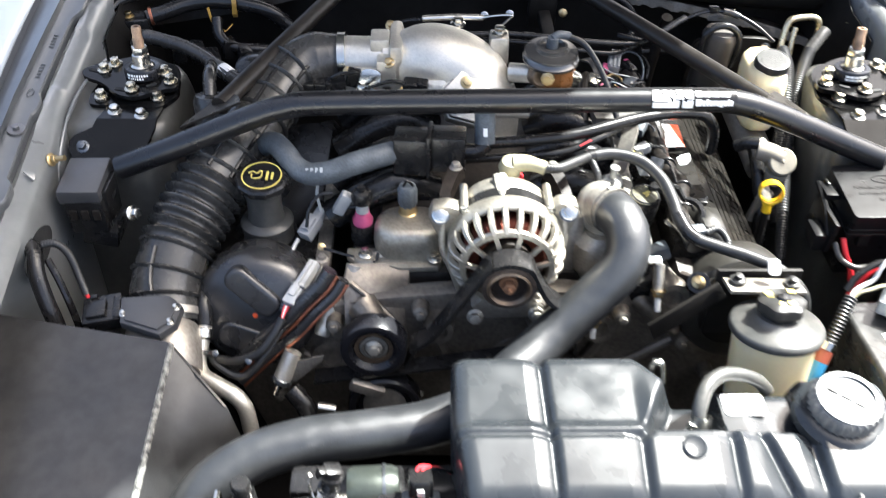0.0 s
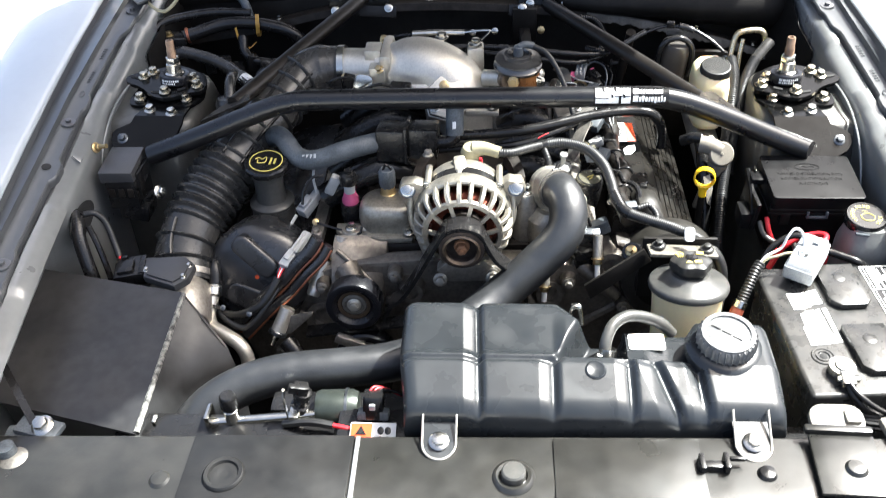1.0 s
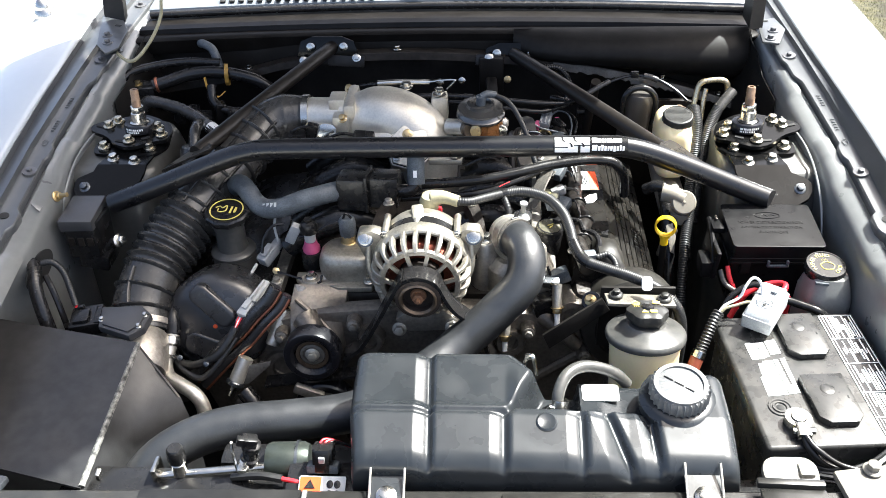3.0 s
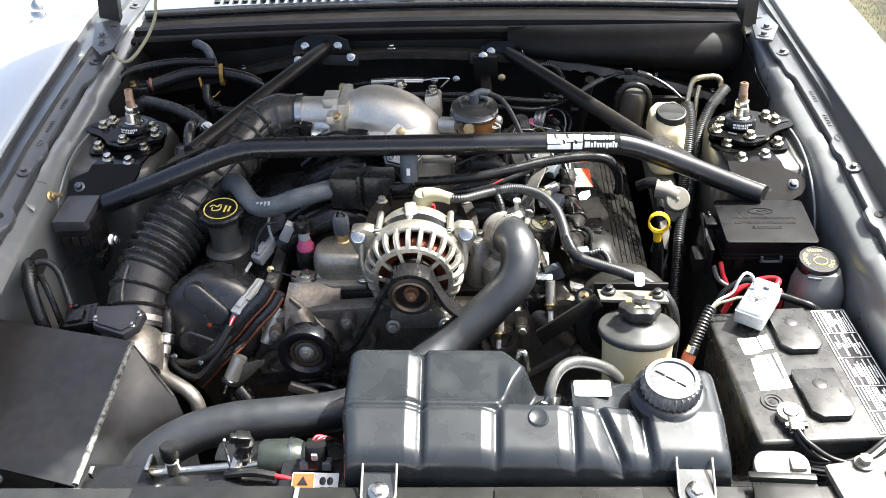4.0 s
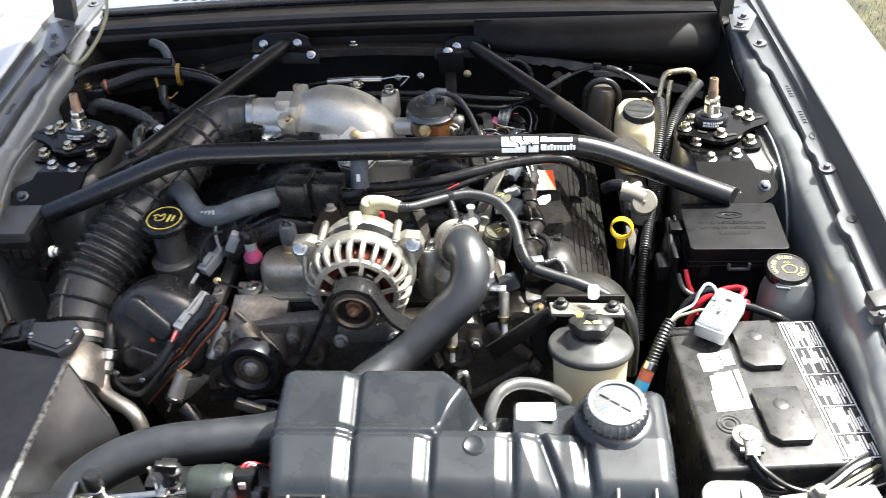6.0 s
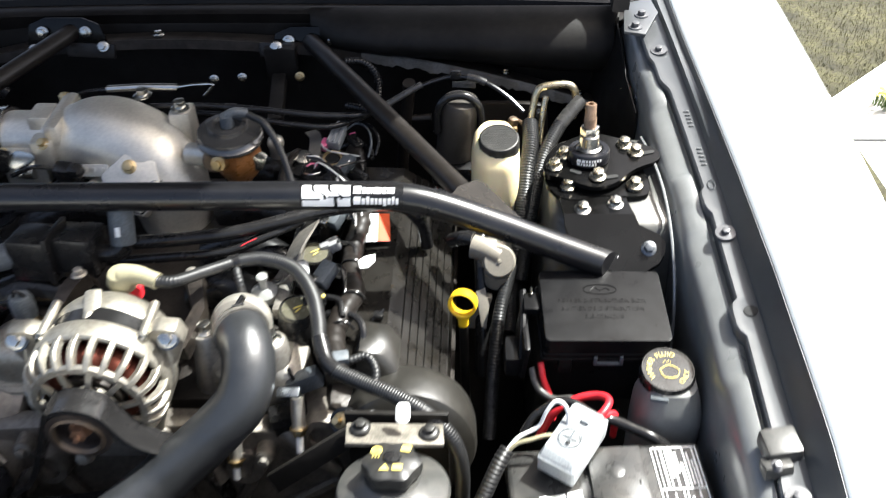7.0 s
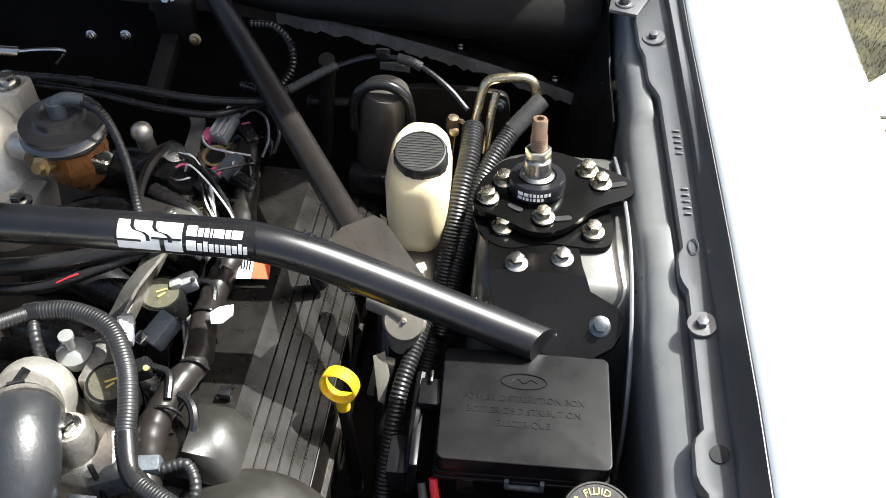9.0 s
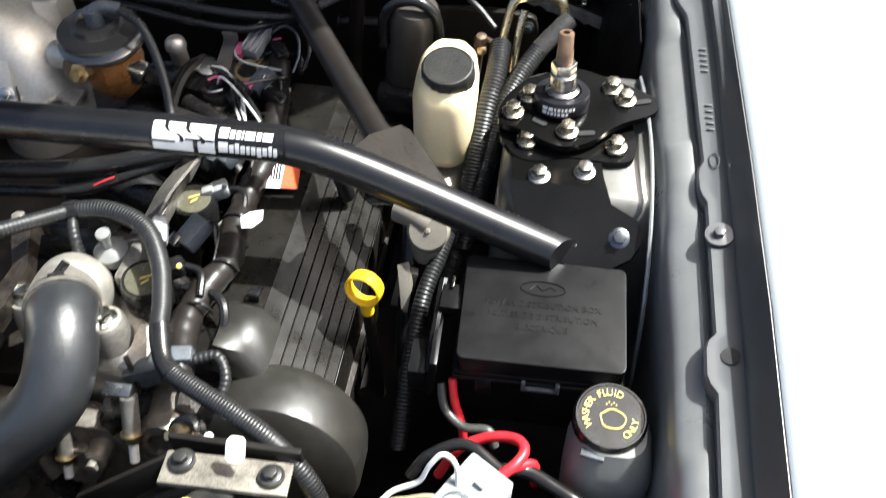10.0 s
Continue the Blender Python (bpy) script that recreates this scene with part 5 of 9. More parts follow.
part("plug", join(box((-0.538, 0.777, 0.718), (0.050, 0.044, 0.024), 0.003, (8, -6, 8)), box((-0.544, 0.771, 0.731), (0.026, 0.026, 0.007), 0.002, (8, -6, 8)), box((-0.518, 0.776, 0.731), (0.010, 0.036, 0.006), 0.002, (8, -6, 8)), box((-0.552, 0.792, 0.733), (0.010, 0.006, 0.006), 0.001, (8, -6, 8))), PLASTIC, mf)
for x, y in ((0.033, 0.010), (0.030, -0.014), (-0.034, 0.002)):
    part("screw", bolt(sm_ @ Vector((x, y, 0.0145)), 0.0036, (0, -0.12, 1)), STEEL, mf)
DUCT = [(-0.470, 0.800, 0.672), (-0.474, 0.840, 0.698), (-0.466, 0.885, 0.726), (-0.448, 0.935, 0.752), (-0.425, 0.985, 0.775), (-0.400, 1.035, 0.796), (-0.372, 1.085, 0.815), (-0.352, 1.135, 0.830), (-0.328, 1.178, 0.842), (-0.298, 1.203, 0.850), (-0.262, 1.210, 0.855), (-0.238, 1.209, 0.857)]
du = thing("intake_duct", "black corrugated rubber intake duct", "intake duct", (-0.4, 1.0, 0.65))
def duct_r(d, n):
    k = 1.0
    if 0.115 < d < 0.222:
        k += 0.22 * (0.5 + 0.5 * math.sin(2 * math.pi * d / 0.0165)) ** 1.6 - 0.08
    return k * (1 - 0.03 * min(1, max(0, d - 0.20) / 0.1) - 0.16 * min(1, max(0, d - n + 0.045) / 0.03))
part("hose", tube(DUCT, 0.049, 32, 0.0023, duct_r), DUCTRIB, du, angle=89)
ln, total = resample(spline(DUCT), 0.012)
for i in (3, 6, 9, 20, 23, 26, 29, 32, 35, 38):
    if i + 1 < len(ln):
        t = (ln[i + 1] - ln[i - 1]).normalized()
        r = 0.049 * (1 - 0.03 * min(1, max(0, i * 0.012 - 0.20) / 0.1))
        part("rib", lathe([(r - 0.002, -0.0036), (r + 0.0035, -0.0024), (r + 0.0056, 0), (r + 0.0035, 0.0024), (r - 0.002, 0.0036), (r - 0.002, -0.0036)], aim(ln[i], t), 32), DUCTRIB, du)
for da in (-28, 14, 56):
    pts = []
    for i in range(19, len(ln) - 6, 2):
        t = (ln[i + 1] - ln[i - 1]).normalized()
        up = (Vector((0, 0, 1)) - t * t.z).normalized()
        sd_ = t.cross(up)
        r = 0.049 * (1 - 0.03 * min(1, max(0, i * 0.012 - 0.20) / 0.1))
        pts.append(ln[i] + (up * math.cos(radians(da)) + sd_ * math.sin(radians(da))) * (r + 0.001))
    part("rib", tube(pts, 0.0030, 8, 0.01), RUBBER, du)
pts = []
for i in range(3, 9):
    t = (ln[i + 1] - ln[i - 1]).normalized()
    up = (Vector((0, 0, 1)) - t * t.z).normalized()
    pts.append(ln[i] + (up * math.cos(radians(-8)) + t.cross(up) * math.sin(radians(-8))) * 0.0505)
part("rib", tube(pts, 0.0032, 8, 0.01), DUCTRIB, du)
for i, w in ((1, 0.051),):
    t = (ln[i + 1] - ln[i - 1]).normalized()
    part("band_clamp", lathe([(w - 0.004, -0.005), (w, -0.005), (w, 0.005), (w - 0.004, 0.005), (w - 0.004, -0.005)], aim(ln[i], t), 32), ALUDULL, du)
part("band_clamp", lathe([(0.0405, -0.006), (0.0425, -0.006), (0.0425, 0.006), (0.0405, 0.006), (0.0405, -0.006)], aim((-0.244, 1.209, 0.8565), (1, 0, 0.05)), 32), STEEL, du)


# ---- radiator hoses ----
rh = thing("radiator_hose", "thick black radiator hose looping across the engine front", "radiator hose", (0, 0.7, 0.6))
part("hose", tube([(0.133, 0.893, 0.806), (0.139, 0.876, 0.813), (0.148, 0.856, 0.815), (0.155, 0.831, 0.803), (0.147, 0.804, 0.777), (0.108, 0.780, 0.742), (0.056, 0.750, 0.706), (0.005, 0.705, 0.688), (-0.045, 0.655, 0.680), (-0.105, 0.625, 0.678), (-0.18, 0.610, 0.678), (-0.26, 0.598, 0.677), (-0.325, 0.578, 0.668), (-0.375, 0.545, 0.648), (-0.400, 0.505, 0.610), (-0.402, 0.490, 0.56)], 0.0295, 28), HOSEGREY, rh)
part("clamp", tube([(0.131, 0.896, 0.803), (0.134, 0.889, 0.808), (0.138, 0.879, 0.812)], 0.0312, 28), ALUDULL, rh, "grey steel band clamp")
part("clamp_lip", tube([(0.1375, 0.8785, 0.8125), (0.1400, 0.8740, 0.8135)], 0.0322, 28), DARKCAST, rh)
part("clamp_lug", join(box((0.137, 0.893, 0.840), (0.004, 0.022, 0.008), 0.001, (25, 0, -28)), tube([(0.131, 0.886, 0.842), (0.143, 0.892, 0.841)], 0.0022, 8)), PLASTIC, rh, "black clamp screw")
for i in range(9):
    part("print_bar", box((-0.19 - 0.0085 * i, 0.589 - 0.002 * i, 0.6995), (0.0008, 0.0035, 0.0004), 0, (35, 0, 0)), COVERPL, rh, "tiny dark printed bar" if i == 0 else "")
part("print_mark", lathe([(0.0025, 0), (0.0045, 0), (0.0045, 0.0006), (0.0025, 0.0006), (0.0025, 0)], aim((-0.392, 0.522, 0.654), (0.1, -0.6, 0.8)), 16), WHITE, rh, "white printed ring mark")
part("spring_clamp", tube([(-0.372, 0.472, 0.652), (-0.366, 0.478, 0.672), (-0.362, 0.49, 0.684)], 0.0035, 8), STEEL, rh)


# ---- small parts before the engine ----
sv = thing("service_line", "silver refrigerant pipe with black capped port", "pipe", (-0.3, 0.49, 0.66))
part("pipe", tube([(-0.340, 0.497, 0.683), (-0.26, 0.503, 0.688), (-0.19, 0.512, 0.690)], 0.0075, 14), STEEL, sv)
part("port", lathe([(0.0005, 0), (0.010, 0), (0.010, 0.02), (0.0075, 0.022), (0.0075, 0.032), (0.0005, 0.033)], aim((-0.312, 0.5, 0.688), (0, 0.0, 1)), 18), STEEL, sv)
part("port_cap", lathe([(0.0005, 0), (0.0118, 0), (0.0122, 0.004), (0.0115, 0.020), (0.0092, 0.0235), (0.0005, 0.024)], aim((-0.312, 0.5, 0.713)), 12), PLASTIC, sv, "black plastic port cap")
part("flange", box((-0.342, 0.497, 0.688), (0.007, 0.028, 0.04), 0.002), STEEL, sv)
part("nut_block", box((-0.225, 0.506, 0.690), (0.014, 0.032, 0.032), 0.003), STEEL, sv)
ps2 = thing("pressure_switch", "dark pressure switch with spring clip on the pipe", "switch", (-0.20, 0.515, 0.68))
part("body", lathe([(0.0005, 0), (0.013, 0), (0.013, 0.012), (0.010, 0.014), (0.010, 0.028), (0.0125, 0.030), (0.0125, 0.038), (0.008, 0.041), (0.0005, 0.041)], aim((-0.222, 0.515, 0.693), (0.25, 0.0, 1)), 12), PLASTIC, ps2)
part("plug", join(box((-0.214, 0.512, 0.738), (0.020, 0.016, 0.016), 0.003, (0, 20, 15)), box((-0.224, 0.507, 0.744), (0.010, 0.010, 0.012), 0.002, (0, 20, 15))), PLASTIC, ps2)
part("clip", tube([(-0.236, 0.506, 0.742), (-0.240, 0.512, 0.715), (-0.234, 0.50, 0.695)], 0.0022, 6), STEEL, ps2)
fm = thing("fan_motor", "grey-green round motor behind the radiator", "motor", (-0.17, 0.525, 0.66))
part("case", lathe([(0.0005, 0), (0.024, 0), (0.027, 0.006), (0.027, 0.05), (0.023, 0.058), (0.0005, 0.06)], aim((-0.200, 0.525, 0.684), (1, 0.05, 0)), 28), mat("grey green metal", (0.055, 0.064, 0.055), 0.33, 0.6, 0.2, 30), fm)
part("band", lathe([(0.026, 0), (0.0282, 0), (0.0282, 0.004), (0.026, 0.004), (0.026, 0)], aim((-0.160, 0.528, 0.684), (1, 0.05, 0)), 28), GUNMETAL, fm)
part("wire", tube([(-0.17, 0.483, 0.700), (-0.15, 0.480, 0.698), (-0.135, 0.478, 0.69)], 0.0032, 8), RED, fm, "red wire")
part("loom", tube([(-0.24, 0.492, 0.69), (-0.20, 0.486, 0.702), (-0.17, 0.483, 0.700)], 0.0055, 8), LOOM, fm)
sh = thing("fan_shroud", "black fan shroud with a warning label", "fan shroud", (-0.1, 0.5, 0.55))
part("shroud", box((-0.08, 0.487, 0.685), (0.17, 0.055, 0.03), 0.006, (8, 0, 0)), PLASTIC, sh)
part("shroud", box((-0.02, 0.545, 0.55), (0.50, 0.04, 0.26), 0.01), PLASTIC, sh)
lm = pose(-0.1145, 0.4665, 0.7015, 22, 0, 0) @ Matrix.Scale(0.80, 4, (1, 0, 0))
part("label", prism(rounded(0.076, 0.034, 0.002, 2), 0.0008, lm), WHITE, sh, "white and orange warning label")
part("label_orange", prism([(-0.0365, -0.0155), (-0.002, -0.0155), (-0.002, 0.0155), (-0.0365, 0.0155)], 0.0006, lm @ Matrix.Translation((0, 0, 0.001))), ORANGE, sh, "orange half of the label")
part("triangle", prism([(-0.029, 0.000), (-0.011, 0.000), (-0.020, 0.012)], 0.0006, lm @ Matrix.Translation((0, 0, 0.002))), PLASTIC, sh, "black warning triangle")
part("label_bar", prism([(-0.032, -0.012), (-0.006, -0.012), (-0.006, -0.006), (-0.032, -0.006)], 0.0006, lm @ Matrix.Translation((0, 0, 0.002))), PLASTIC, sh)
for i in range(4):
    part("fan_symbol", lathe([(0.0005, 0), (0.0055, 0), (0.0005, 0.0006)], lm @ Matrix.Translation((0.0125 + 0.012 * (i % 2), -0.007 + 0.013 * (i // 2), 0.0015)), 12), PLASTIC, sh, "dark fan blade symbol" if i == 0 else "")
cn = thing("fan_connector", "black wiring plug with red wires by the tank", "connector", (-0.10, 0.51, 0.70))
part("plug", join(box((-0.105, 0.505, 0.722), (0.027, 0.024, 0.030), 0.003, (-20, 0, 0)), box((-0.105, 0.499, 0.722), (0.020, 0.020, 0.034), 0.003, (-20, 0, 0))), PLASTIC, cn)
part("base", box((-0.105, 0.495, 0.711), (0.042, 0.018, 0.012), 0.003, (-20, 0, 0)), OLDRUBBER, cn, "grey plug base")
part("key", box((-0.105, 0.492, 0.728), (0.008, 0.006, 0.010), 0.001), GREYPL, cn)
for i in range(4):
    part("wire", tube([(-0.112 + 0.005 * i, 0.512, 0.731), (-0.106 + 0.006 * i, 0.522, 0.734 - 0.002 * i), (-0.090 + 0.006 * i, 0.528, 0.724 - 0.003 * i), (-0.065, 0.535, 0.70)], 0.0018, 8), (RED, RED, PLASTIC, PLASTIC)[i], cn)
cn.location.x -= 0.011

# ---- engine ----
en = thing("engine_block", "grimy dark V8 engine with cast front cover", "engine", (0, 1.05, 0.32))
part("block", box((-0.02, 1.10, 0.50), (0.36, 0.50, 0.34), 0.02), BLOCK, en)
fc = [(-0.36, 0.40), (-0.40, 0.55), (-0.37, 0.655), (-0.28, 0.675), (-0.20, 0.70), (-0.05, 0.715), (0.08, 0.715), (0.20, 0.70), (0.33, 0.66), (0.36, 0.55), (0.30, 0.40), (0.1, 0.34), (-0.15, 0.34)]
part("front_cover", prism([(-x, z) for x, z in fc][::-1], 0.03, Matrix.Translation((0, 0.850, 0)) @ Matrix.Rotation(math.pi / 2, 4, "X") @ Matrix.Scale(-1, 4, (1, 0, 0)), 0.008), FRONTCAST, en)
for x, z in ((-0.30, 0.60), (-0.24, 0.665), (-0.12, 0.69), (0.04, 0.70), (0.16, 0.68), (0.25, 0.63), (0.30, 0.56), (-0.33, 0.52), (-0.06, 0.56), (0.10, 0.58)):
    part("cover_boss", lathe([(0.0005, 0), (0.013, 0), (0.011, 0.022), (0.0005, 0.024)], aim((x, 0.822, z), (0, -1, 0.15)), 16), FRONTCAST, en)
    part("bolt", bolt((x, 0.800, z + 0.003), 0.0065, (0, -1, 0.15), spin=x * 700), DARKCAST, en)
for x0, z0, x1, z1 in ((-0.30, 0.60, -0.12, 0.50), (0.25, 0.63, 0.06, 0.50), (-0.12, 0.69, -0.06, 0.54), (0.16, 0.68, 0.10, 0.55)):
    part("cover_rib", tube([(x0, 0.818, z0), ((x0 + x1) / 2, 0.812, (z0 + z1) / 2), (x1, 0.818, z1)], 0.008, 8), FRONTCAST, en)
for x, y, z, r, h in ((-0.095, 0.835, 0.655, 0.022, 0.045), (0.055, 0.85, 0.66, 0.030, 0.04), (0.13, 0.845, 0.645, 0.026, 0.04), (-0.25, 0.845, 0.585, 0.034, 0.04), (0.225, 0.845, 0.70, 0.028, 0.035), (0.02, 0.84, 0.585, 0.040, 0.03)):
    part("cover_boss", lathe([(0.0005, -0.02), (r * 1.15, -0.02), (r, h * 0.6), (r * 0.85, h), (r * 0.5, h), (r * 0.45, h * 0.8), (0.0005, h * 0.8)], aim((x, y, z), (0.05, -1, 0.25)), 24), FRONTCAST, en)
for x0, y0, z0, x1, y1, z1, r in ((-0.20, 0.82, 0.69, -0.17, 0.80, 0.66, 0.02), (0.06, 0.84, 0.685, 0.10, 0.81, 0.63, 0.016), (0.17, 0.84, 0.70, 0.24, 0.815, 0.645, 0.014)):
    part("cast_arm", tube([(x0, y0, z0), ((x0 + x1) / 2, (y0 + y1) / 2 - 0.008, (z0 + z1) / 2 + 0.006), (x1, y1, z1)], r, 16, 0.006, lambda d, n: 1.15 - 0.4 * d / n), FRONTCAST, en)
part("pump_neck", bevel(loft([[(-0.222, 0.868, 0.724), (-0.135, 0.872, 0.722), (-0.132, 0.85, 0.60), (-0.226, 0.85, 0.60)], [(-0.226, 0.835, 0.708), (-0.138, 0.838, 0.704), (-0.134, 0.83, 0.60), (-0.228, 0.83, 0.60)], [(-0.224, 0.803, 0.672), (-0.146, 0.800, 0.662), (-0.142, 0.80, 0.60), (-0.226, 0.80, 0.60)]]), 0.020, 5), FRONTCAST, en, angle=75)
part("pump_rib", tube([(-0.216, 0.838, 0.716), (-0.180, 0.818, 0.694), (-0.148, 0.800, 0.668)], 0.0042, 8), FRONTCAST, en)
part("valley", box((-0.02, 1.07, 0.69), (0.40, 0.42, 0.05), 0.02), BLOCK, en)
part("head", box((0.27, 1.06, 0.62), (0.16, 0.46, 0.20), 0.02, (0, 22, 0)), BLOCK, en)
part("head", box((-0.31, 1.06, 0.58), (0.16, 0.46, 0.20), 0.02, (0, -22, 0)), BLOCK, en)

# right valve cover with ribbed slope
vc = thing("valve_cover", "black ribbed plastic valve cover beside the dipstick", "valve cover", (0.30, 1.03, 0.62), "valve covers")
sec = [(0.225, 0.70), (0.232, 0.762), (0.240, 0.770), (0.296, 0.768), (0.302, 0.764)]
x, z = 0.304, 0.762
for i in range(7):
    sec += [(x + 0.0003, z), (x + 0.0079, z - 0.0050), (x + 0.0081, z - 0.0080), (x + 0.0089, z - 0.0083)]
    x, z = x + 0.0092, z - 0.0059
sec += [(0.368, 0.718), (0.371, 0.70), (0.371, 0.62), (0.225, 0.62)]
part("cover", loft([[(x, y, z) for x, z in sec] for y in (0.868, 1.00, 1.15, 1.26)]), VALVEPL, vc, angle=25)
hump = [[(0.262, y, 0.765), (0.270, y, 0.765 + h), (0.300, y, 0.758 + h), (0.318, y, 0.748)] for y, h in ((0.938, 0.0), (0.922, 0.022), (0.872, 0.024), (0.862, 0.0))]
part("front_hump", bevel(loft([[a, b, c, d] for a, b, c, d in hump], True), 0.0035, 3), COVERPL, vc, angle=60)
for y in (0.90, 1.02, 1.14, 1.24):
    part("bolt", bolt((0.231, y, 0.772), 0.006), ALUDULL, vc)
dm = thing("cam_cover", "dark grey domed timing cover end", "timing cover", (0.33, 0.82, 0.6), "timing covers")
prof = [(0.0005, -0.030), (0.074, -0.030), (0.080, -0.024), (0.082, -0.012), (0.082, 0.020), (0.079, 0.029), (0.068, 0.036), (0.0005, 0.038)]
part("dome", lathe(prof, aim((0.322, 0.842, 0.682), (0.04, -1, 0.20)), 48), COVERPL, dm)
part("recess", lathe([(0.0005, 0.036), (0.048, 0.037), (0.044, 0.0395), (0.0005, 0.0395)], aim((0.310, 0.839, 0.680), (0.04, -1, 0.20)), 40), BLACKPAINT, dm)
part("paint_dot", lathe([(0.0005, 0), (0.004, 0), (0.0005, 0.0006)], aim((0.364, 0.830, 0.7465), (0.6, -0.4, 0.8)), 10), ORANGE, dm, "small orange paint dot")

# left valve cover: plain black top with filler neck, domed front
vl = thing("valve_cover", "black plastic valve cover under the intake duct", "valve cover", (-0.36, 1.03, 0.60), "valve covers")
sec = [(-0.26, 0.62), (-0.262, 0.690), (-0.275, 0.704), (-0.325, 0.702), (-0.38, 0.684), (-0.435, 0.650), (-0.445, 0.63), (-0.445, 0.56), (-0.26, 0.56)]
part("cover", loft([[(x, y, z) for x, z in sec] for y in (0.86, 1.0, 1.15, 1.26)]), PLASTIC, vl)
part("inner_strip", box((-0.262, 1.0, 0.694), (0.022, 0.30, 0.02), 0.004), DARKCAST, vl)
for y in (0.90, 1.0, 1.10):
    part("bolt", bolt((-0.262, y, 0.704), 0.006), ALUDULL, vl)
dl = thing("cam_cover", "glossy black domed timing cover end", "timing cover", (-0.36, 0.83, 0.56), "timing covers")
m = aim((-0.350, 0.838, 0.668), (-0.02, -1, 0.34))
part("dome", lathe([(0.0005, -0.06), (0.078, -0.06), (0.087, -0.045), (0.088, 0.0), (0.084, 0.014), (0.076, 0.023), (0.062, 0.029), (0.0005, 0.033)], m, 48), COVERGLOSS, dl)
part("ridge", prism(rounded(0.086, 0.036, 0.015, 6), 0.022, m @ Matrix.Translation((0.002, 0.040, 0.019)) @ Matrix.Rotation(radians(-43), 4, "Z"), 0.007, 4), COVERGLOSS, dl)
part("lower_step", prism(rounded(0.085, 0.04, 0.018, 6), 0.010, m @ Matrix.Translation((-0.010, -0.036, 0.025)) @ Matrix.Rotation(radians(-20), 4, "Z"), 0.006, 4), COVERGLOSS, dl)
part("screw", bolt(m @ Vector((0.042, 0.016, 0.032)), 0.005, (-0.02, -1, 0.34)), GUNMETAL, dl)
part("paint_dot", lathe([(0.0005, 0), (0.004, 0), (0.0005, 0.0008)], aim(m @ Vector((0.003, 0.004, 0.0332)), (-0.02, -1, 0.34)), 10), ORANGE, dl, "small orange paint dot")
edge = [(-0.222, 0.812, 0.745), (-0.236, 0.805, 0.724), (-0.262, 0.798, 0.698), (-0.288, 0.792, 0.668), (-0.318, 0.788, 0.640), (-0.350, 0.784, 0.606), (-0.376, 0.780, 0.578)]
part("cover_edge", tube(edge, 0.0085, 12), COVERGLOSS, dl)
part("cover_edge", tube([(x - 0.018, y + 0.006, z + 0.012) for x, y, z in edge], 0.011, 12), COVERGLOSS, dl)
part("seal_edge", tube([(x + 0.0045, y - 0.006, z - 0.003) for x, y, z in edge], 0.0027, 10), RUSTRIM, dl, "rust coloured gasket edge")
part("seal_edge", tube([(x - 0.008, y - 0.003, z + 0.009) for x, y, z in edge], 0.0022, 10), RUSTRIM, dl)

# oil filler
of = thing("oil_filler", "black oil filler neck and cap with yellow symbol", "oil cap", (-0.345, 0.95, 0.68))
part("neck", lathe([(0.0005, 0.66), (0.050, 0.66), (0.038, 0.690), (0.036, 0.724), (0.0385, 0.727), (0.0385, 0.732), (0.035, 0.735), (0.0265, 0.738), (0.0252, 0.746), (0.0250, 0.778), (0.0280, 0.785), (0.0285, 0.799), (0.0005, 0.800)], aim((-0.346, 0.957, 0)), 36), LIDGREY, of)
m = aim((-0.344, 0.957, 0.776), (0.02, -0.10, 1))
cp = part("cap", lathe([(0.0005, 0.023), (0.034, 0.023), (0.0365, 0.026), (0.0375, 0.029), (0.0372, 0.035), (0.0345, 0.038), (0.0005, 0.039)], m, 48, lambda a, h: 1 + 0.02 * math.cos(10 * a)), PLASTIC, of)
part("ring_print", lathe([(0.0265, 0), (0.0285, 0), (0.0285, 0.0006), (0.0265, 0.0006), (0.0265, 0)], m @ Matrix.Translation((0, 0, 0.039)), 40), PRINT, cp, "yellow printed ring")
can = [(-0.016, 0.004), (-0.010, 0.008), (-0.004, 0.004), (0.002, 0.010), (0.002, -0.004), (-0.010, -0.006), (-0.011, 0.002)]
part("can_symbol", tube([m @ Vector((x - 0.003, y, 0.0395)) for x, y in can], 0.0010, 6), PRINT, cp, "yellow oil can symbol")
for i in range(2):
    part("word_bar", box(m @ Vector((0.008 + 0.007 * i, -0.001, 0.0395)), (0.0035, 0.020 - 0.004 * i, 0.0008), 0), PRINT, cp)


# ---- alternator ----
AC = Vector((-0.010, 0.0, 0.752))
al = thing("alternator", "cast aluminium alternator with slotted housing", "alternator", (-0.01, 0.87, 0.68))
ax = Vector((0, -1, -0.02)).normalized()
m = aim((AC.x, 0.955, AC.z + 0.004), ax)            # z runs forwards from the rear
part("rear_housing", lathe([(0.0005, 0.004), (0.044, 0.006), (0.058, 0.014), (0.066, 0.024), (0.0700, 0.034), (0.0710, 0.046), (0.0700, 0.051), (0.0005, 0.051)], m, 48), ALTMET, al)
mf_ = m @ Matrix.Translation((0, 0, 0.022))
part("stator", lathe([(0.0005, 0.034), (0.0700, 0.034), (0.0700, 0.076), (0.0005, 0.076)], m, 48), PLASTIC, al, "dark laminated stator band")
part("winding", lathe([(0.034, 0.052), (0.058, 0.052), (0.060, 0.066), (0.056, 0.084), (0.048, 0.092), (0.036, 0.092), (0.034, 0.052)], mf_, 72, lambda a, h: 1 + 0.02 * math.cos(36 * a)), COPPER, al, "red-brown copper windings")
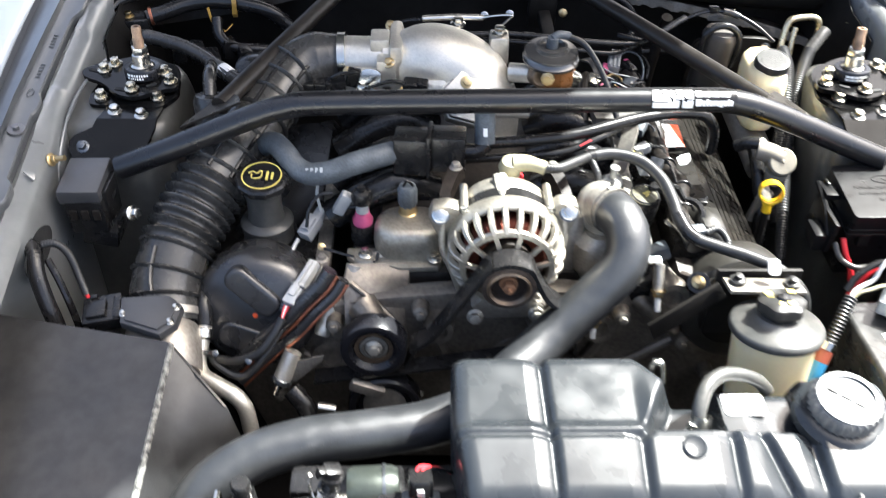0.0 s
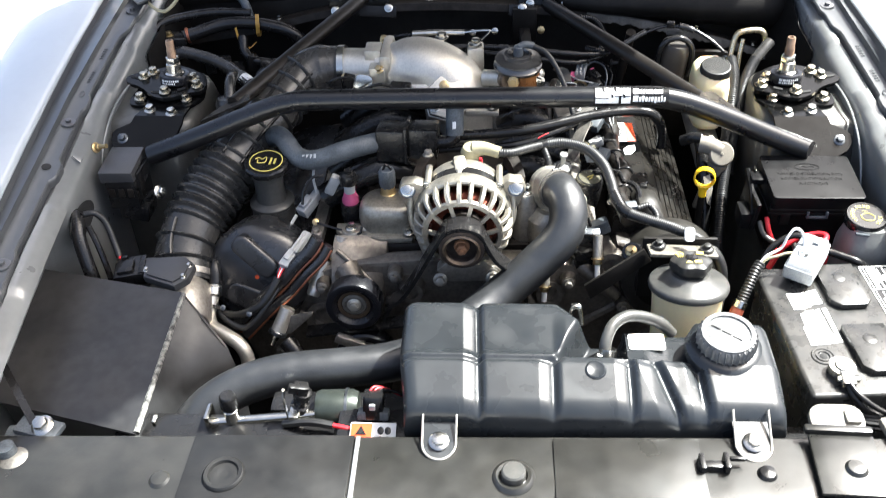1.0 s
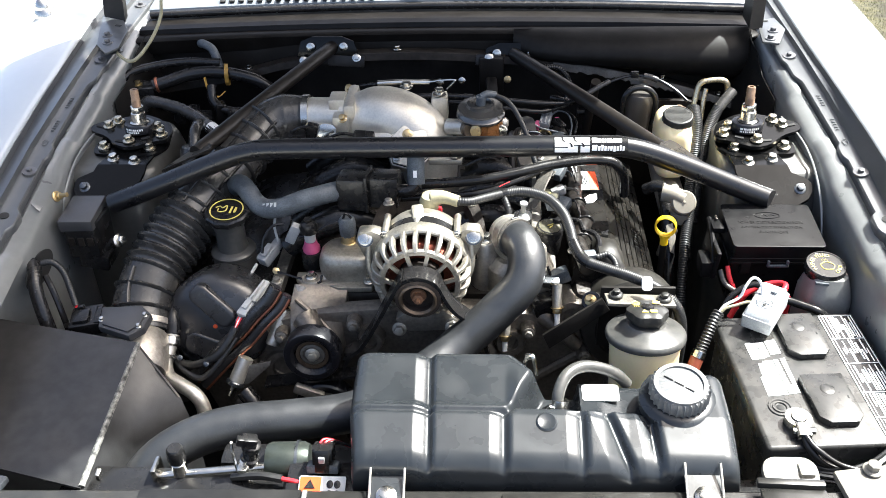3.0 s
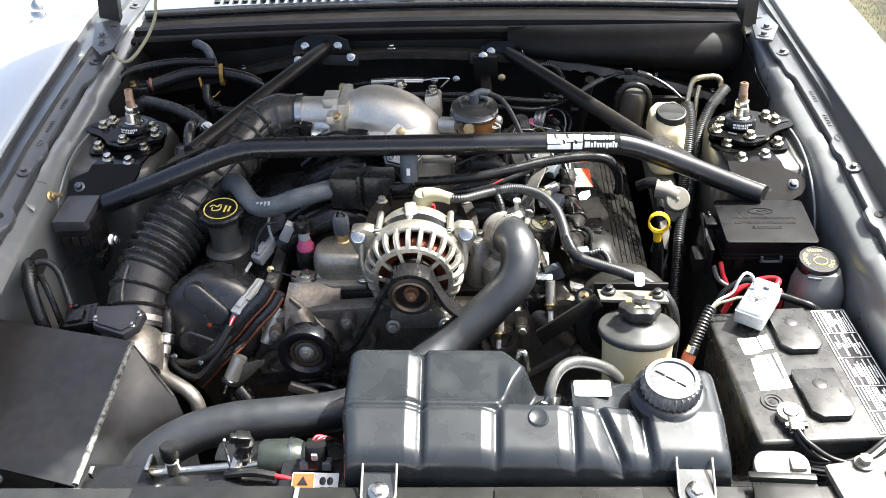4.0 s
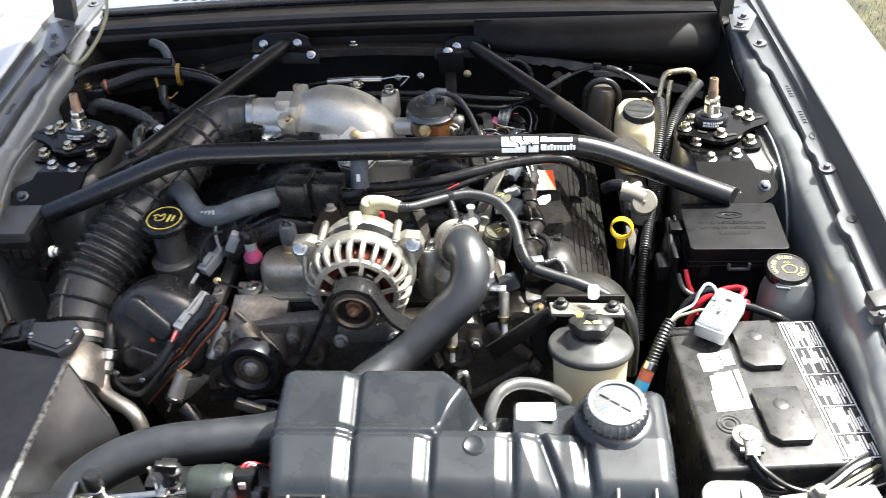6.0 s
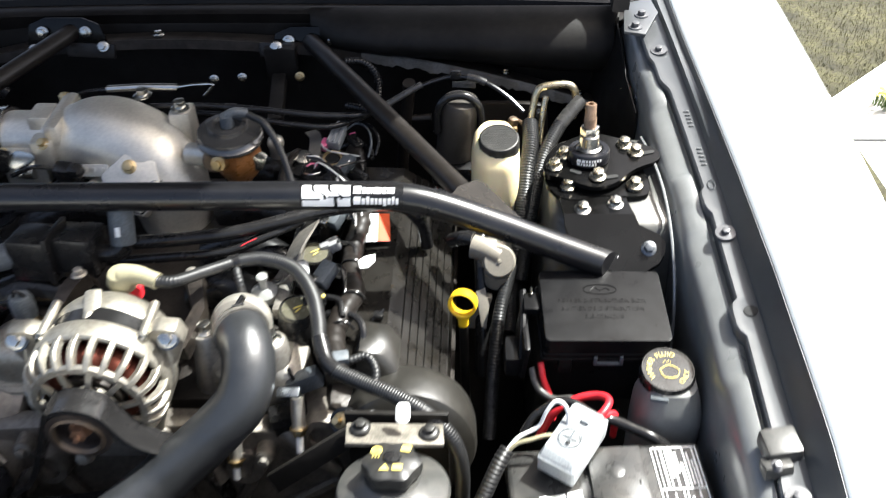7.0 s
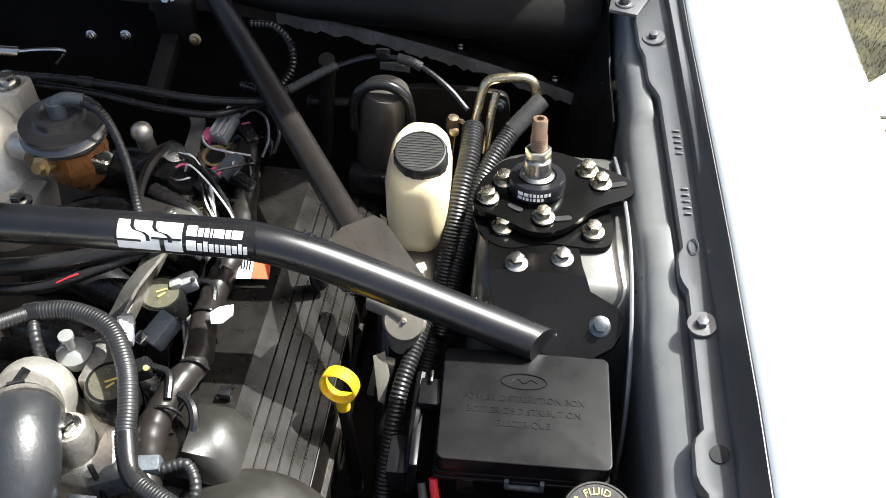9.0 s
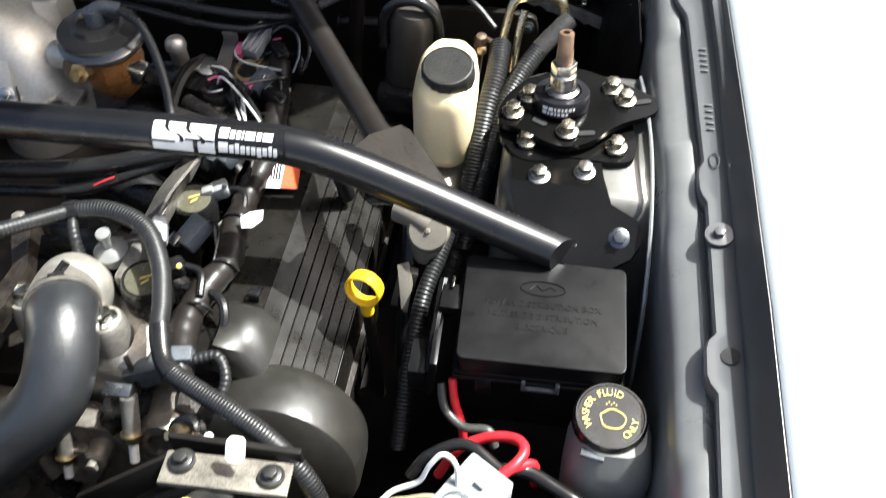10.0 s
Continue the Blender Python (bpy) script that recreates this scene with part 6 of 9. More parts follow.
part("core", lathe([(0.0005, 0.05), (0.033, 0.05), (0.033, 0.10), (0.0005, 0.10)], mf_, 24), BLOCK, al)
part("band", lathe([(0.066, 0.053), (0.0755, 0.053), (0.0768, 0.056), (0.0768, 0.072), (0.0758, 0.076), (0.0730, 0.078), (0.069, 0.077), (0.066, 0.053)], mf_, 64), ALTMET, al)
part("front_ring", lathe([(0.053, 0.103), (0.060, 0.102), (0.063, 0.105), (0.061, 0.109), (0.054, 0.110), (0.053, 0.103)], mf_, 48), ALTMET, al)
part("hub", lathe([(0.012, 0.100), (0.026, 0.102), (0.027, 0.116), (0.020, 0.122), (0.012, 0.122), (0.012, 0.100)], mf_, 36), ALTMET, al)
def flat_rib(prof, a, w, th, frame_):
    """A cast bar of rectangular section along a profile of radius and height, at the angle a."""
    ca, sa = math.cos(a), math.sin(a)
    tang = Vector((-sa, ca, 0))
    rings = []
    for i, (r, h) in enumerate(prof):
        r0, h0 = prof[max(0, i - 1)]
        r1, h1 = prof[min(len(prof) - 1, i + 1)]
        d = Vector((r1 - r0, h1 - h0)).normalized()
        nr, nh = d.y, -d.x
        p = Vector((r * ca, r * sa, h))
        n = Vector((nr * ca, nr * sa, nh))
        rings.append([frame_ @ (p + tang * x * w + n * y * th) for x, y in ((-0.5, -0.5), (0.5, -0.5), (0.42, 0.35), (0.25, 0.5), (-0.25, 0.5), (-0.42, 0.35))])
    return loft(rings)


SHOULDER = [(0.0725, 0.074), (0.0732, 0.084), (0.0715, 0.093), (0.0680, 0.0985), (0.0630, 0.1035), (0.0570, 0.1065)]
for i in range(24):
    part("outer_rib", flat_rib(SHOULDER, radians(i * 360 / 24 + 4), 0.0080, 0.0080, mf_), ALTMET, al)
for i in range(11):
    part("spoke", flat_rib([(0.024, 0.112), (0.040, 0.1115), (0.056, 0.1075)], radians(i * 360 / 11 + 10), 0.0062, 0.006, mf_), ALTMET, al)
for i in range(4):
    a = radians(45 + 90 * i)
    p = m @ Vector((0.0775 * math.cos(a), 0.0775 * math.sin(a), 0.03))
    part("through_bolt", tube([p, p + ax * 0.05], 0.0055, 10), ALTMET, al)
    part("bolt_head", bolt(p + ax * 0.05, 0.005, ax), STEEL, al)
for ex, ez, sgn in ((-0.096, 0.797, -1), (0.070, 0.802, 1)):
    out = [(AC.x + sgn * 0.045, 0.80), (ex - sgn * 0.012, ez + 0.014), (ex + sgn * 0.010, ez + 0.012), (ex + sgn * 0.016, ez - 0.006), (ex + sgn * 0.004, ez - 0.034), (AC.x + sgn * 0.070, 0.735), (AC.x + sgn * 0.05, 0.75)]
    out = out if sgn > 0 else out[::-1]
    part("ear", prism([(x, z) for x, z in out], 0.022, Matrix.Translation((0, 0.900, 0)) @ Matrix.Rotation(math.pi / 2, 4, "X"), 0.004), ALTMET, al)
    part("washer", lathe([(0.0005, 0), (0.0125, 0), (0.0125, 0.003), (0.0005, 0.0035)], aim((ex, 0.880, ez - 0.001), (0, -0.75, 0.65)), 20), GUNMETAL, al)
    part("ear_bolt", bolt((ex, 0.877, ez + 0.002), 0.0074, (0, -0.75, 0.65), 0.008), STEEL, al)
    part("strut_rib", tube([(ex - sgn * 0.004, 0.884, ez - 0.01), (ex - sgn * 0.004, 0.872, ez - 0.05), (ex - sgn * 0.018, 0.862, ez - 0.085), (ex - sgn * 0.03, 0.855, ez - 0.12)], 0.0055, 10), ALTMET, al)
part("lower_foot", prism([(-0.055, 0.665), (-0.03, 0.69), (0.02, 0.69), (0.045, 0.668), (0.03, 0.645), (-0.035, 0.642)], 0.03, Matrix.Translation((0, 0.872, 0)) @ Matrix.Rotation(math.pi / 2, 4, "X"), 0.005), ALUDULL, al)
for x, z in ((-0.048, 0.652), (0.036, 0.656)):
    part("foot_bolt", bolt((x, 0.838, z), 0.008, (0, -1, 0.3)), ALUDULL, al)
part("top_lug", join(box((-0.016, 0.910, 0.821), (0.020, 0.034, 0.016), 0.006, (20, 0, 10)), tube([(-0.016, 0.896, 0.822), (-0.018, 0.874, 0.812)], 0.0062, 12), tube([(-0.018, 0.880, 0.815), (-0.019, 0.866, 0.806)], 0.0042, 10)), ALTMET, al)
pm = mf_ @ Matrix.Translation((0, 0, 0.118))
pw = pm @ Matrix.Diagonal((0.77, 0.77, 1, 1))
pu = part("pulley", lathe([(0.0005, 0), (0.040, 0), (0.0445, 0.002), (0.0445, 0.005)] + [(0.041 + (0.0022 if k % 2 else 0), 0.006 + 0.0018 * k) for k in range(10)] + [(0.0445, 0.026), (0.0445, 0.029), (0.038, 0.030), (0.034, 0.027), (0.031, 0.016), (0.016, 0.014), (0.0005, 0.014)], pw, 40), PULLEY, al, "rusty grooved pulley")
part("face_ring", lathe([(0.030, 0.0285), (0.0375, 0.0305), (0.0335, 0.0325), (0.030, 0.0285)], pw, 40), TANMET, pu, "tan worn pulley face")
part("nut", join(lathe([(0.0005, 0.018), (0.0125, 0.018), (0.0115, 0.021), (0.0005, 0.021)], pm, 24), prism([(0.009 * math.cos(math.pi * i / 3), 0.009 * math.sin(math.pi * i / 3)) for i in range(6)], 0.010, pm @ Matrix.Translation((0, 0, 0.02)), 0.001), lathe([(0.0005, 0.028), (0.004, 0.028), (0.003, 0.036), (0.0005, 0.036)], pm, 12)), RUSTY, pu, "rusty shaft nut")
LIFT = Vector((0.003, -0.042, 0.040))
al.location += LIFT
PC = LIFT + pm @ Vector((0, 0, 0.014))
IC = Vector((-0.183, 0.770, 0.662))
be = thing("drive_belt", "black ribbed serpentine belt round the pulleys", "belt", (-0.05, 0.79, 0.45))
arc = [PC + Vector((0.0375 * math.cos(radians(a)), 0, 0.0375 * math.sin(radians(a)))) for a in range(140, 30, -11)]
part("belt", ribbon([IC + Vector((0.050, 0.012, -0.012)), IC + Vector((0.085, 0.012, 0.022)), *arc, PC + Vector((0.050, 0.006, -0.026)), PC + Vector((0.085, 0.030, -0.085)), (0.10, 0.81, 0.62), (0.12, 0.81, 0.50)], 0.031, 0.0060), RUBBER, be)
part("belt", ribbon([IC + Vector((0.060, 0.012, -0.005)), IC + Vector((0.045, 0.012, -0.04)), IC + Vector((0.03, 0.012, -0.10)), (-0.14, 0.784, 0.45)], 0.025, 0.0045), RUBBER, be)
part("belt", ribbon([(-0.27, 0.775, 0.592), (-0.20, 0.775, 0.604), (-0.10, 0.775, 0.620), (0.0, 0.775, 0.640), (0.06, 0.775, 0.655)], 0.025, 0.0045), RUBBER, be)
idl = thing("idler_pulley", "black idler pulley with steel hub and bolt", "pulley", (-0.181, 0.77, 0.61))
im = aim(IC, (0, -1, 0.10))
part("tyre", lathe([(0.020, -0.016), (0.043, -0.018), (0.0455, -0.015), (0.0455, 0.010), (0.0440, 0.013), (0.0400, 0.0145), (0.0340, 0.0135), (0.0300, 0.009), (0.0270, 0.004), (0.020, 0.003), (0.020, -0.016)], im, 48), GLOSSBLACK, idl)
part("face_ring", lathe([(0.0205, 0.004), (0.0260, 0.005), (0.0265, 0.0065), (0.0210, 0.0060), (0.0205, 0.004)], im, 40), TANMET, idl, "tan worn ring")
part("hub", lathe([(0.0005, -0.01), (0.021, -0.01), (0.0195, 0.005), (0.0150, 0.006), (0.0145, 0.004), (0.0005, 0.004)], im, 32), DARKCAST, idl)
part("bolt", bolt(im @ Vector((0, 0, 0.004)), 0.0080, (0, -1, 0.1), 0.008), ALU, idl)
cr = thing("crank_pulley", "grey lower pulley partly hidden by the hose", "pulley", (-0.17, 0.76, 0.52))
cm = aim((-0.172, 0.768, 0.548), (0, -1, 0.1))
part("rim", lathe([(0.030, -0.012), (0.050, -0.014), (0.052, -0.01), (0.052, 0.012), (0.049, 0.015), (0.042, 0.014), (0.038, 0.006), (0.030, 0.006), (0.030, -0.012)], cm, 40), GLOSSBLACK, cr)
part("hub", lathe([(0.0005, -0.008), (0.031, -0.008), (0.031, 0.008), (0.015, 0.012), (0.0005, 0.012)], cm, 32), ALUDULL, cr)
part("bracket", box((-0.195, 0.755, 0.590), (0.05, 0.012, 0.018), 0.004, (0, 25, 0)), ALUDULL, cr)


# ---- water outlet and crossover ----
wx = thing("water_crossover", "dull cast aluminium coolant housing with sensors", "coolant housing", (-0.15, 0.9, 0.68))
hs = [[(-0.135 + x * k, 0.915 + y * k, z) for x, y in rounded(0.106, 0.078, 0.034, 8)] for z, k in ((0.690, 0.86), (0.712, 0.94), (0.735, 0.98), (0.750, 0.96), (0.759, 0.90), (0.7645, 0.80), (0.767, 0.62))]
part("body", loft(hs), ALTMET, wx, angle=70)
part("lug", join(lathe([(0.0005, -0.03), (0.019, -0.03), (0.0175, 0.0), (0.015, 0.003), (0.0005, 0.0035)], aim((-0.198, 0.886, 0.722)), 28), tube([(-0.198, 0.888, 0.712), (-0.172, 0.895, 0.716), (-0.150, 0.905, 0.720)], 0.012, 16)), ALTMET, wx, "rounded bolt lug")
part("flange", prism([(-0.225, 0.888), (-0.215, 0.878), (-0.18, 0.872), (-0.15, 0.862), (-0.095, 0.864), (-0.085, 0.885), (-0.09, 0.905), (-0.225, 0.905)], 0.010, aim((0, 0, 0.712)), 0.002), ALTMET, wx)
for x, y in ((-0.198, 0.886), (-0.10, 0.876)):
    part("bolt", bolt((x, y, 0.7255), 0.0070), STEEL, wx)
part("neck_pipe", tube([(-0.165, 0.90, 0.70), (-0.175, 0.87, 0.68), (-0.17, 0.84, 0.65)], 0.024, 20), DARKCAST, wx)
ts = thing("temperature_sensor", "brass sensor with grey ribbed plug", "sensor", (-0.138, 0.93, 0.76))
part("brass", lathe([(0.0005, 0), (0.016, 0), (0.016, 0.006), (0.012, 0.008), (0.012, 0.022), (0.0005, 0.022)], aim((-0.138, 0.932, 0.760)), 24), GOLD, ts)
part("plug", lathe([(0.0005, 0.020), (0.012, 0.020), (0.0135, 0.024), (0.0135, 0.048), (0.011, 0.053), (0.0005, 0.054)], aim((-0.138, 0.932, 0.760)), 32, lambda a, h: 1 + 0.05 * math.cos(10 * a)), OLDRUBBER, ts)
part("wire_loop", tube([(-0.144, 0.93, 0.812), (-0.138, 0.928, 0.824), (-0.130, 0.93, 0.814)], 0.002, 6), PLASTIC, ts)
part("wire", tube([(-0.142, 0.935, 0.805), (-0.17, 0.93, 0.80), (-0.20, 0.925, 0.783), (-0.235, 0.93, 0.775)], 0.0022, 6), PLASTIC, ts)
pk = thing("coolant_sensor", "pink collared sensor with black plug", "sensor", (-0.203, 0.93, 0.74))
m = aim((-0.203, 0.932, 0.745), (0.02, -0.08, 1))
part("base", lathe([(0.0005, -0.03), (0.018, -0.03), (0.018, 0.004), (0.0005, 0.004)], m, 24), PLASTIC, pk)
part("collar", lathe([(0.0005, 0.004), (0.0145, 0.004), (0.015, 0.009), (0.012, 0.015), (0.010, 0.024), (0.0005, 0.026)], m, 24), PINK, pk, "bright pink collar")
part("stem", lathe([(0.0005, 0.025), (0.0095, 0.025), (0.010, 0.046), (0.0005, 0.046)], m, 16), GREYPL, pk)
part("plug", lathe([(0.0005, 0.045), (0.015, 0.045), (0.0155, 0.055), (0.012, 0.062), (0.006, 0.064), (0.006, 0.070), (0.0005, 0.070)], m, 20), PLASTIC, pk)
part("connector", box((-0.230, 0.932, 0.782), (0.017, 0.015, 0.036), 0.003, (0, 28, 0)), PLUGGREY, pk)
part("wire", tube([(-0.243, 0.93, 0.802), (-0.262, 0.925, 0.80), (-0.276, 0.915, 0.782), (-0.28, 0.905, 0.76)], 0.0026, 6), PLASTIC, pk)
wo = thing("thermostat_neck", "cast aluminium water outlet elbow", "water outlet", (0.15, 0.90, 0.70))
part("elbow", tube([(0.160, 0.905, 0.67), (0.156, 0.912, 0.73), (0.152, 0.915, 0.77), (0.149, 0.909, 0.797), (0.150, 0.899, 0.803)], 0.029, 24), ALU, wo)
part("ball", lathe([(0.0005, -0.036), (0.018, -0.031), (0.031, -0.018), (0.036, 0.0), (0.031, 0.018), (0.018, 0.031), (0.0005, 0.036)], aim((0.147, 0.915, 0.793), (0.1, -0.6, 0.6)), 32), ALU, wo)
part("housing", loft([[(0.165 + x * k, 0.905 + y * k, z) for x, y in rounded(0.115, 0.085, 0.03, 6)] for z, k in ((0.67, 0.8), (0.72, 1.0), (0.752, 0.95), (0.765, 0.7))]), ALUDULL, wo)
for x, y in ((0.186, 0.890), (0.106, 0.905)):
    part("bolt_boss", lathe([(0.0005, -0.05), (0.026, -0.05), (0.021, -0.01), (0.0175, 0.036), (0.015, 0.040), (0.0005, 0.040)], aim((x, y, 0.752)), 20), ALUDULL, wo)
    part("bolt", bolt((x, y, 0.792), 0.0085), STEEL, wo)
wo.location += Vector((-0.016, -0.010, 0.004))
part("wire", tube([(0.205, 0.872, 0.765), (0.213, 0.862, 0.74), (0.214, 0.85, 0.71)], 0.0025, 6), PLASTIC, wo)


# ---- intake ----
it = thing("intake_manifold", "black plastic intake manifold under the plenum", "intake manifold", (0, 1.1, 0.70))
part("body", box((-0.03, 1.09, 0.735), (0.30, 0.33, 0.05), 0.02), BLOCK, it)
for s, xs in ((1, 0.15), (-1, -0.20)):
    for i in range(4):
        y = 0.97 + i * 0.083
        part("runner", tube([(xs - s * 0.10, y + 0.02, 0.76), (xs - s * 0.05, y + 0.012, 0.782), (xs, y, 0.768), (xs + s * 0.05, y - 0.005, 0.735)], 0.023, 16), PLASTIC, it)
for s_, x0 in ((-1, -0.086), (1, 0.082)):
    arm = [(x0 - s_ * 0.016, 0.862, 0.800, 0.012), (x0 - s_ * 0.008, 0.885, 0.806, 0.010), (x0, 0.912, 0.815, 0.009), (x0 - s_ * 0.008, 0.938, 0.824, 0.011), (x0 - s_ * 0.016, 0.958, 0.826, 0.013), (x0 - s_ * 0.016, 0.975, 0.80, 0.012)]
    part("alt_bracket", bevel(loft([[(x - w, y, z - 0.018), (x + w, y, z - 0.018), (x + w * 0.8, y, z), (x - w * 0.8, y, z)] for x, y, z, w in arm]), 0.003, 2), WORNARM, it, "worn black bracket arm")
    part("bolt", bolt((x0 - s_ * 0.016, 0.956, 0.8255), 0.0065, (0, 0.1, 1)), ALUDULL, it)
th = thing("throttle_body", "cast aluminium throttle body with linkage", "throttle body", (-0.18, 1.2, 0.80))
part("bore", lathe([(0.0005, 0), (0.037, 0), (0.038, 0.004), (0.038, 0.06), (0.043, 0.062), (0.043, 0.075), (0.0005, 0.075)], aim((-0.222, 1.206, 0.862), (1, -0.03, 0)), 36), ALU, th)
part("flange", box((-0.140, 1.203, 0.862), (0.022, 0.095, 0.098), 0.010), ALU, th)
part("step_block", join(box((-0.165, 1.200, 0.895), (0.030, 0.04, 0.03), 0.004), box((-0.19, 1.165, 0.845), (0.06, 0.025, 0.05), 0.006), box((-0.155, 1.16, 0.87), (0.03, 0.03, 0.045), 0.006)), ALU, th)
part("sensor", join(box((-0.245, 1.150, 0.845), (0.045, 0.025, 0.024), 0.004), box((-0.275, 1.145, 0.850), (0.02, 0.02, 0.018), 0.003)), PLASTIC, th)
part("spring", ribbed([(-0.20, 1.155, 0.842), (-0.175, 1.152, 0.842)], 0.011, 0.004, 0.2), STEEL, th)
part("screw", bolt((-0.192, 1.148, 0.846), 0.007, (0, -1, 0.3)), STEEL, th)
part("screw", bolt((-0.215, 1.16, 0.868), 0.005, (0, -1, 0.5)), GOLD, th)
part("cable", tube([(-0.100, 1.272, 0.900), (-0.05, 1.275, 0.901), (-0.002, 1.278, 0.899)], 0.0058, 12), STEEL, th, "silver throttle cable sleeve")
part("cable", tube([(-0.002, 1.278, 0.900), (0.022, 1.281, 0.902), (0.046, 1.285, 0.900), (0.040, 1.287, 0.890), (0.030, 1.288, 0.880)], 0.0022, 8), STEEL, th, "thin steel cable hook")
part("cable", tube([(-0.100, 1.272, 0.900), (-0.135, 1.270, 0.896), (-0.165, 1.262, 0.885)], 0.0030, 8), PLASTIC, th)
part("linkage", join(box((-0.232, 1.130, 0.862), (0.030, 0.020, 0.022), 0.004, (10, 0, 12)), box((-0.205, 1.135, 0.872), (0.020, 0.012, 0.030), 0.003, (0, 15, 0)), tube([(-0.245, 1.128, 0.868), (-0.225, 1.122, 0.884), (-0.200, 1.126, 0.886)], 0.003, 8)), PLASTIC, th)
part("lever", prism(soften([(-0.018, -0.008), (0.016, -0.012), (0.022, 0.010), (-0.008, 0.018)]), 0.003, aim((-0.182, 1.138, 0.868), (0.1, -1, 0.4)), 0.0006), STEEL, th)
part("connector", join(box((-0.115, 1.118, 0.866), (0.026, 0.020, 0.024), 0.004, (15, 0, -10)), box((-0.098, 1.112, 0.872), (0.016, 0.016, 0.016), 0.003, (15, 0, -10)), tube([(-0.125, 1.115, 0.874), (-0.145, 1.110, 0.880), (-0.165, 1.115, 0.872), (-0.19, 1.12, 0.858)], 0.003, 8)), PLASTIC, th)
for q in ((-0.150, 1.150, 0.888), (-0.150, 1.245, 0.902), (-0.128, 1.150, 0.838)):
    part("flange_bolt", bolt(q, 0.006, (-0.2, -0.5, 0.8)), GOLD, th)
th.location += Vector((-0.019, 0, -0.006))
pn = thing("plenum", "cast aluminium intake elbow with rough satin skin", "plenum", (-0.03, 1.17, 0.74))
part("elbow", tube([(-0.114, 1.203, 0.864), (-0.098, 1.203, 0.864), (-0.060, 1.200, 0.866), (-0.015, 1.188, 0.853), (0.014, 1.170, 0.825), (0.026, 1.155, 0.785), (0.027, 1.145, 0.73)], 0.062, 36, 0.006, lambda d, n: 0.80 + 0.20 * math.sin(min(1, d / 0.075) * 1.57) - 0.24 * max(0, (d - 0.122) / 0.1)), ALU, pn)
fl = [(0.045 * math.cos(radians(a)), 0.045 * math.sin(radians(a))) for a in range(30, 390, 60)]
fm_ = aim((-0.008, 1.128, 0.842), (0.12, -0.75, 0.66), 10)
part("plate", prism(fl, 0.034, fm_ @ Matrix.Translation((0, 0, -0.020)), 0.003), ALU, pn)
part("gasket", prism([(x * 0.93, y * 0.93) for x, y in fl], 0.003, fm_ @ Matrix.Translation((0, 0, 0.0135))), PLASTIC, pn, "black gasket line")
part("plate", prism([(x * 0.90, y * 0.90) for x, y in fl], 0.007, fm_ @ Matrix.Translation((0, 0, 0.0160)), 0.002), ALU, pn)
part("bolt", bolt(fm_ @ Vector((0.002, 0.022, 0.023)), 0.0065, (0.12, -0.75, 0.66)), GOLD, pn)
for x in (-0.026, 0.027):
    part("bolt", bolt(fm_ @ Vector((x, -0.012, 0.023)), 0.0060, (0.12, -0.75, 0.66)), STEEL, pn)
part("cast_pad", join(prism(rounded(0.052, 0.016, 0.005, 4), 0.006, aim((-0.066, 1.134, 0.862), (0, -0.85, 0.5)), 0.002), *[prism(rounded(0.006, 0.007, 0.001, 2), 0.002, aim((-0.082 + 0.011 * k, 1.129, 0.8655), (0, -0.85, 0.5)), 0.0005) for k in range(4)]), ALU, pn, "raised cast mark pad")
part("boss", join(box((0.044, 1.212, 0.885), (0.030, 0.034, 0.05), 0.006), tube([(0.06, 1.165, 0.868), (0.09, 1.155, 0.872), (0.118, 1.148, 0.876)], 0.015, 20)), ALU, pn)
part("foot", box((0.058, 1.125, 0.83), (0.060, 0.05, 0.012), 0.004), ALU, pn)
for p in ((0.044, 1.210, 0.911), (-0.020, 1.250, 0.906), (0.075, 1.112, 0.837)):
    part("bolt", bolt(p, 0.0085), STEEL, pn)
part("port", lathe([(0.0005, 0), (0.010, 0), (0.010, 0.03), (0.0005, 0.031)], aim((-0.062, 1.142, 0.838), (0, -1, 0.3)), 16), ALU, pn)
part("port_plug", join(box((-0.085, 1.125, 0.852), (0.018, 0.018, 0.03), 0.003), tube([(-0.085, 1.125, 0.866), (-0.10, 1.12, 0.860), (-0.12, 1.12, 0.845), (-0.14, 1.12, 0.84)], 0.0025, 6)), PLASTIC, pn)
pn.location += Vector((-0.042, 0, -0.010))
eg = thing("egr_valve", "black and steel diaphragm valve on amber base", "egr valve", (0.085, 1.16, 0.80))
m = aim((0.074, 1.166, 0.886), (0.02, -0.05, 1))
part("diaphragm", lathe([(0.0005, 0), (0.036, 0.0), (0.043, 0.004), (0.043, 0.008), (0.040, 0.010), (0.038, 0.016), (0.041, 0.0175), (0.0405, 0.0195), (0.030, 0.0215), (0.026, 0.023), (0.0245, 0.029), (0.019, 0.0305), (0.017, 0.026), (0.0005, 0.026)], m, 44), EGRBLACK, eg)
part("nipple", join(lathe([(0.0005, 0.024), (0.009, 0.024), (0.0085, 0.042), (0.0005, 0.043)], m, 16), tube([m @ Vector((0, 0, 0.040)), m @ Vector((0.010, 0.004, 0.044)), m @ Vector((0.026, 0.008, 0.040))], 0.0065, 10)), OLDRUBBER, eg)
part("base", lathe([(0.0005, -0.060), (0.013, -0.058), (0.020, -0.050), (0.030, -0.034), (0.033, -0.018), (0.031, -0.008), (0.030, 0.0), (0.0005, 0.001)], aim((0.083, 1.158, 0.886), (0.04, -0.05, 1)), 9), AMBER, eg, "amber stained cast base")
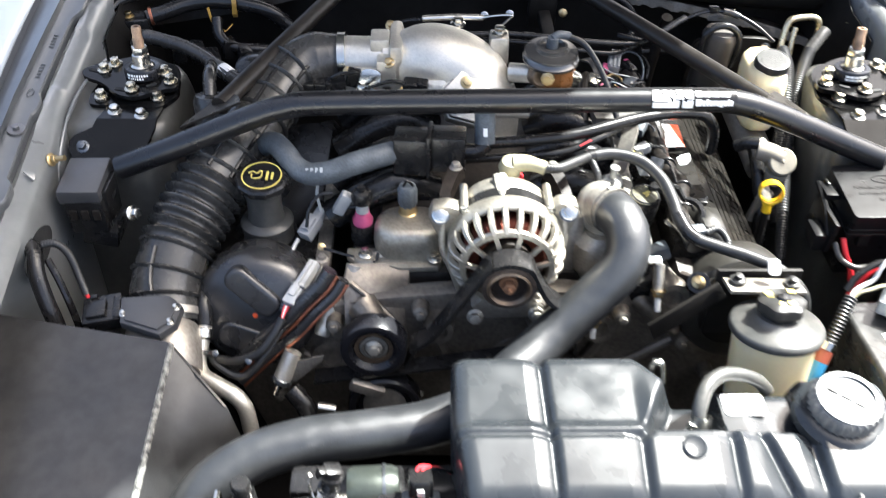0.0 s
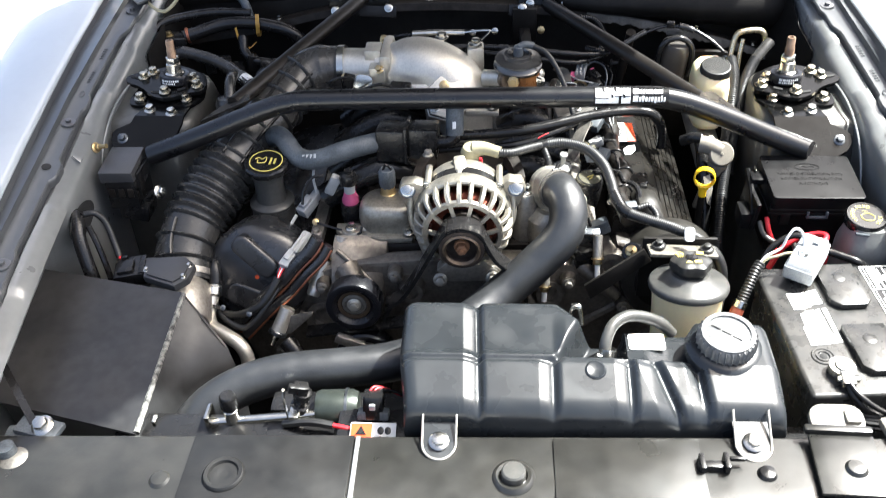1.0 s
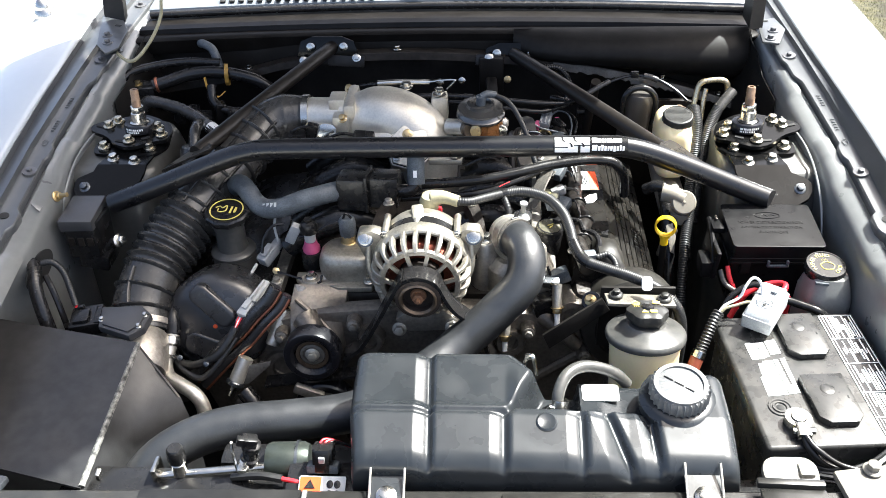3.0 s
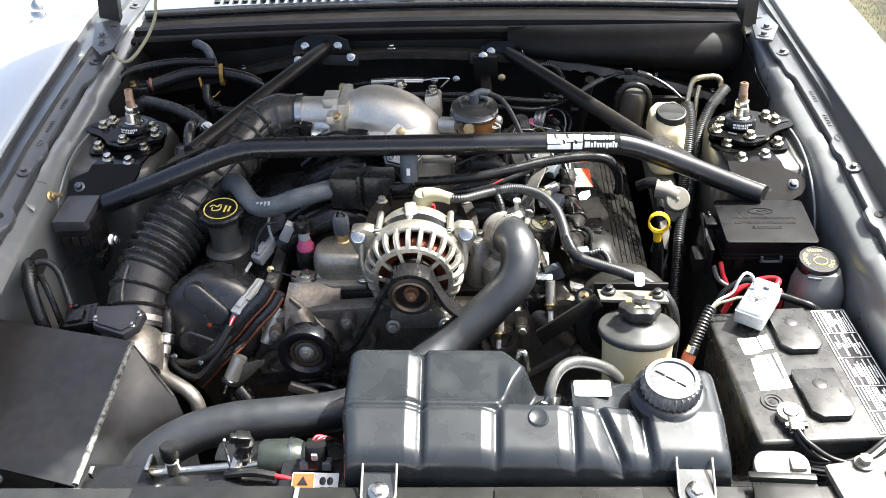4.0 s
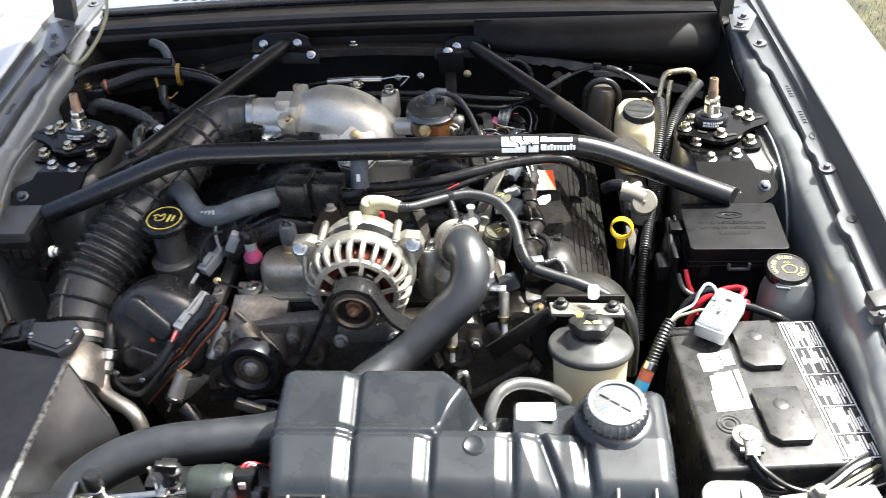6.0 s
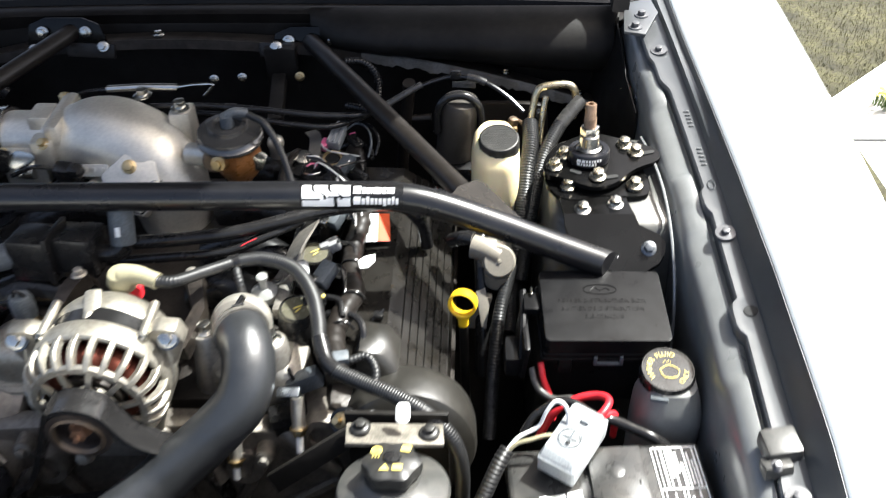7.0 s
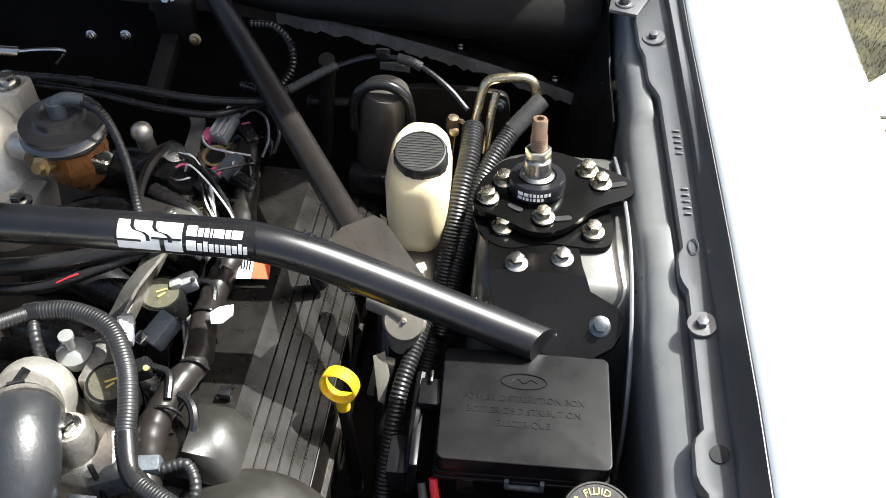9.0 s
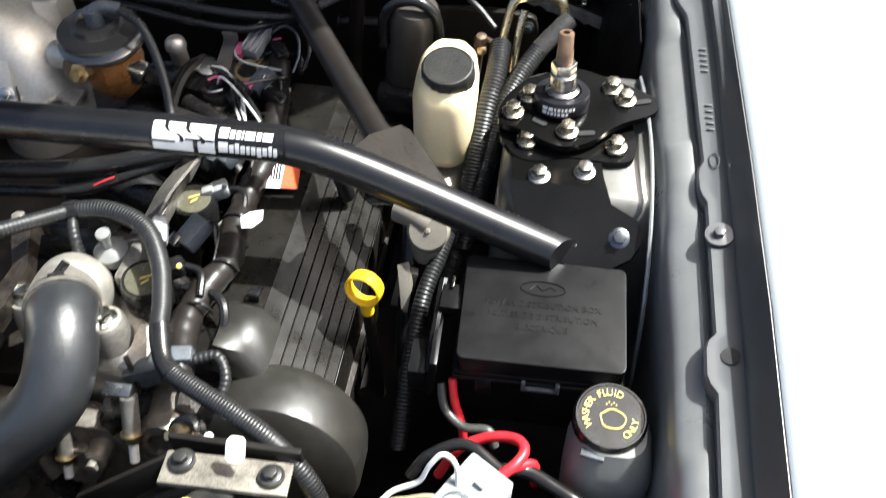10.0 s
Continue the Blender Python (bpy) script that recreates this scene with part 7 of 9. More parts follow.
part("fitting", lathe([(0.0005, 0), (0.0105, 0), (0.0105, 0.010), (0.006, 0.011), (0.006, 0.017), (0.0005, 0.017)], aim((0.068, 1.130, 0.878), (-0.2, -0.9, 0.3)), 8), GOLD, eg)
part("collar", lathe([(0.0005, -0.03), (0.016, -0.03), (0.016, 0.006), (0.013, 0.009), (0.0005, 0.009)], aim((0.056, 1.142, 0.874), (0.25, -0.9, 0.3)), 24), TANMET, eg, "brown steel collar")
part("arm", box((0.108, 1.150, 0.868), (0.025, 0.02, 0.02), 0.005, (0, 25, 0)), STEEL, eg)
part("vacuum_hose", ribbed([(0.100, 1.170, 0.926), (0.125, 1.160, 0.916), (0.150, 1.130, 0.885), (0.168, 1.09, 0.845), (0.178, 1.07, 0.81)], 0.0048, 0.0036), LOOM, eg, "ribbed black hose")

eg.location += Vector((0.004, -0.006, -0.006))

# ---- power distribution box ----
pd = thing("fuse_box", "black power distribution box with embossed lid", "fuse box", (0.552, 0.945, 0.68))
part("base", box((0.552, 0.946, 0.722), (0.134, 0.094, 0.09), 0.004), FUSEPL, pd)
lidm = pose(0.552, 0.946, 0.777, 6, 1.5, 2)
lid = part("lid", join(prism(rounded(0.146, 0.108, 0.007, 4), 0.034, lidm @ Matrix.Translation((0, 0, -0.016)), 0.009, 4), prism(rounded(0.149, 0.012, 0.004, 3), 0.010, lidm @ Matrix.Translation((0, -0.049, -0.016)), 0.003, 3)), FUSEPL, pd, angle=50)
part("lid_rim", prism(rounded(0.152, 0.113, 0.005, 3), 0.005, lidm @ Matrix.Translation((0, 0, -0.018)), 0.0015), FUSEPL, lid)
tp = lidm @ Matrix.Translation((0, 0, 0.0182))
for txt, dy in (("POWER DISTRIBUTION BOX", 0.006), ("BOITIER DE DISTRIBUTION", -0.006), ("ELECTRIQUE", -0.018)):
    part("lettering", letters(txt, 0.0082, tp @ Matrix.Translation((-0.002, dy, 0)), 0.0004, 1.0), FUSEPL, lid, "embossed black lettering", angle=60)
oval = [(0.0200 * math.cos(radians(a)), 0.0075 * math.sin(radians(a))) for a in range(0, 361, 15)]
part("oval_badge", tube([tp @ Vector((x - 0.002, y + 0.024, 0)) for x, y in oval], 0.0008, 6, 0.002), FUSEPL, lid, "embossed oval emblem")
part("oval_badge", tube([tp @ Vector((-0.002 + dx, 0.024 + dy, 0)) for dx, dy in ((-0.012, -0.002), (-0.006, 0.003), (0.0, -0.002), (0.006, 0.002), (0.012, -0.001))], 0.0007, 6, 0.002), FUSEPL, lid)
part("latch", join(box((0.556, 0.892, 0.752), (0.030, 0.007, 0.004), 0.001), box((0.541, 0.892, 0.756), (0.004, 0.007, 0.012), 0.001), box((0.571, 0.892, 0.756), (0.004, 0.007, 0.012), 0.001)), OLDRUBBER, pd, "grey front latch")
part("latch", box((0.506, 0.893, 0.748), (0.016, 0.010, 0.022), 0.003), FUSEPL, pd)
part("hinge_bracket", join(box((0.458, 0.925, 0.752), (0.008, 0.075, 0.05), 0.003, (0, 6, 2)), tube([(0.459, 0.975, 0.787), (0.458, 0.93, 0.775), (0.456, 0.895, 0.752)], 0.0045, 8), box((0.469, 0.955, 0.785), (0.020, 0.028, 0.010), 0.002), box((0.446, 0.91, 0.742), (0.02, 0.04, 0.03), 0.006)), FUSEPL, pd)
part("clip", box((0.4685, 0.968, 0.793), (0.003, 0.012, 0.004), 0.001), STEEL, pd)
solo("fuse_cable", tube([(0.468, 0.892, 0.742), (0.474, 0.875, 0.728), (0.492, 0.862, 0.722), (0.515, 0.86, 0.724), (0.522, 0.852, 0.712)], 0.0042, 10), LIDGREY, "grey cable looping under the fuse box", "cable")
solo("fuse_cable", tube([(0.478, 0.893, 0.75), (0.482, 0.880, 0.733), (0.490, 0.868, 0.715), (0.494, 0.858, 0.69)], 0.0040, 10), RED, "red cable under the fuse box", "cable")

# ---- washer bottle ----
ws = thing("washer_bottle", "dusty washer bottle with black printed cap", "washer bottle", (0.62, 0.83, 0.55))
rings = [[(0.620 + x * w, 0.849 + y * d, z) for x, y in rounded(1, 1, 0.35, 6)] for z, w, d in ((0.56, 0.07, 0.08), (0.70, 0.075, 0.085), (0.735, 0.074, 0.080), (0.752, 0.066, 0.070), (0.764, 0.058, 0.058), (0.772, 0.052, 0.052))]
part("bottle", loft(rings), WASHPL, ws, angle=60)
m = aim((0.615, 0.857, 0.766), (0.02, -0.12, 1))
cp = part("cap", lathe([(0.0005, 0), (0.0295, 0), (0.031, 0.003), (0.031, 0.013), (0.029, 0.0165), (0.0275, 0.0165), (0.027, 0.0155), (0.0005, 0.0155)], m, 48), PLASTIC, ws)
part("tab", box(m @ Vector((-0.012, -0.032, 0.006)), (0.020, 0.010, 0.004), 0.0015, (-15, 0, -10)), OLDRUBBER, cp)
def arc_words(text, r, a0, step, size, parent, frame_, h):
    for i, ch in enumerate(text):
        if ch == " ":
            continue
        a = radians(a0 - i * step)
        f = frame_ @ Matrix.Translation((r * math.cos(a), r * math.sin(a), h)) @ Matrix.Rotation(a - math.pi / 2, 4, "Z")
        part("letter", letters(ch, size, f, 0.0003), PRINT, parent, "yellow printed letter" if i == 0 else "", angle=60)
arc_words("WASHER FLUID", 0.0205, 205, 12.2, 0.0088, cp, m, 0.0160)
def low_arc(text, r, a0, step, size):
    for i, ch in enumerate(text):
        a = radians(a0 + i * step)
        f = m @ Matrix.Translation((r * math.cos(a), r * math.sin(a), 0.0160)) @ Matrix.Rotation(a + math.pi / 2, 4, "Z")
        part("letter", letters(ch, size, f, 0.0003), PRINT, cp, angle=60)
low_arc("ONLY", 0.0205, -48, 13, 0.0085)
fan = [(-0.010, 0.001), (-0.006, -0.009), (0.007, -0.009), (0.011, 0.001), (0.0, 0.007), (-0.010, 0.001)]
part("symbol", tube([m @ Vector((x + 0.001, y - 0.001, 0.0158)) for x, y in fan], 0.0008, 6, 0.003), PRINT, cp, "yellow washer symbol")
for k in range(5):
    part("symbol", lathe([(0.0005, 0), (0.0009, 0), (0.0005, 0.0005)], m @ Matrix.Translation((-0.004 + 0.002 * k, 0.010 + 0.002 * (k % 2), 0.0157)), 6), PRINT, cp)

# ---- dipstick ----
dp = thing("dipstick", "yellow oil dipstick ring beside the valve cover", "dipstick", (0.386, 0.955, 0.6))
m = aim((0.3865, 0.958, 0.782), (-0.22, -1, 0.16))
ringp = [m @ Vector((0.0160 * math.cos(radians(a)), 0.0160 * math.sin(radians(a)), 0)) for a in range(0, 361, 15)]
rows = []
for a in range(0, 361, 12):
    c, s_ = math.cos(radians(a)), math.sin(radians(a))
    rows.append([m @ Vector((r * c, r * s_, h)) for r, h in ((0.0150, 0.0062), (0.0146, 0), (0.0150, -0.0062), (0.0162, -0.0070), (0.0176, -0.0060), (0.0180, 0), (0.0176, 0.0060), (0.0162, 0.0070), (0.0150, 0.0062))])
part("ring", loft(rows, False), YELLOW, dp)
part("grip", join(box((0.3868, 0.9585, 0.7625), (0.017, 0.009, 0.007), 0.002), tube([(0.3868, 0.9585, 0.762), (0.387, 0.959, 0.746)], 0.0066, 14)), YELLOW, dp)
part("tube", tube([(0.387, 0.959, 0.748), (0.388, 0.960, 0.70), (0.39, 0.960, 0.60)], 0.006, 10), BLACKPAINT, dp, "black guide tube")

# ---- brake master cylinder ----
mc = thing("brake_reservoir", "cream brake fluid reservoir with black cap", "brake reservoir", (0.432, 1.19, 0.70))
rings = [[(0.428 + x * w, cy + y * d, z) for x, y in rounded(1, 1, 0.36, 6)] for z, w, d, cy in ((0.752, 0.030, 0.04, 1.186), (0.757, 0.050, 0.062, 1.186), (0.770, 0.062, 0.080, 1.190), (0.790, 0.066, 0.090, 1.194), (0.835, 0.066, 0.098, 1.198), (0.852, 0.060, 0.094, 1.202), (0.861, 0.046, 0.075, 1.205), (0.863, 0.030, 0.05, 1.206))]
part("jar", loft(rings), WHITEPL, mc, angle=60)
m = aim((0.432, 1.187, 0.852), (0, -0.20, 1))
cap = part("cap", lathe([(0.0005, 0), (0.0255, 0), (0.0270, 0.002), (0.0270, 0.018), (0.0255, 0.0205), (0.0240, 0.0208), (0.0235, 0.0200), (0.0005, 0.0200)], m, 72, lambda a, h: 1 + (0.022 if int(a / (2 * math.pi) * 72) % 4 == 0 and 0.001 < h < 0.019 else 0)), KNOBBLK, mc)
random.seed(3)
for k in range(13):
    y = (k - 6) * 0.0033
    half = math.sqrt(max(0.0, 0.0222 ** 2 - y * y))
    x = -half
    while x < half - 0.002:
        w = min(random.uniform(0.0025, 0.008), half - x)
        part("print_bar", box(m @ Vector((x + w / 2, y, 0.0202)), (w, 0.0014, 0.0004), 0, (-11, 0, 0)), CAPPRINT, cap, "grey bar of illegible print" if k == 0 else "")
        x += w + 0.0012
part("cylinder", tube([(0.428, 1.10, 0.722), (0.428, 1.28, 0.730)], 0.026, 20), ALUDULL, mc, "dull metal master cylinder")
gl = thing("brake_line", "bent bronze brake pipes beside the reservoir", "brake pipe", (0.5, 1.29, 0.8))
part("pipe", tube([(0.476, 1.268, 0.815), (0.482, 1.286, 0.855), (0.488, 1.294, 0.878), (0.500, 1.297, 0.884), (0.527, 1.300, 0.885), (0.539, 1.300, 0.879), (0.543, 1.298, 0.862), (0.540, 1.292, 0.835)], 0.0054, 12), PIPEMET, gl)
part("pipe", tube([(0.492, 1.262, 0.81), (0.496, 1.280, 0.85), (0.500, 1.290, 0.872)], 0.0045, 12), PIPEMET, gl)
cdt = thing("ribbed_conduit", "black ribbed conduit running down beside the reservoir", "conduit", (0.47, 1.2, 0.7), "ribbed conduits")
part("conduit", ribbed([(0.478, 1.268, 0.842), (0.477, 1.225, 0.828), (0.471, 1.19, 0.805), (0.464, 1.15, 0.76), (0.455, 1.10, 0.70), (0.445, 1.03, 0.66)], 0.0120, 0.0038, 0.09, 12), LOOM, cdt)
cdt = thing("ribbed_conduit", "black ribbed conduit running down beside the reservoir", "conduit", (0.5, 1.22, 0.7), "ribbed conduits")
part("conduit", ribbed([(0.520, 1.258, 0.846), (0.502, 1.225, 0.832), (0.488, 1.195, 0.808), (0.476, 1.15, 0.76), (0.462, 1.09, 0.70)], 0.0105, 0.0036, 0.09, 12), LOOM, cdt)
part("sleeve", tube([(0.549, 1.286, 0.868), (0.535, 1.272, 0.858), (0.520, 1.258, 0.846)], 0.0105, 14), DUCTRIB, cdt, "smooth dark hose end")
cdt = thing("ribbed_conduit", "black ribbed conduit dropping beside the fuse box", "conduit", (0.43, 1.0, 0.6), "ribbed conduits")
part("conduit", ribbed([(0.448, 1.07, 0.745), (0.443, 1.045, 0.738), (0.432, 1.00, 0.718), (0.425, 0.95, 0.67), (0.42, 0.90, 0.60)], 0.009, 0.0042, 0.11), LOOM, cdt)
solo("black_hose", tube([(0.408, 1.12, 0.76), (0.410, 1.08, 0.74), (0.412, 1.03, 0.69), (0.412, 0.99, 0.62)], 0.011, 12), RUBBER, "black hose hanging by the valve cover", "hose")
wb = thing("fluid_valve", "browned translucent plastic valve with round cap", "valve", (0.43, 1.06, 0.72))
part("body", tube([(0.398, 1.070, 0.778), (0.415, 1.064, 0.777), (0.432, 1.058, 0.771)], 0.0155, 18), BROWNPL, wb)
part("cap", lathe([(0.0005, 0), (0.0205, 0), (0.0215, 0.003), (0.0215, 0.010), (0.019, 0.013), (0.0005, 0.0135)], aim((0.432, 1.055, 0.766), (0, -0.8, 0.6)), 28), BROWNPL, wb)
part("centre", lathe([(0.0005, 0), (0.003, 0), (0.002, 0.002), (0.0005, 0.002)], aim((0.432, 1.0445, 0.774), (0, -0.8, 0.6)), 10), BROWNPL, wb)
part("neck", lathe([(0.0005, 0), (0.016, 0), (0.018, 0.02), (0.0005, 0.021)], aim((0.430, 1.052, 0.732)), 18), BROWNPL, wb)
part("hose", tube([(0.398, 1.070, 0.790), (0.385, 1.075, 0.788), (0.37, 1.085, 0.775)], 0.010, 12), RUBBER, wb)
solo("rag_bracket", join(prism([(0, 0), (0.012, 0.004), (0.016, -0.02), (0.010, -0.05), (0.004, -0.046)], 0.003, aim((0.402, 1.03, 0.735), (0.1, -0.8, 0.6)), 0.0005), box((0.408, 1.03, 0.70), (0.02, 0.01, 0.06), 0.002, (0, 12, 0))), BROWNPL, "brown bracket seen down in the dark", "bracket")
bc = thing("booster_can", "dark metal canister with black rubber band", "canister", (0.37, 1.29, 0.72))
part("can", lathe([(0.0005, -0.06), (0.026, -0.06), (0.029, -0.05), (0.029, 0.045), (0.025, 0.055), (0.0005, 0.058)], aim((0.374, 1.295, 0.81), (0.10, -0.04, 1)), 32), CANMET, bc)
part("band", tube([(0.345, 1.278, 0.82), (0.347, 1.277, 0.858), (0.362, 1.279, 0.876), (0.386, 1.28, 0.878), (0.404, 1.28, 0.862), (0.408, 1.282, 0.83), (0.406, 1.29, 0.80)], 0.006, 10), RUBBER, bc, "black rubber loop")
part("foot", box((0.366, 1.27, 0.755), (0.06, 0.03, 0.03), 0.006), RUBBER, bc)
ctl = thing("control_cable", "black control cable with ribbed sleeve on the firewall", "cable", (0.37, 1.32, 0.84))
part("cable", tube([(0.245, 1.285, 0.845), (0.275, 1.292, 0.858), (0.315, 1.312, 0.873), (0.365, 1.330, 0.881), (0.41, 1.325, 0.876), (0.445, 1.308, 0.862), (0.470, 1.290, 0.845)], 0.0032, 8), RUBBER, ctl)
part("sleeve", tube([(0.272, 1.291, 0.857), (0.305, 1.307, 0.870), (0.322, 1.316, 0.8755)], 0.0052, 10), DUCTRIB, ctl)
part("grommet", box((0.371, 1.331, 0.883), (0.016, 0.010, 0.012), 0.003), PLASTIC, ctl)
part("sleeve", tube([(0.388, 1.330, 0.8805), (0.402, 1.328, 0.878), (0.415, 1.324, 0.874)], 0.0056, 10), DUCTRIB, ctl)
part("clip_plate", join(prism([(0, -0.004), (0.034, -0.006), (0.034, 0.006), (0, 0.004)], 0.0025, aim((0.366, 1.338, 0.864), (0, -1, 0.3)), 0.0005), box((0.388, 1.336, 0.864), (0.012, 0.002, 0.006), 0.0005)), OLDTRIM, ctl, "grey cable clip plate")
solo("firewall_hose", tube([(0.301, 1.352, 0.858), (0.300, 1.358, 0.842), (0.297, 1.36, 0.819), (0.291, 1.36, 0.777), (0.285, 1.36, 0.72), (0.28, 1.36, 0.64)], 0.0095, 14), DUSTBLK, "dusty black hose hanging on the firewall", "hose")
solo("pipe_stub", join(tube([(0.268, 1.366, 0.785), (0.300, 1.366, 0.787), (0.332, 1.366, 0.789)], 0.0065, 12), disc(0.0090, 0.004, aim((0.268, 1.366, 0.785), (1, 0, 0)), 20)), DUSTBLK, "short dark pipe stub on the firewall", "pipe")
pf = thing("pipe_fitting", "browned brass pipe fitting behind the brake reservoir", "fitting", (0.446, 1.268, 0.82))
part("union", lathe([(0.0005, -0.05), (0.005, -0.05), (0.005, -0.010), (0.0075, -0.008), (0.008, 0.003), (0.006, 0.007), (0.0005, 0.008)], aim((0.454, 1.285, 0.832), (0.1, -0.1, 1)), 8), TANMET, pf)
part("nut", bolt((0.456, 1.278, 0.824), 0.0038, (0.2, -0.7, 0.6)), GOLD, pf)
part("arm", tube([(0.455, 1.284, 0.836), (0.464, 1.284, 0.834), (0.470, 1.280, 0.830)], 0.0030, 8), TANMET, pf)
mp = thing("mount_panel", "dusty dark mounting panel on the firewall", "panel", (0.43, 1.41, 0.68), kind="structure")
part("plate", prism(soften([(0.36, 0.60), (0.52, 0.60), (0.515, 0.785), (0.50, 0.798), (0.385, 0.798), (0.365, 0.78)]), 0.012, Matrix.Translation((0, 1.405, 0)) @ Matrix.Rotation(math.pi / 2, 4, "X"), 0.003), DUSTBLK, mp)
for x, z in ((0.385, 0.78), (0.50, 0.78), (0.505, 0.70)):
    part("bolt", bolt((x, 1.392, z), 0.006, (0, -1, 0.1)), GUNMETAL, mp)
lp = thing("conduit_loop", "ribbed silver-black conduit looping on the firewall", "conduit", (0.22, 1.38, 0.8))
part("conduit", ribbed([(0.20, 1.40, 0.868), (0.228, 1.40, 0.866), (0.248, 1.39, 0.850), (0.252, 1.375, 0.828), (0.240, 1.36, 0.81)], 0.0064, 0.0045, 0.15), RUBBER, lp)
part("conduit", ribbed([(0.21, 1.31, 0.845), (0.235, 1.305, 0.842), (0.255, 1.30, 0.838)], 0.0062, 0.0045, 0.15), RUBBER, lp)
ll = thing("vacuum_line", "pair of thin glossy black lines behind the plenum", "line", (0.1, 1.27, 0.85), "vacuum lines")
part("line", tube([(-0.06, 1.262, 0.872), (0.02, 1.266, 0.870), (0.10, 1.262, 0.866), (0.17, 1.262, 0.858), (0.225, 1.270, 0.852), (0.250, 1.280, 0.851), (0.272, 1.291, 0.857)], 0.0048, 10), RUBBER, ll)
part("line", tube([(-0.02, 1.270, 0.858), (0.06, 1.262, 0.856), (0.13, 1.252, 0.850), (0.19, 1.256, 0.842), (0.225, 1.278, 0.840), (0.250, 1.296, 0.839)], 0.0042, 10), RUBBER, ll)
part("ferrule", tube([(0.045, 1.2655, 0.869), (0.062, 1.264, 0.868)], 0.0062, 10), PLASTIC, ll)
fb = thing("firewall_bracket", "dark bracket with brass nut on the firewall", "bracket", (0.09, 1.42, 0.8))
part("plate", box((0.095, 1.435, 0.838), (0.05, 0.02, 0.075), 0.004), BLACKPAINT, fb)
part("nut", bolt((0.128, 1.40, 0.842), 0.0052, (0, -1, 0.3)), GOLD, fb)
part("nut", bolt((0.035, 1.41, 0.835), 0.005, (0, -1, 0.3)), STEEL, fb)
part("nut", bolt((-0.01, 1.41, 0.832), 0.005, (0, -1, 0.3)), STEEL, fb)
part("arm", box((0.098, 1.36, 0.825), (0.022, 0.10, 0.02), 0.004, (12, 0, 4)), BLACKPAINT, fb)

# ---- hoses over the engine ----
hz = thing("vacuum_hose", "black rubber hose curving over the engine", "hose", (0.15, 1.05, 0.7), "engine hoses")
part("hose", tube([(-0.020, 1.014, 0.828), (0.04, 1.020, 0.829), (0.11, 1.032, 0.832), (0.20, 1.066, 0.836), (0.265, 1.082, 0.836), (0.305, 1.085, 0.832), (0.322, 1.085, 0.818), (0.332, 1.092, 0.792), (0.336, 1.10, 0.755)], 0.0088, 14), RUBBER, hz)
hz = thing("vacuum_hose", "thin black hose curving over the engine", "hose", (0.05, 1.02, 0.78), "engine hoses")
part("hose", tube([(-0.060, 1.008, 0.803), (0.02, 1.012, 0.806), (0.09, 1.016, 0.812), (0.14, 1.035, 0.822), (0.18, 1.06, 0.826)], 0.0062, 12), RUBBER, hz)
part("red_wire", tube([(0.112, 1.014, 0.823), (0.121, 1.019, 0.8255), (0.130, 1.024, 0.827)], 0.0009, 6), RED, hz, "thin red wire")
vb = thing("vapour_canister", "black two-piece plastic vacuum box", "vacuum box", (-0.105, 0.99, 0.80))
part("body", box((-0.133, 0.992, 0.830), (0.048, 0.048, 0.056), 0.004, (-6, 0, -4)), PLASTIC, vb)
part("body", box((-0.080, 0.997, 0.830), (0.050, 0.046, 0.054), 0.004, (-6, 0, -4)), PLASTIC, vb)
part("flange", box((-0.107, 0.994, 0.831), (0.006, 0.056, 0.064), 0.002, (-6, 0, -4)), PLASTIC, vb)
part("outlet", tube([(-0.056, 0.995, 0.826), (-0.036, 0.995, 0.828), (-0.026, 1.000, 0.836)], 0.0115, 14), PLASTIC, vb)
part("sleeve", tube([(-0.028, 1.003, 0.836), (-0.028, 1.012, 0.858), (-0.028, 1.022, 0.878)], 0.0150, 16), OLDRUBBER, vb, "greyed rubber elbow sleeve")
part("print_bar", box((-0.028, 0.9965, 0.858), (0.006, 0.002, 0.012), 0.0005, (-25, 0, 0)), WHITE, vb, "pale bar of illegible print")
part("hose", tube([(-0.158, 0.986, 0.832), (-0.185, 0.972, 0.832), (-0.215, 0.962, 0.828), (-0.245, 0.958, 0.818), (-0.275, 0.963, 0.810), (-0.298, 0.976, 0.813), (-0.315, 0.995, 0.825), (-0.335, 1.02, 0.825), (-0.36, 1.045, 0.80)], 0.0165, 18), OLDRUBBER, vb, "greyed rubber breather hose")
for i in range(4):
    part("print_bar", box((-0.258 - 0.007 * i, 0.948 + 0.002 * i, 0.828 - 0.002 * i), (0.004, 0.001, 0.007), 0, (-30, 0, 0)), GREYPL, vb)
bo = thing("cable_boot", "tan rubber boot over the alternator stud", "boot", (0.01, 0.96, 0.80))
part("boot", join(tube([(0.000, 0.956, 0.828), (0.016, 0.955, 0.830), (0.030, 0.951, 0.829), (0.042, 0.947, 0.827)], 0.0105, 16, None, lambda d, n: 1.25 - 0.35 * min(1, d / 0.03)), lathe([(0.0005, -0.02), (0.013, -0.018), (0.0165, 0), (0.012, 0.012), (0.0005, 0.016)], aim((-0.004, 0.957, 0.822), (0, -0.2, 1)), 20)), TANPL, bo)
part("red_base", box((0.0, 0.955, 0.800), (0.030, 0.022, 0.016), 0.004), RED, bo, "red plastic base")
bo.location += Vector((0.006, -0.043, 0.036))
hn = thing("wiring_harness", "ribbed black wiring conduit over the engine", "wiring harness", (0.2, 0.9, 0.76))
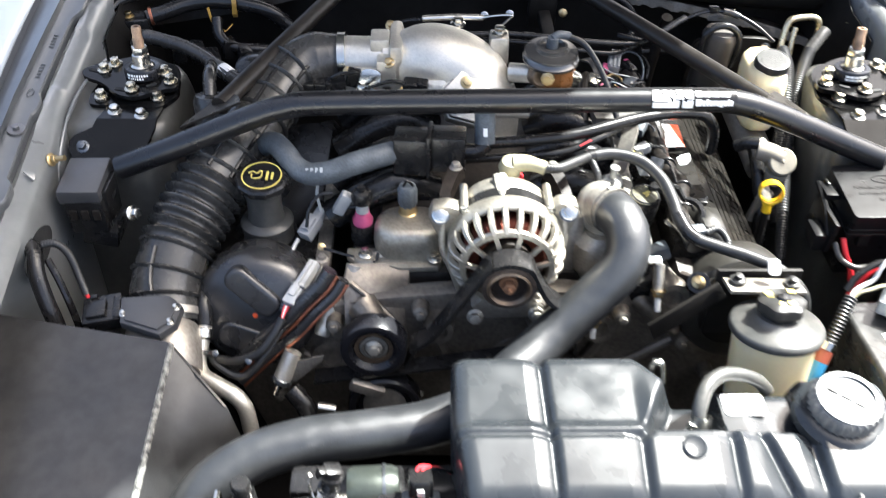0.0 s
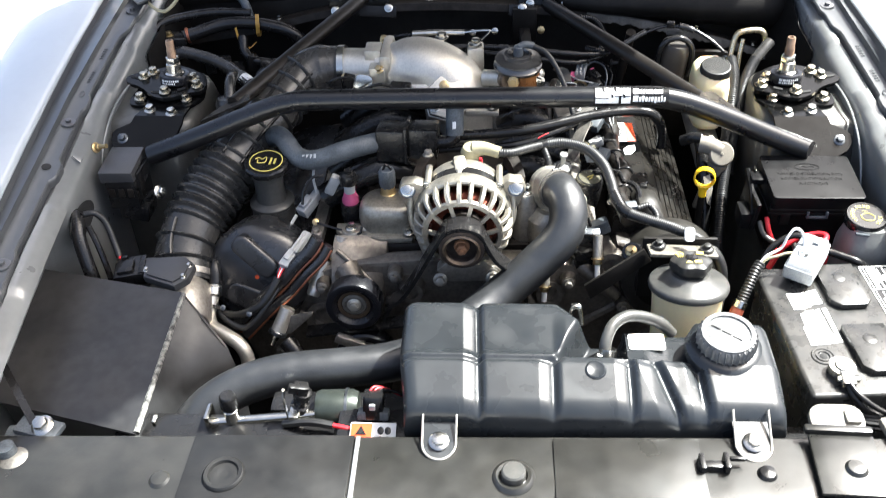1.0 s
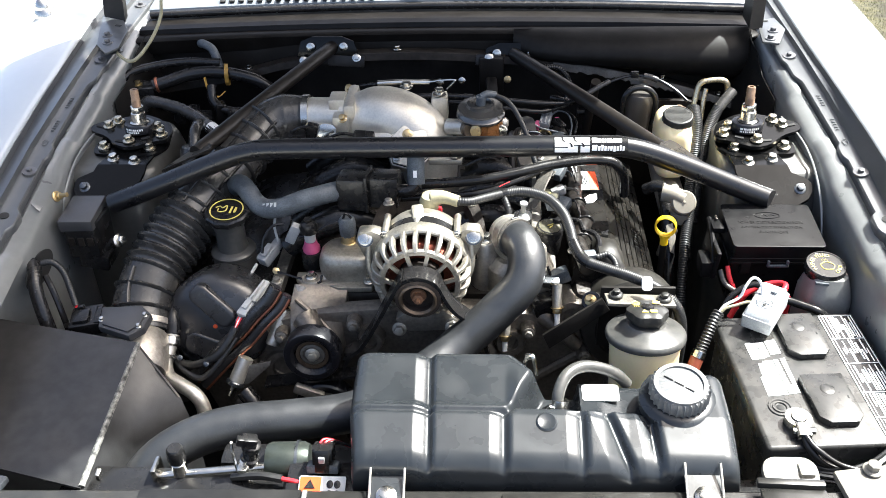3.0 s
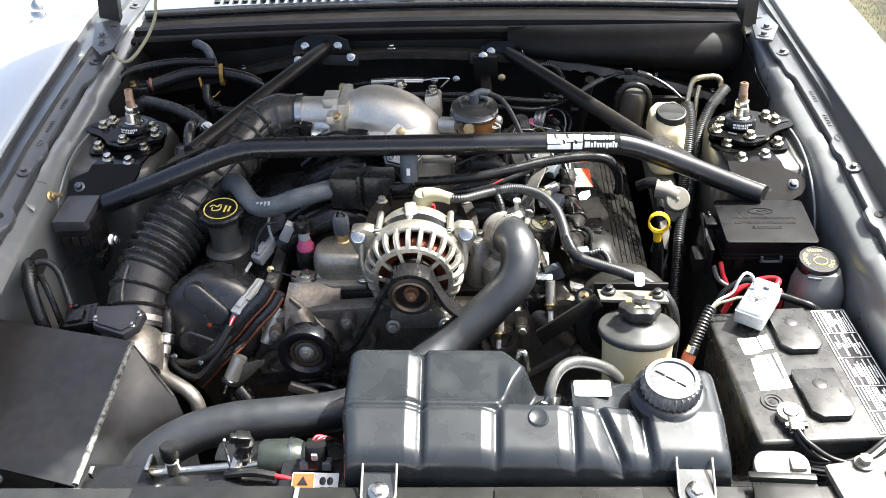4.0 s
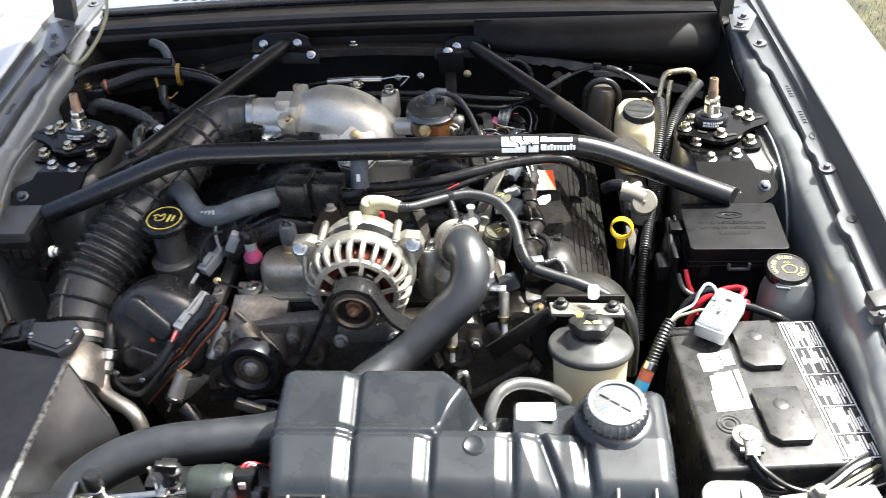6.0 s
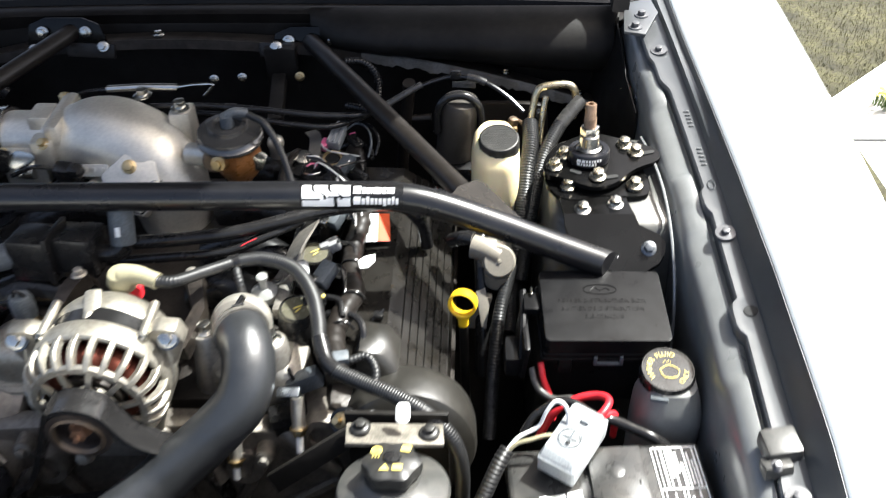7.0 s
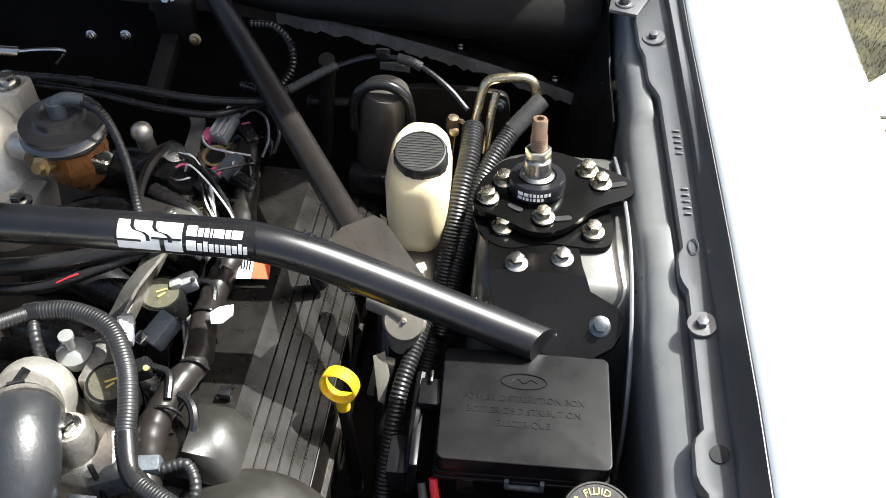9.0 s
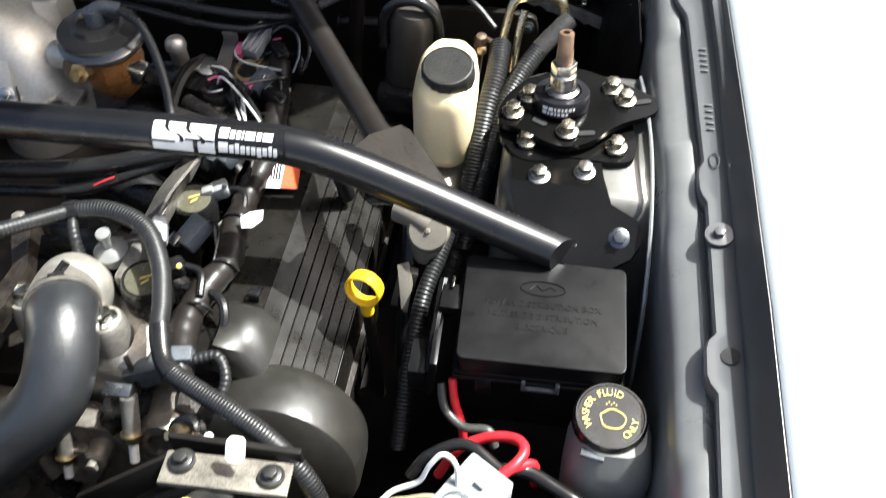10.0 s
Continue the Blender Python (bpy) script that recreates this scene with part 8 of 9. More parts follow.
part("conduit", ribbed([(0.046, 0.904, 0.863), (0.066, 0.906, 0.862), (0.090, 0.930, 0.854), (0.118, 0.964, 0.841)], 0.0072, 0.0036, 0.09, 12), LOOM, hn)
part("conduit", ribbed([(0.116, 0.963, 0.841), (0.150, 0.968, 0.842), (0.188, 0.957, 0.838), (0.213, 0.925, 0.830), (0.224, 0.893, 0.818), (0.230, 0.862, 0.806), (0.245, 0.838, 0.798), (0.275, 0.822, 0.795), (0.312, 0.806, 0.792), (0.350, 0.788, 0.783), (0.378, 0.772, 0.760), (0.388, 0.764, 0.72), (0.388, 0.76, 0.66)], 0.0088, 0.0030, 0.055, 12), LOOM, hn)
part("conduit", ribbed([(0.118, 0.963, 0.838), (0.123, 0.949, 0.834), (0.128, 0.938, 0.822), (0.131, 0.932, 0.79)], 0.0055, 0.0045, 0.14), LOOM, hn)
part("tape", tube([(0.112, 0.961, 0.8405), (0.124, 0.965, 0.8415)], 0.0092, 14), PLASTIC, hn)
part("tape", tube([(0.228, 0.872, 0.8095), (0.238, 0.846, 0.8005), (0.250, 0.834, 0.797)], 0.0092, 14), PLASTIC, hn)
th2 = thing("taped_loom", "thick taped wiring loom along the valve cover", "wiring loom", (0.24, 1.05, 0.76))
part("loom", tube([(0.250, 0.835, 0.785), (0.246, 0.858, 0.788), (0.238, 0.895, 0.787), (0.246, 0.935, 0.790), (0.254, 0.965, 0.788), (0.246, 1.01, 0.782), (0.243, 1.06, 0.780), (0.248, 1.12, 0.782), (0.240, 1.18, 0.785), (0.225, 1.26, 0.80)], 0.0135, 16, 0.005, lambda d, n: 1 + 0.04 * math.sin(d * 410) + 0.05 * math.sin(d * 140)), DUSTBLK, th2)
part("cover_band", box((0.249, 0.851, 0.797), (0.026, 0.014, 0.016), 0.003, (10, 0, 10)), OLDRUBBER, th2, "grey clip on the loom")
for x, y, z in ((0.247, 0.905, 0.801), (0.255, 0.955, 0.802), (0.246, 1.02, 0.796)):
    part("tie", tube([(x - 0.014, y, z - 0.012), (x - 0.008, y, z - 0.001), (x + 0.006, y, z), (x + 0.014, y, z - 0.011)], 0.0018, 6), PLASTIC, th2)
part("branch", ribbed([(0.262, 0.850, 0.796), (0.281, 0.856, 0.797), (0.292, 0.842, 0.79), (0.291, 0.825, 0.78)], 0.0052, 0.0045, 0.14), LOOM, th2)
part("branch", tube([(0.226, 0.93, 0.79), (0.26, 0.92, 0.796), (0.272, 0.902, 0.79), (0.268, 0.885, 0.775)], 0.0045, 8), PLASTIC, th2)
part("fir_clip", join(box((0.285, 0.943, 0.775), (0.012, 0.010, 0.008), 0.002), tube([(0.278, 0.938, 0.773), (0.292, 0.948, 0.780)], 0.0022, 6)), PLASTIC, th2)
tag = thing("paper_tag", "white and orange barcode tag on the loom", "tag", (0.28, 1.07, 0.77))
tm2 = pose(0.268, 1.094, 0.781, 14, 8, 8) @ Matrix.Scale(0.92, 4)
part("tag", prism([(-0.018, -0.018), (0.022, -0.016), (0.022, 0.034), (-0.012, 0.034)], 0.0006, tm2), WHITE, tag)
part("orange_edge", prism([(0.003, -0.0168), (0.022, -0.016), (0.022, 0.034), (0.006, 0.034)], 0.0004, tm2 @ Matrix.Translation((0, 0, 0.001))), ORANGE, tag, "orange printed edge")
for k in range(4):
    part("barcode_bar", box(tm2 @ Vector((-0.009 + 0.003 * k, 0.008, 0.001)), (0.0014, 0.026, 0.0006), 0, (14, 8, 8)), PLASTIC, tag, "black barcode bar" if k == 0 else "")
tg = solo("tape_flag", prism([(0.002, -0.004), (0.014, 0.000), (0.022, 0.012), (0.019, 0.024), (0.012, 0.021), (0.004, 0.017), (-0.004, 0.008)], 0.002, pose(0.258, 1.004, 0.800, 25, 10, -5) @ Matrix.Scale(0.82, 4)), LABELWHITE, "torn white tape flag on the loom", "tape")

# ---- coils and injectors ----
random.seed(11)
fr_ = thing("fuel_rail", "dull grey fuel rail with brackets", "fuel rail", (0.18, 1.1, 0.77))
part("rail", box((0.178, 1.10, 0.797), (0.016, 0.36, 0.018), 0.004, (0, 0, -2)), DARKCAST, fr_)
part("bracket", ribbon([(0.196, 1.075, 0.822), (0.190, 1.045, 0.824), (0.180, 1.018, 0.818), (0.172, 0.995, 0.806), (0.162, 0.975, 0.800), (0.148, 0.968, 0.798)], 0.026, 0.003, (0.75, -0.45, 0.5)), DARKCAST, fr_, "curved grey lever bracket")
part("foot", box((0.168, 0.965, 0.800), (0.03, 0.02, 0.01), 0.003), STEEL, fr_)
part("test_port", join(lathe([(0.0005, 0), (0.013, 0), (0.0155, 0.006), (0.0155, 0.014), (0.010, 0.019), (0.004, 0.020), (0.004, 0.034), (0.0065, 0.036), (0.0065, 0.040), (0.0005, 0.041)], aim((0.150, 0.951, 0.794), (0.05, -0.1, 1)), 24)), WASHPL, fr_, "pale plastic pressure damper cap")
for y in (0.925, 1.045, 1.16, 1.27):
    c = thing("ignition_coil", "black round ignition coil with yellow mark", "ignition coil", (0.190, y, 0.73), "ignition coils")
    part("body", lathe([(0.0005, 0), (0.021, 0), (0.023, 0.01), (0.023, 0.052), (0.020, 0.058), (0.018, 0.058), (0.017, 0.055), (0.0005, 0.055)], aim((0.190, y, 0.735), (0.10, -0.1, 1)), 28), PLASTIC, c)
    f = aim((0.195, y - 0.0055, 0.7936), (0.10, -0.1, 1), random.uniform(-30, 30))
    part("mark", join(box(f @ Vector((0.002, 0.001, 0.0)), (0.011, 0.0018, 0.001), 0, (0, 0, 30)), box(f @ Vector((0.003, -0.004, 0)), (0.008, 0.0018, 0.001), 0, (0, 0, 50))), PRINT, c, "yellow printed mark")
    part("plug", join(box((0.218, y + 0.012, 0.790), (0.018, 0.017, 0.015), 0.004, (0, -15, 20)), box((0.208, y + 0.006, 0.792), (0.012, 0.011, 0.010), 0.002, (0, -15, 20))), PLASTIC if y != 1.045 else PLUGGREY, c)
    part("wire", tube([(0.228, y + 0.014, 0.792), (0.244, y + 0.008, 0.792), (0.250, y - 0.015, 0.788)], 0.0035, 8), PLASTIC, c)
    part("seal", lathe([(0.0005, 0), (0.0026, 0), (0.0005, 0.001)], aim((0.226, y + 0.006, 0.801), (0.3, -0.6, 0.7)), 10), PRINT if y < 1.0 else DARKHOLE, c)
    part("cap", lathe([(0.0005, 0), (0.0215, 0), (0.0205, 0.003), (0.0005, 0.0045)], aim((0.195, y - 0.0055, 0.7885), (0.10, -0.1, 1)), 28), COILTOP, c, "olive coil top with glare in its colour")
    if y < 1.0:
        c.location += Vector((-0.002, 0.003, 0.014))
for y in (0.985, 1.10, 1.215):
    j = thing("fuel_injector", "fuel injector with grey wiring plug", "injector", (0.205, y, 0.75), "fuel injectors")
    part("body", lathe([(0.0005, 0), (0.011, 0), (0.012, 0.03), (0.009, 0.04), (0.009, 0.055), (0.0005, 0.055)], aim((0.200, y, 0.745), (0.2, 0, 1)), 16), BLOCK, j)
    part("plug", box((0.218, y, 0.803), (0.020, 0.032, 0.018), 0.003, (20, 0, -30)), OLDRUBBER, j, "grey wiring plug")
    part("clip", box((0.205, y - 0.012, 0.803), (0.012, 0.012, 0.012), 0.002, (20, 0, -30)), PINK if y > 1.2 else STEEL, j, "coloured retaining clip")
    for k in range(2):
        part("wire", tube([(0.226, y + 0.012, 0.806), (0.238 + 0.004 * k, y + 0.004, 0.812 - 0.004 * k), (0.246, y - 0.02 - 0.01 * k, 0.798)], 0.0018, 6), PLASTIC, j)
ctrl = thing("pressure_regulator", "dark regulator block with grey elbow hose", "regulator", (0.15, 1.2, 0.77))
part("block", box((0.150, 1.205, 0.795), (0.055, 0.05, 0.04), 0.006, (0, 0, -20)), PLASTIC, ctrl)
part("elbow", tube([(0.150, 1.165, 0.808), (0.185, 1.145, 0.808), (0.203, 1.135, 0.800), (0.206, 1.128, 0.78)], 0.009, 14), DUCTRIB, ctrl)
part("cap", lathe([(0.0005, 0), (0.013, 0), (0.012, 0.006), (0.0005, 0.008)], aim((0.158, 1.215, 0.815), (0.2, -0.3, 1)), 20), STEEL, ctrl)
for k in range(3):
    part("wire", tube([(0.165, 1.21, 0.822), (0.185 + 0.004 * k, 1.20 - 0.006 * k, 0.826), (0.21, 1.17 - 0.01 * k, 0.815), (0.225, 1.13, 0.80)], 0.002, 6), (WHITE, PLASTIC, PLASTIC)[k], ctrl)
wn_ = thing("wire_nest", "tangle of thin engine wires above the coils", "wires", (0.2, 1.18, 0.8))
for k in range(7):
    a, b, c = [Vector((random.uniform(0.160, 0.245), random.uniform(1.09, 1.30), random.uniform(0.790, 0.812))) for _ in range(3)]
    mid = a.lerp(c, 0.5) + Vector((random.uniform(-0.02, 0.02), random.uniform(-0.02, 0.02), random.uniform(0.004, 0.016)))
    part("wire", tube([a - Vector((0, 0, 0.012)), a, a.lerp(mid, 0.5) + Vector((0.006, 0.0, 0.004)), mid, c, c - Vector((0, 0, 0.015))], random.uniform(0.0014, 0.0022), 6), random.choice((PLASTIC, PLASTIC, OLDRUBBER, RUBBER)), wn_)
for x, y, z, m_, rz in ((0.196, 0.966, 0.822, PLUGGREY, 15), (0.226, 1.262, 0.812, PLASTIC, 40), (0.205, 1.175, 0.815, PLASTIC, -35), (0.184, 1.255, 0.806, PLASTIC, 15), (0.236, 1.195, 0.800, PLASTIC, 70)):
    q = thing("wiring_plug", "small grey wiring connector among the engine wires" if m_ is PLUGGREY else "small black wiring connector among the engine wires", "connector", (x, y, z - 0.01), "injector plugs")
    part("shell", join(box((x, y, z), (0.015, 0.026, 0.014), 0.003, (18, 8, rz)), box((x, y, z + 0.007), (0.008, 0.014, 0.004), 0.001, (18, 8, rz))), m_, q)
    part("lock_tab", box((x + 0.008 * math.sin(radians(-rz)), y + 0.012 * math.cos(radians(rz)), z + 0.004), (0.010, 0.005, 0.012), 0.001, (18, 8, rz)), PINK if rz == 40 else OLDRUBBER, q, "dull pink lock tab" if rz == 40 else "")
# rear of the coil row: lever bracket, open connector, round sensor and loose wires
part("rear_bracket", ribbon([(0.157, 1.290, 0.812), (0.168, 1.268, 0.818), (0.172, 1.240, 0.818), (0.172, 1.212, 0.812), (0.166, 1.19, 0.80)], 0.017, 0.003, (1, 0.1, 0.2)), OLDTRIM, fr_, "flat grey rear bracket")
oc = thing("wiring_plug", "pale grey ribbed connector with pink lock among the wires", "connector", (0.20, 1.26, 0.80), "injector plugs")
om = pose(0.200, 1.262, 0.820, 12, 6, -12)
part("shell", join(box(om @ Vector((0, 0, 0)), (0.020, 0.036, 0.015), 0.002, (12, 6, -12)), *[box(om @ Vector((-0.007 + 0.007 * k, -0.002, 0.009)), (0.003, 0.030, 0.004), 0.0008, (12, 6, -12)) for k in range(3)], box(om @ Vector((0, 0.020, 0.002)), (0.015, 0.012, 0.012), 0.002, (12, 6, -12))), PLUGGREY, oc)
part("lock_tab", box((0.184, 1.250, 0.816), (0.010, 0.018, 0.012), 0.002, (12, 6, -12)), PINK, oc, "dull pink lock tab")
rs_ = thing("round_sensor", "black round sensor with pink seal by the coils", "sensor", (0.176, 1.186, 0.78))
part("body", lathe([(0.0005, 0), (0.018, 0), (0.0195, 0.006), (0.0195, 0.034), (0.017, 0.038), (0.012, 0.038), (0.010, 0.034), (0.0005, 0.034)], aim((0.176, 1.186, 0.780), (0.1, -0.15, 1)), 28), PLASTIC, rs_)
part("seal", tube([(0.167, 1.190, 0.819), (0.174, 1.196, 0.8195), (0.183, 1.192, 0.819)], 0.0022, 8), PINK, rs_, "pink seal lip")
part("clip", tube([(0.166, 1.176, 0.818), (0.176, 1.172, 0.8185), (0.187, 1.178, 0.818)], 0.0014, 6), STEEL, rs_)
for k, (pts, mm, rr) in enumerate((([(0.178, 1.188, 0.818), (0.184, 1.186, 0.829), (0.200, 1.174, 0.829), (0.225, 1.150, 0.824), (0.246, 1.128, 0.812), (0.250, 1.110, 0.796)], WHITE, 0.0011),
                                  ([(0.182, 1.186, 0.818), (0.190, 1.188, 0.827), (0.208, 1.176, 0.826), (0.232, 1.150, 0.818), (0.250, 1.125, 0.80)], RUBBER, 0.0024),
                                  ([(0.205, 1.285, 0.822), (0.229, 1.300, 0.822), (0.250, 1.286, 0.821), (0.260, 1.266, 0.812), (0.256, 1.250, 0.798)], RUBBER, 0.0024),
                                  ([(0.208, 1.280, 0.818), (0.226, 1.290, 0.826), (0.244, 1.278, 0.824), (0.250, 1.258, 0.812), (0.246, 1.240, 0.80)], OLDRUBBER, 0.0016),
                                  ([(0.172, 1.262, 0.818), (0.190, 1.228, 0.822), (0.214, 1.224, 0.818), (0.236, 1.232, 0.808)], GREYPL, 0.0013),
                                  ([(0.150, 1.240, 0.806), (0.148, 1.222, 0.820), (0.140, 1.190, 0.822), (0.136, 1.160, 0.81), (0.138, 1.13, 0.79)], DUSTBLK, 0.0065))):
    solo("loose_wire", tube(pts, rr, 8), mm, ("thin white wire arching over the coils", "black wire arching over the coils", "black wire looping behind the coils", "grey wire looping behind the coils", "thin grey wire behind the coils", "dusty black hose beside the coils")[k], "hose" if k == 5 else "wire", "coil wires")
gc = thing("ring_clip", "brass ring clip with bright pin on the coils", "clip", (0.197, 1.228, 0.80))
part("ring", lathe([(0.011, 0), (0.014, 0), (0.014, 0.003), (0.011, 0.003), (0.011, 0)], aim((0.197, 1.228, 0.806), (0.1, -0.3, 1)), 24), GOLD, gc)
part("pin", tube([(0.218, 1.217, 0.806), (0.224, 1.212, 0.812)], 0.0030, 10), STEEL, gc)
part("body", lathe([(0.0005, -0.03), (0.013, -0.03), (0.013, 0.002), (0.0005, 0.003)], aim((0.197, 1.228, 0.804), (0.1, -0.3, 1)), 20), PLASTIC, gc)
bn = thing("dome_nut", "pale dome nut on the intake", "nut", (0.118, 1.232, 0.80))
part("nut", lathe([(0.0005, -0.03), (0.010, -0.03), (0.010, 0.0), (0.012, 0.002), (0.011, 0.009), (0.006, 0.014), (0.0005, 0.015)], aim((0.118, 1.232, 0.828), (0.1, -0.3, 1)), 16), ALU, bn)
rp = thing("rail_plate", "angled dark plate with a folded edge over the coils", "plate", (0.17, 1.13, 0.78))
part("plate", bevel(loft([[(0.142, 1.146, 0.818), (0.214, 1.118, 0.824), (0.206, 1.098, 0.816), (0.150, 1.106, 0.812)], [(0.142, 1.146, 0.814), (0.214, 1.118, 0.820), (0.206, 1.098, 0.790), (0.150, 1.106, 0.786)]]), 0.002, 2), OLDTRIM, rp)
part("screw", bolt((0.185, 1.118, 0.821), 0.0045, (0.05, -0.2, 1)), STEEL, rp)
# sensors low at the front right
for p, q, lab in (((0.203, 0.828, 0.760), (0.204, 0.798, 0.700), "steel stud with brass nut on the engine front"), ((0.124, 0.822, 0.70), (0.122, 0.80, 0.645), "dull bolt boss on the engine front")):
    s_ = thing("stud", lab, "stud", q, "front studs")
    ax_ = (Vector(q) - Vector(p)).normalized()
    part("boss", tube([p, Vector(p).lerp(Vector(q), 0.6)], 0.0078, 14), ALUDULL, s_)
    part("nut", bolt(Vector(p).lerp(Vector(q), 0.55), 0.0072, ax_), GOLD, s_)
    part("bracket", box(Vector(p) + Vector((-0.010, 0.004, 0.0)), (0.026, 0.012, 0.014), 0.002, (20, 0, 0)), GUNMETAL, s_)
    part("tip", tube([Vector(p).lerp(Vector(q), 0.6), q], 0.0045, 12), WHITE, s_, "white rubber tip")
cc = thing("coil_connector", "grey wiring plugs by the thermostat housing", "connector", (0.21, 0.85, 0.7))
part("plug", box((0.205, 0.862, 0.748), (0.040, 0.018, 0.024), 0.004, (0, -20, 10)), OLDRUBBER, cc)
part("plug", box((0.188, 0.838, 0.712), (0.045, 0.028, 0.030), 0.004, (0, -10, 15)), PLASTIC, cc)
sp_ = thing("oil_sender", "ribbed sender with brass tip near the reservoir", "sender", (0.25, 0.82, 0.72))
m = aim((0.258, 0.815, 0.735), (-0.3, -0.6, 0.75))
part("body", ribbed([m @ Vector((0, 0, -0.03)), m @ Vector((0, 0, 0.012))], 0.016, 0.008, 0.15, 16), PLASTIC, sp_)
part("tip", lathe([(0.0005, 0.01), (0.010, 0.01), (0.009, 0.018), (0.004, 0.02), (0.004, 0.03), (0.0005, 0.03)], m, 16), GOLD, sp_)
part("rod", tube([(0.268, 0.805, 0.752), (0.292, 0.79, 0.778)], 0.0018, 6), STEEL, sp_)
part("ball", lathe([(0.0005, -0.004), (0.004, -0.002), (0.004, 0.002), (0.0005, 0.004)], aim((0.292, 0.79, 0.778)), 10), WHITE, sp_)

solo("foam_plug", tube([(0.617, 1.352, 0.843), (0.630, 1.360, 0.842)], 0.0055, 12), WHITEPL, "small cream foam plug on the inner fender", "plug")

# ---- left side of the bay ----
rb = thing("relay_box", "black relay box with flat grey lid", "relay box", (-0.593, 0.958, 0.72))
part("lid", box((-0.594, 0.957, 0.803), (0.058, 0.078, 0.022), 0.003, (3, 0, 1)), RELAYTOP, rb)
part("case", box((-0.590, 0.952, 0.766), (0.052, 0.068, 0.056), 0.003), PLASTIC, rb)
part("lower_plug", box((-0.580, 0.944, 0.728), (0.050, 0.05, 0.03), 0.004, (0, 12, 0)), PLASTIC, rb)
part("side_bracket", prism([(0, 0), (0.012, 0.0), (0.014, 0.06), (-0.004, 0.064)], 0.05, aim((-0.562, 0.93, 0.74), (0, 1, 0)), 0.002), PLASTIC, rb)
for k in range(3):
    part("terminal", box((-0.606 + 0.016 * k, 0.918, 0.772), (0.010, 0.006, 0.016), 0.001), BLOCK, rb)
part("cable", tube([(-0.552, 0.925, 0.755), (-0.535, 0.918, 0.775), (-0.522, 0.912, 0.778)], 0.006, 10), RUBBER, rb)
part("terminal_nut", bolt((-0.522, 0.912, 0.779), 0.008, (0.8, -0.3, 0.3)), STEEL, rb)
sb = thing("fender_stud", "gold plated stud on the inner fender", "stud", (-0.632, 0.972, 0.82))
part("stud", join(bolt((-0.640, 0.972, 0.828), 0.0065, (0.9, -0.2, 0.3)), tube([(-0.635, 0.971, 0.83), (-0.618, 0.968, 0.834)], 0.004, 10)), GOLD, sb)
hl = thing("apron_hole", "dark slot in the inner fender with conduit", "opening", (-0.63, 0.84, 0.72), kind="structure")
part("edge", lathe([(0.0005, 0), (0.032, 0), (0.032, 0.002), (0.0005, 0.002)], aim((-0.6335, 0.845, 0.768), (1, 0, 0.05)) @ Matrix.Diagonal((0.7, 1.5, 1, 1)), 28), DARKHOLE, hl)
ch = thing("smooth_conduit", "thick smooth black conduit from the inner fender", "conduit", (-0.62, 0.79, 0.6), "left conduits")
part("conduit", ribbed([(-0.648, 0.845, 0.785), (-0.630, 0.828, 0.782), (-0.622, 0.802, 0.765), (-0.612, 0.783, 0.735), (-0.604, 0.772, 0.70), (-0.60, 0.765, 0.64)], 0.0112, 0.0052, 0.022, 14), RUBBER, ch)
ch = thing("ribbed_conduit", "thin ribbed conduit to the air meter plug", "conduit", (-0.59, 0.83, 0.65), "left conduits")
part("conduit", ribbed([(-0.622, 0.838, 0.785), (-0.605, 0.842, 0.784), (-0.590, 0.838, 0.768), (-0.578, 0.822, 0.742), (-0.568, 0.806, 0.724)], 0.0056, 0.0036, 0.09), LOOM, ch)
part("wires", tube([(-0.568, 0.806, 0.724), (-0.562, 0.798, 0.720), (-0.556, 0.790, 0.718)], 0.003, 8), RED, ch, "bare red wires")
ch = thing("smooth_conduit", "thin black rubber conduit behind the air box", "conduit", (-0.6, 0.8, 0.6), "left conduits")
part("conduit", tube([(-0.618, 0.832, 0.765), (-0.603, 0.815, 0.74), (-0.590, 0.798, 0.70), (-0.585, 0.79, 0.65)], 0.005, 8), RUBBER, ch)
ac = thing("refrigerant_pipe", "silver bent refrigerant pipe below the air meter", "pipe", (-0.39, 0.74, 0.55))
part("pipe", tube([(-0.418, 0.800, 0.672), (-0.422, 0.782, 0.655), (-0.424, 0.760, 0.640), (-0.415, 0.742, 0.632), (-0.392, 0.728, 0.628), (-0.370, 0.718, 0.620), (-0.357, 0.710, 0.603), (-0.352, 0.700, 0.57)], 0.0115, 16), ALU, ac)
part("fitting", join(disc(0.016, 0.018, aim((-0.421, 0.785, 0.657), (0, 0.8, 0.6)), 16), disc(0.018, 0.006, aim((-0.423, 0.768, 0.645), (0, 0.8, 0.6)), 6)), STEEL, ac)
part("sleeve", tube([(-0.418, 0.800, 0.672), (-0.42, 0.82, 0.69), (-0.425, 0.86, 0.70)], 0.013, 14), RUBBER, ac)
lc = thing("wiring_plug", "light grey wiring connector on the valve cover", "connector", (-0.288, 0.83, 0.68), "left plugs")
part("shell", join(box((-0.277, 0.845, 0.722), (0.015, 0.048, 0.015), 0.003, (18, 0, -28)), box((-0.291, 0.817, 0.712), (0.019, 0.034, 0.018), 0.003, (18, 0, -28)), box((-0.279, 0.842, 0.731), (0.004, 0.040, 0.006), 0.001, (18, 0, -28)), box((-0.291, 0.817, 0.7225), (0.010, 0.018, 0.005), 0.001, (18, 0, -28))), GREYPL, lc)
part("seal_ring", box((-0.286, 0.826, 0.716), (0.021, 0.003, 0.020), 0.001, (18, 0, -28)), OLDRUBBER, lc)
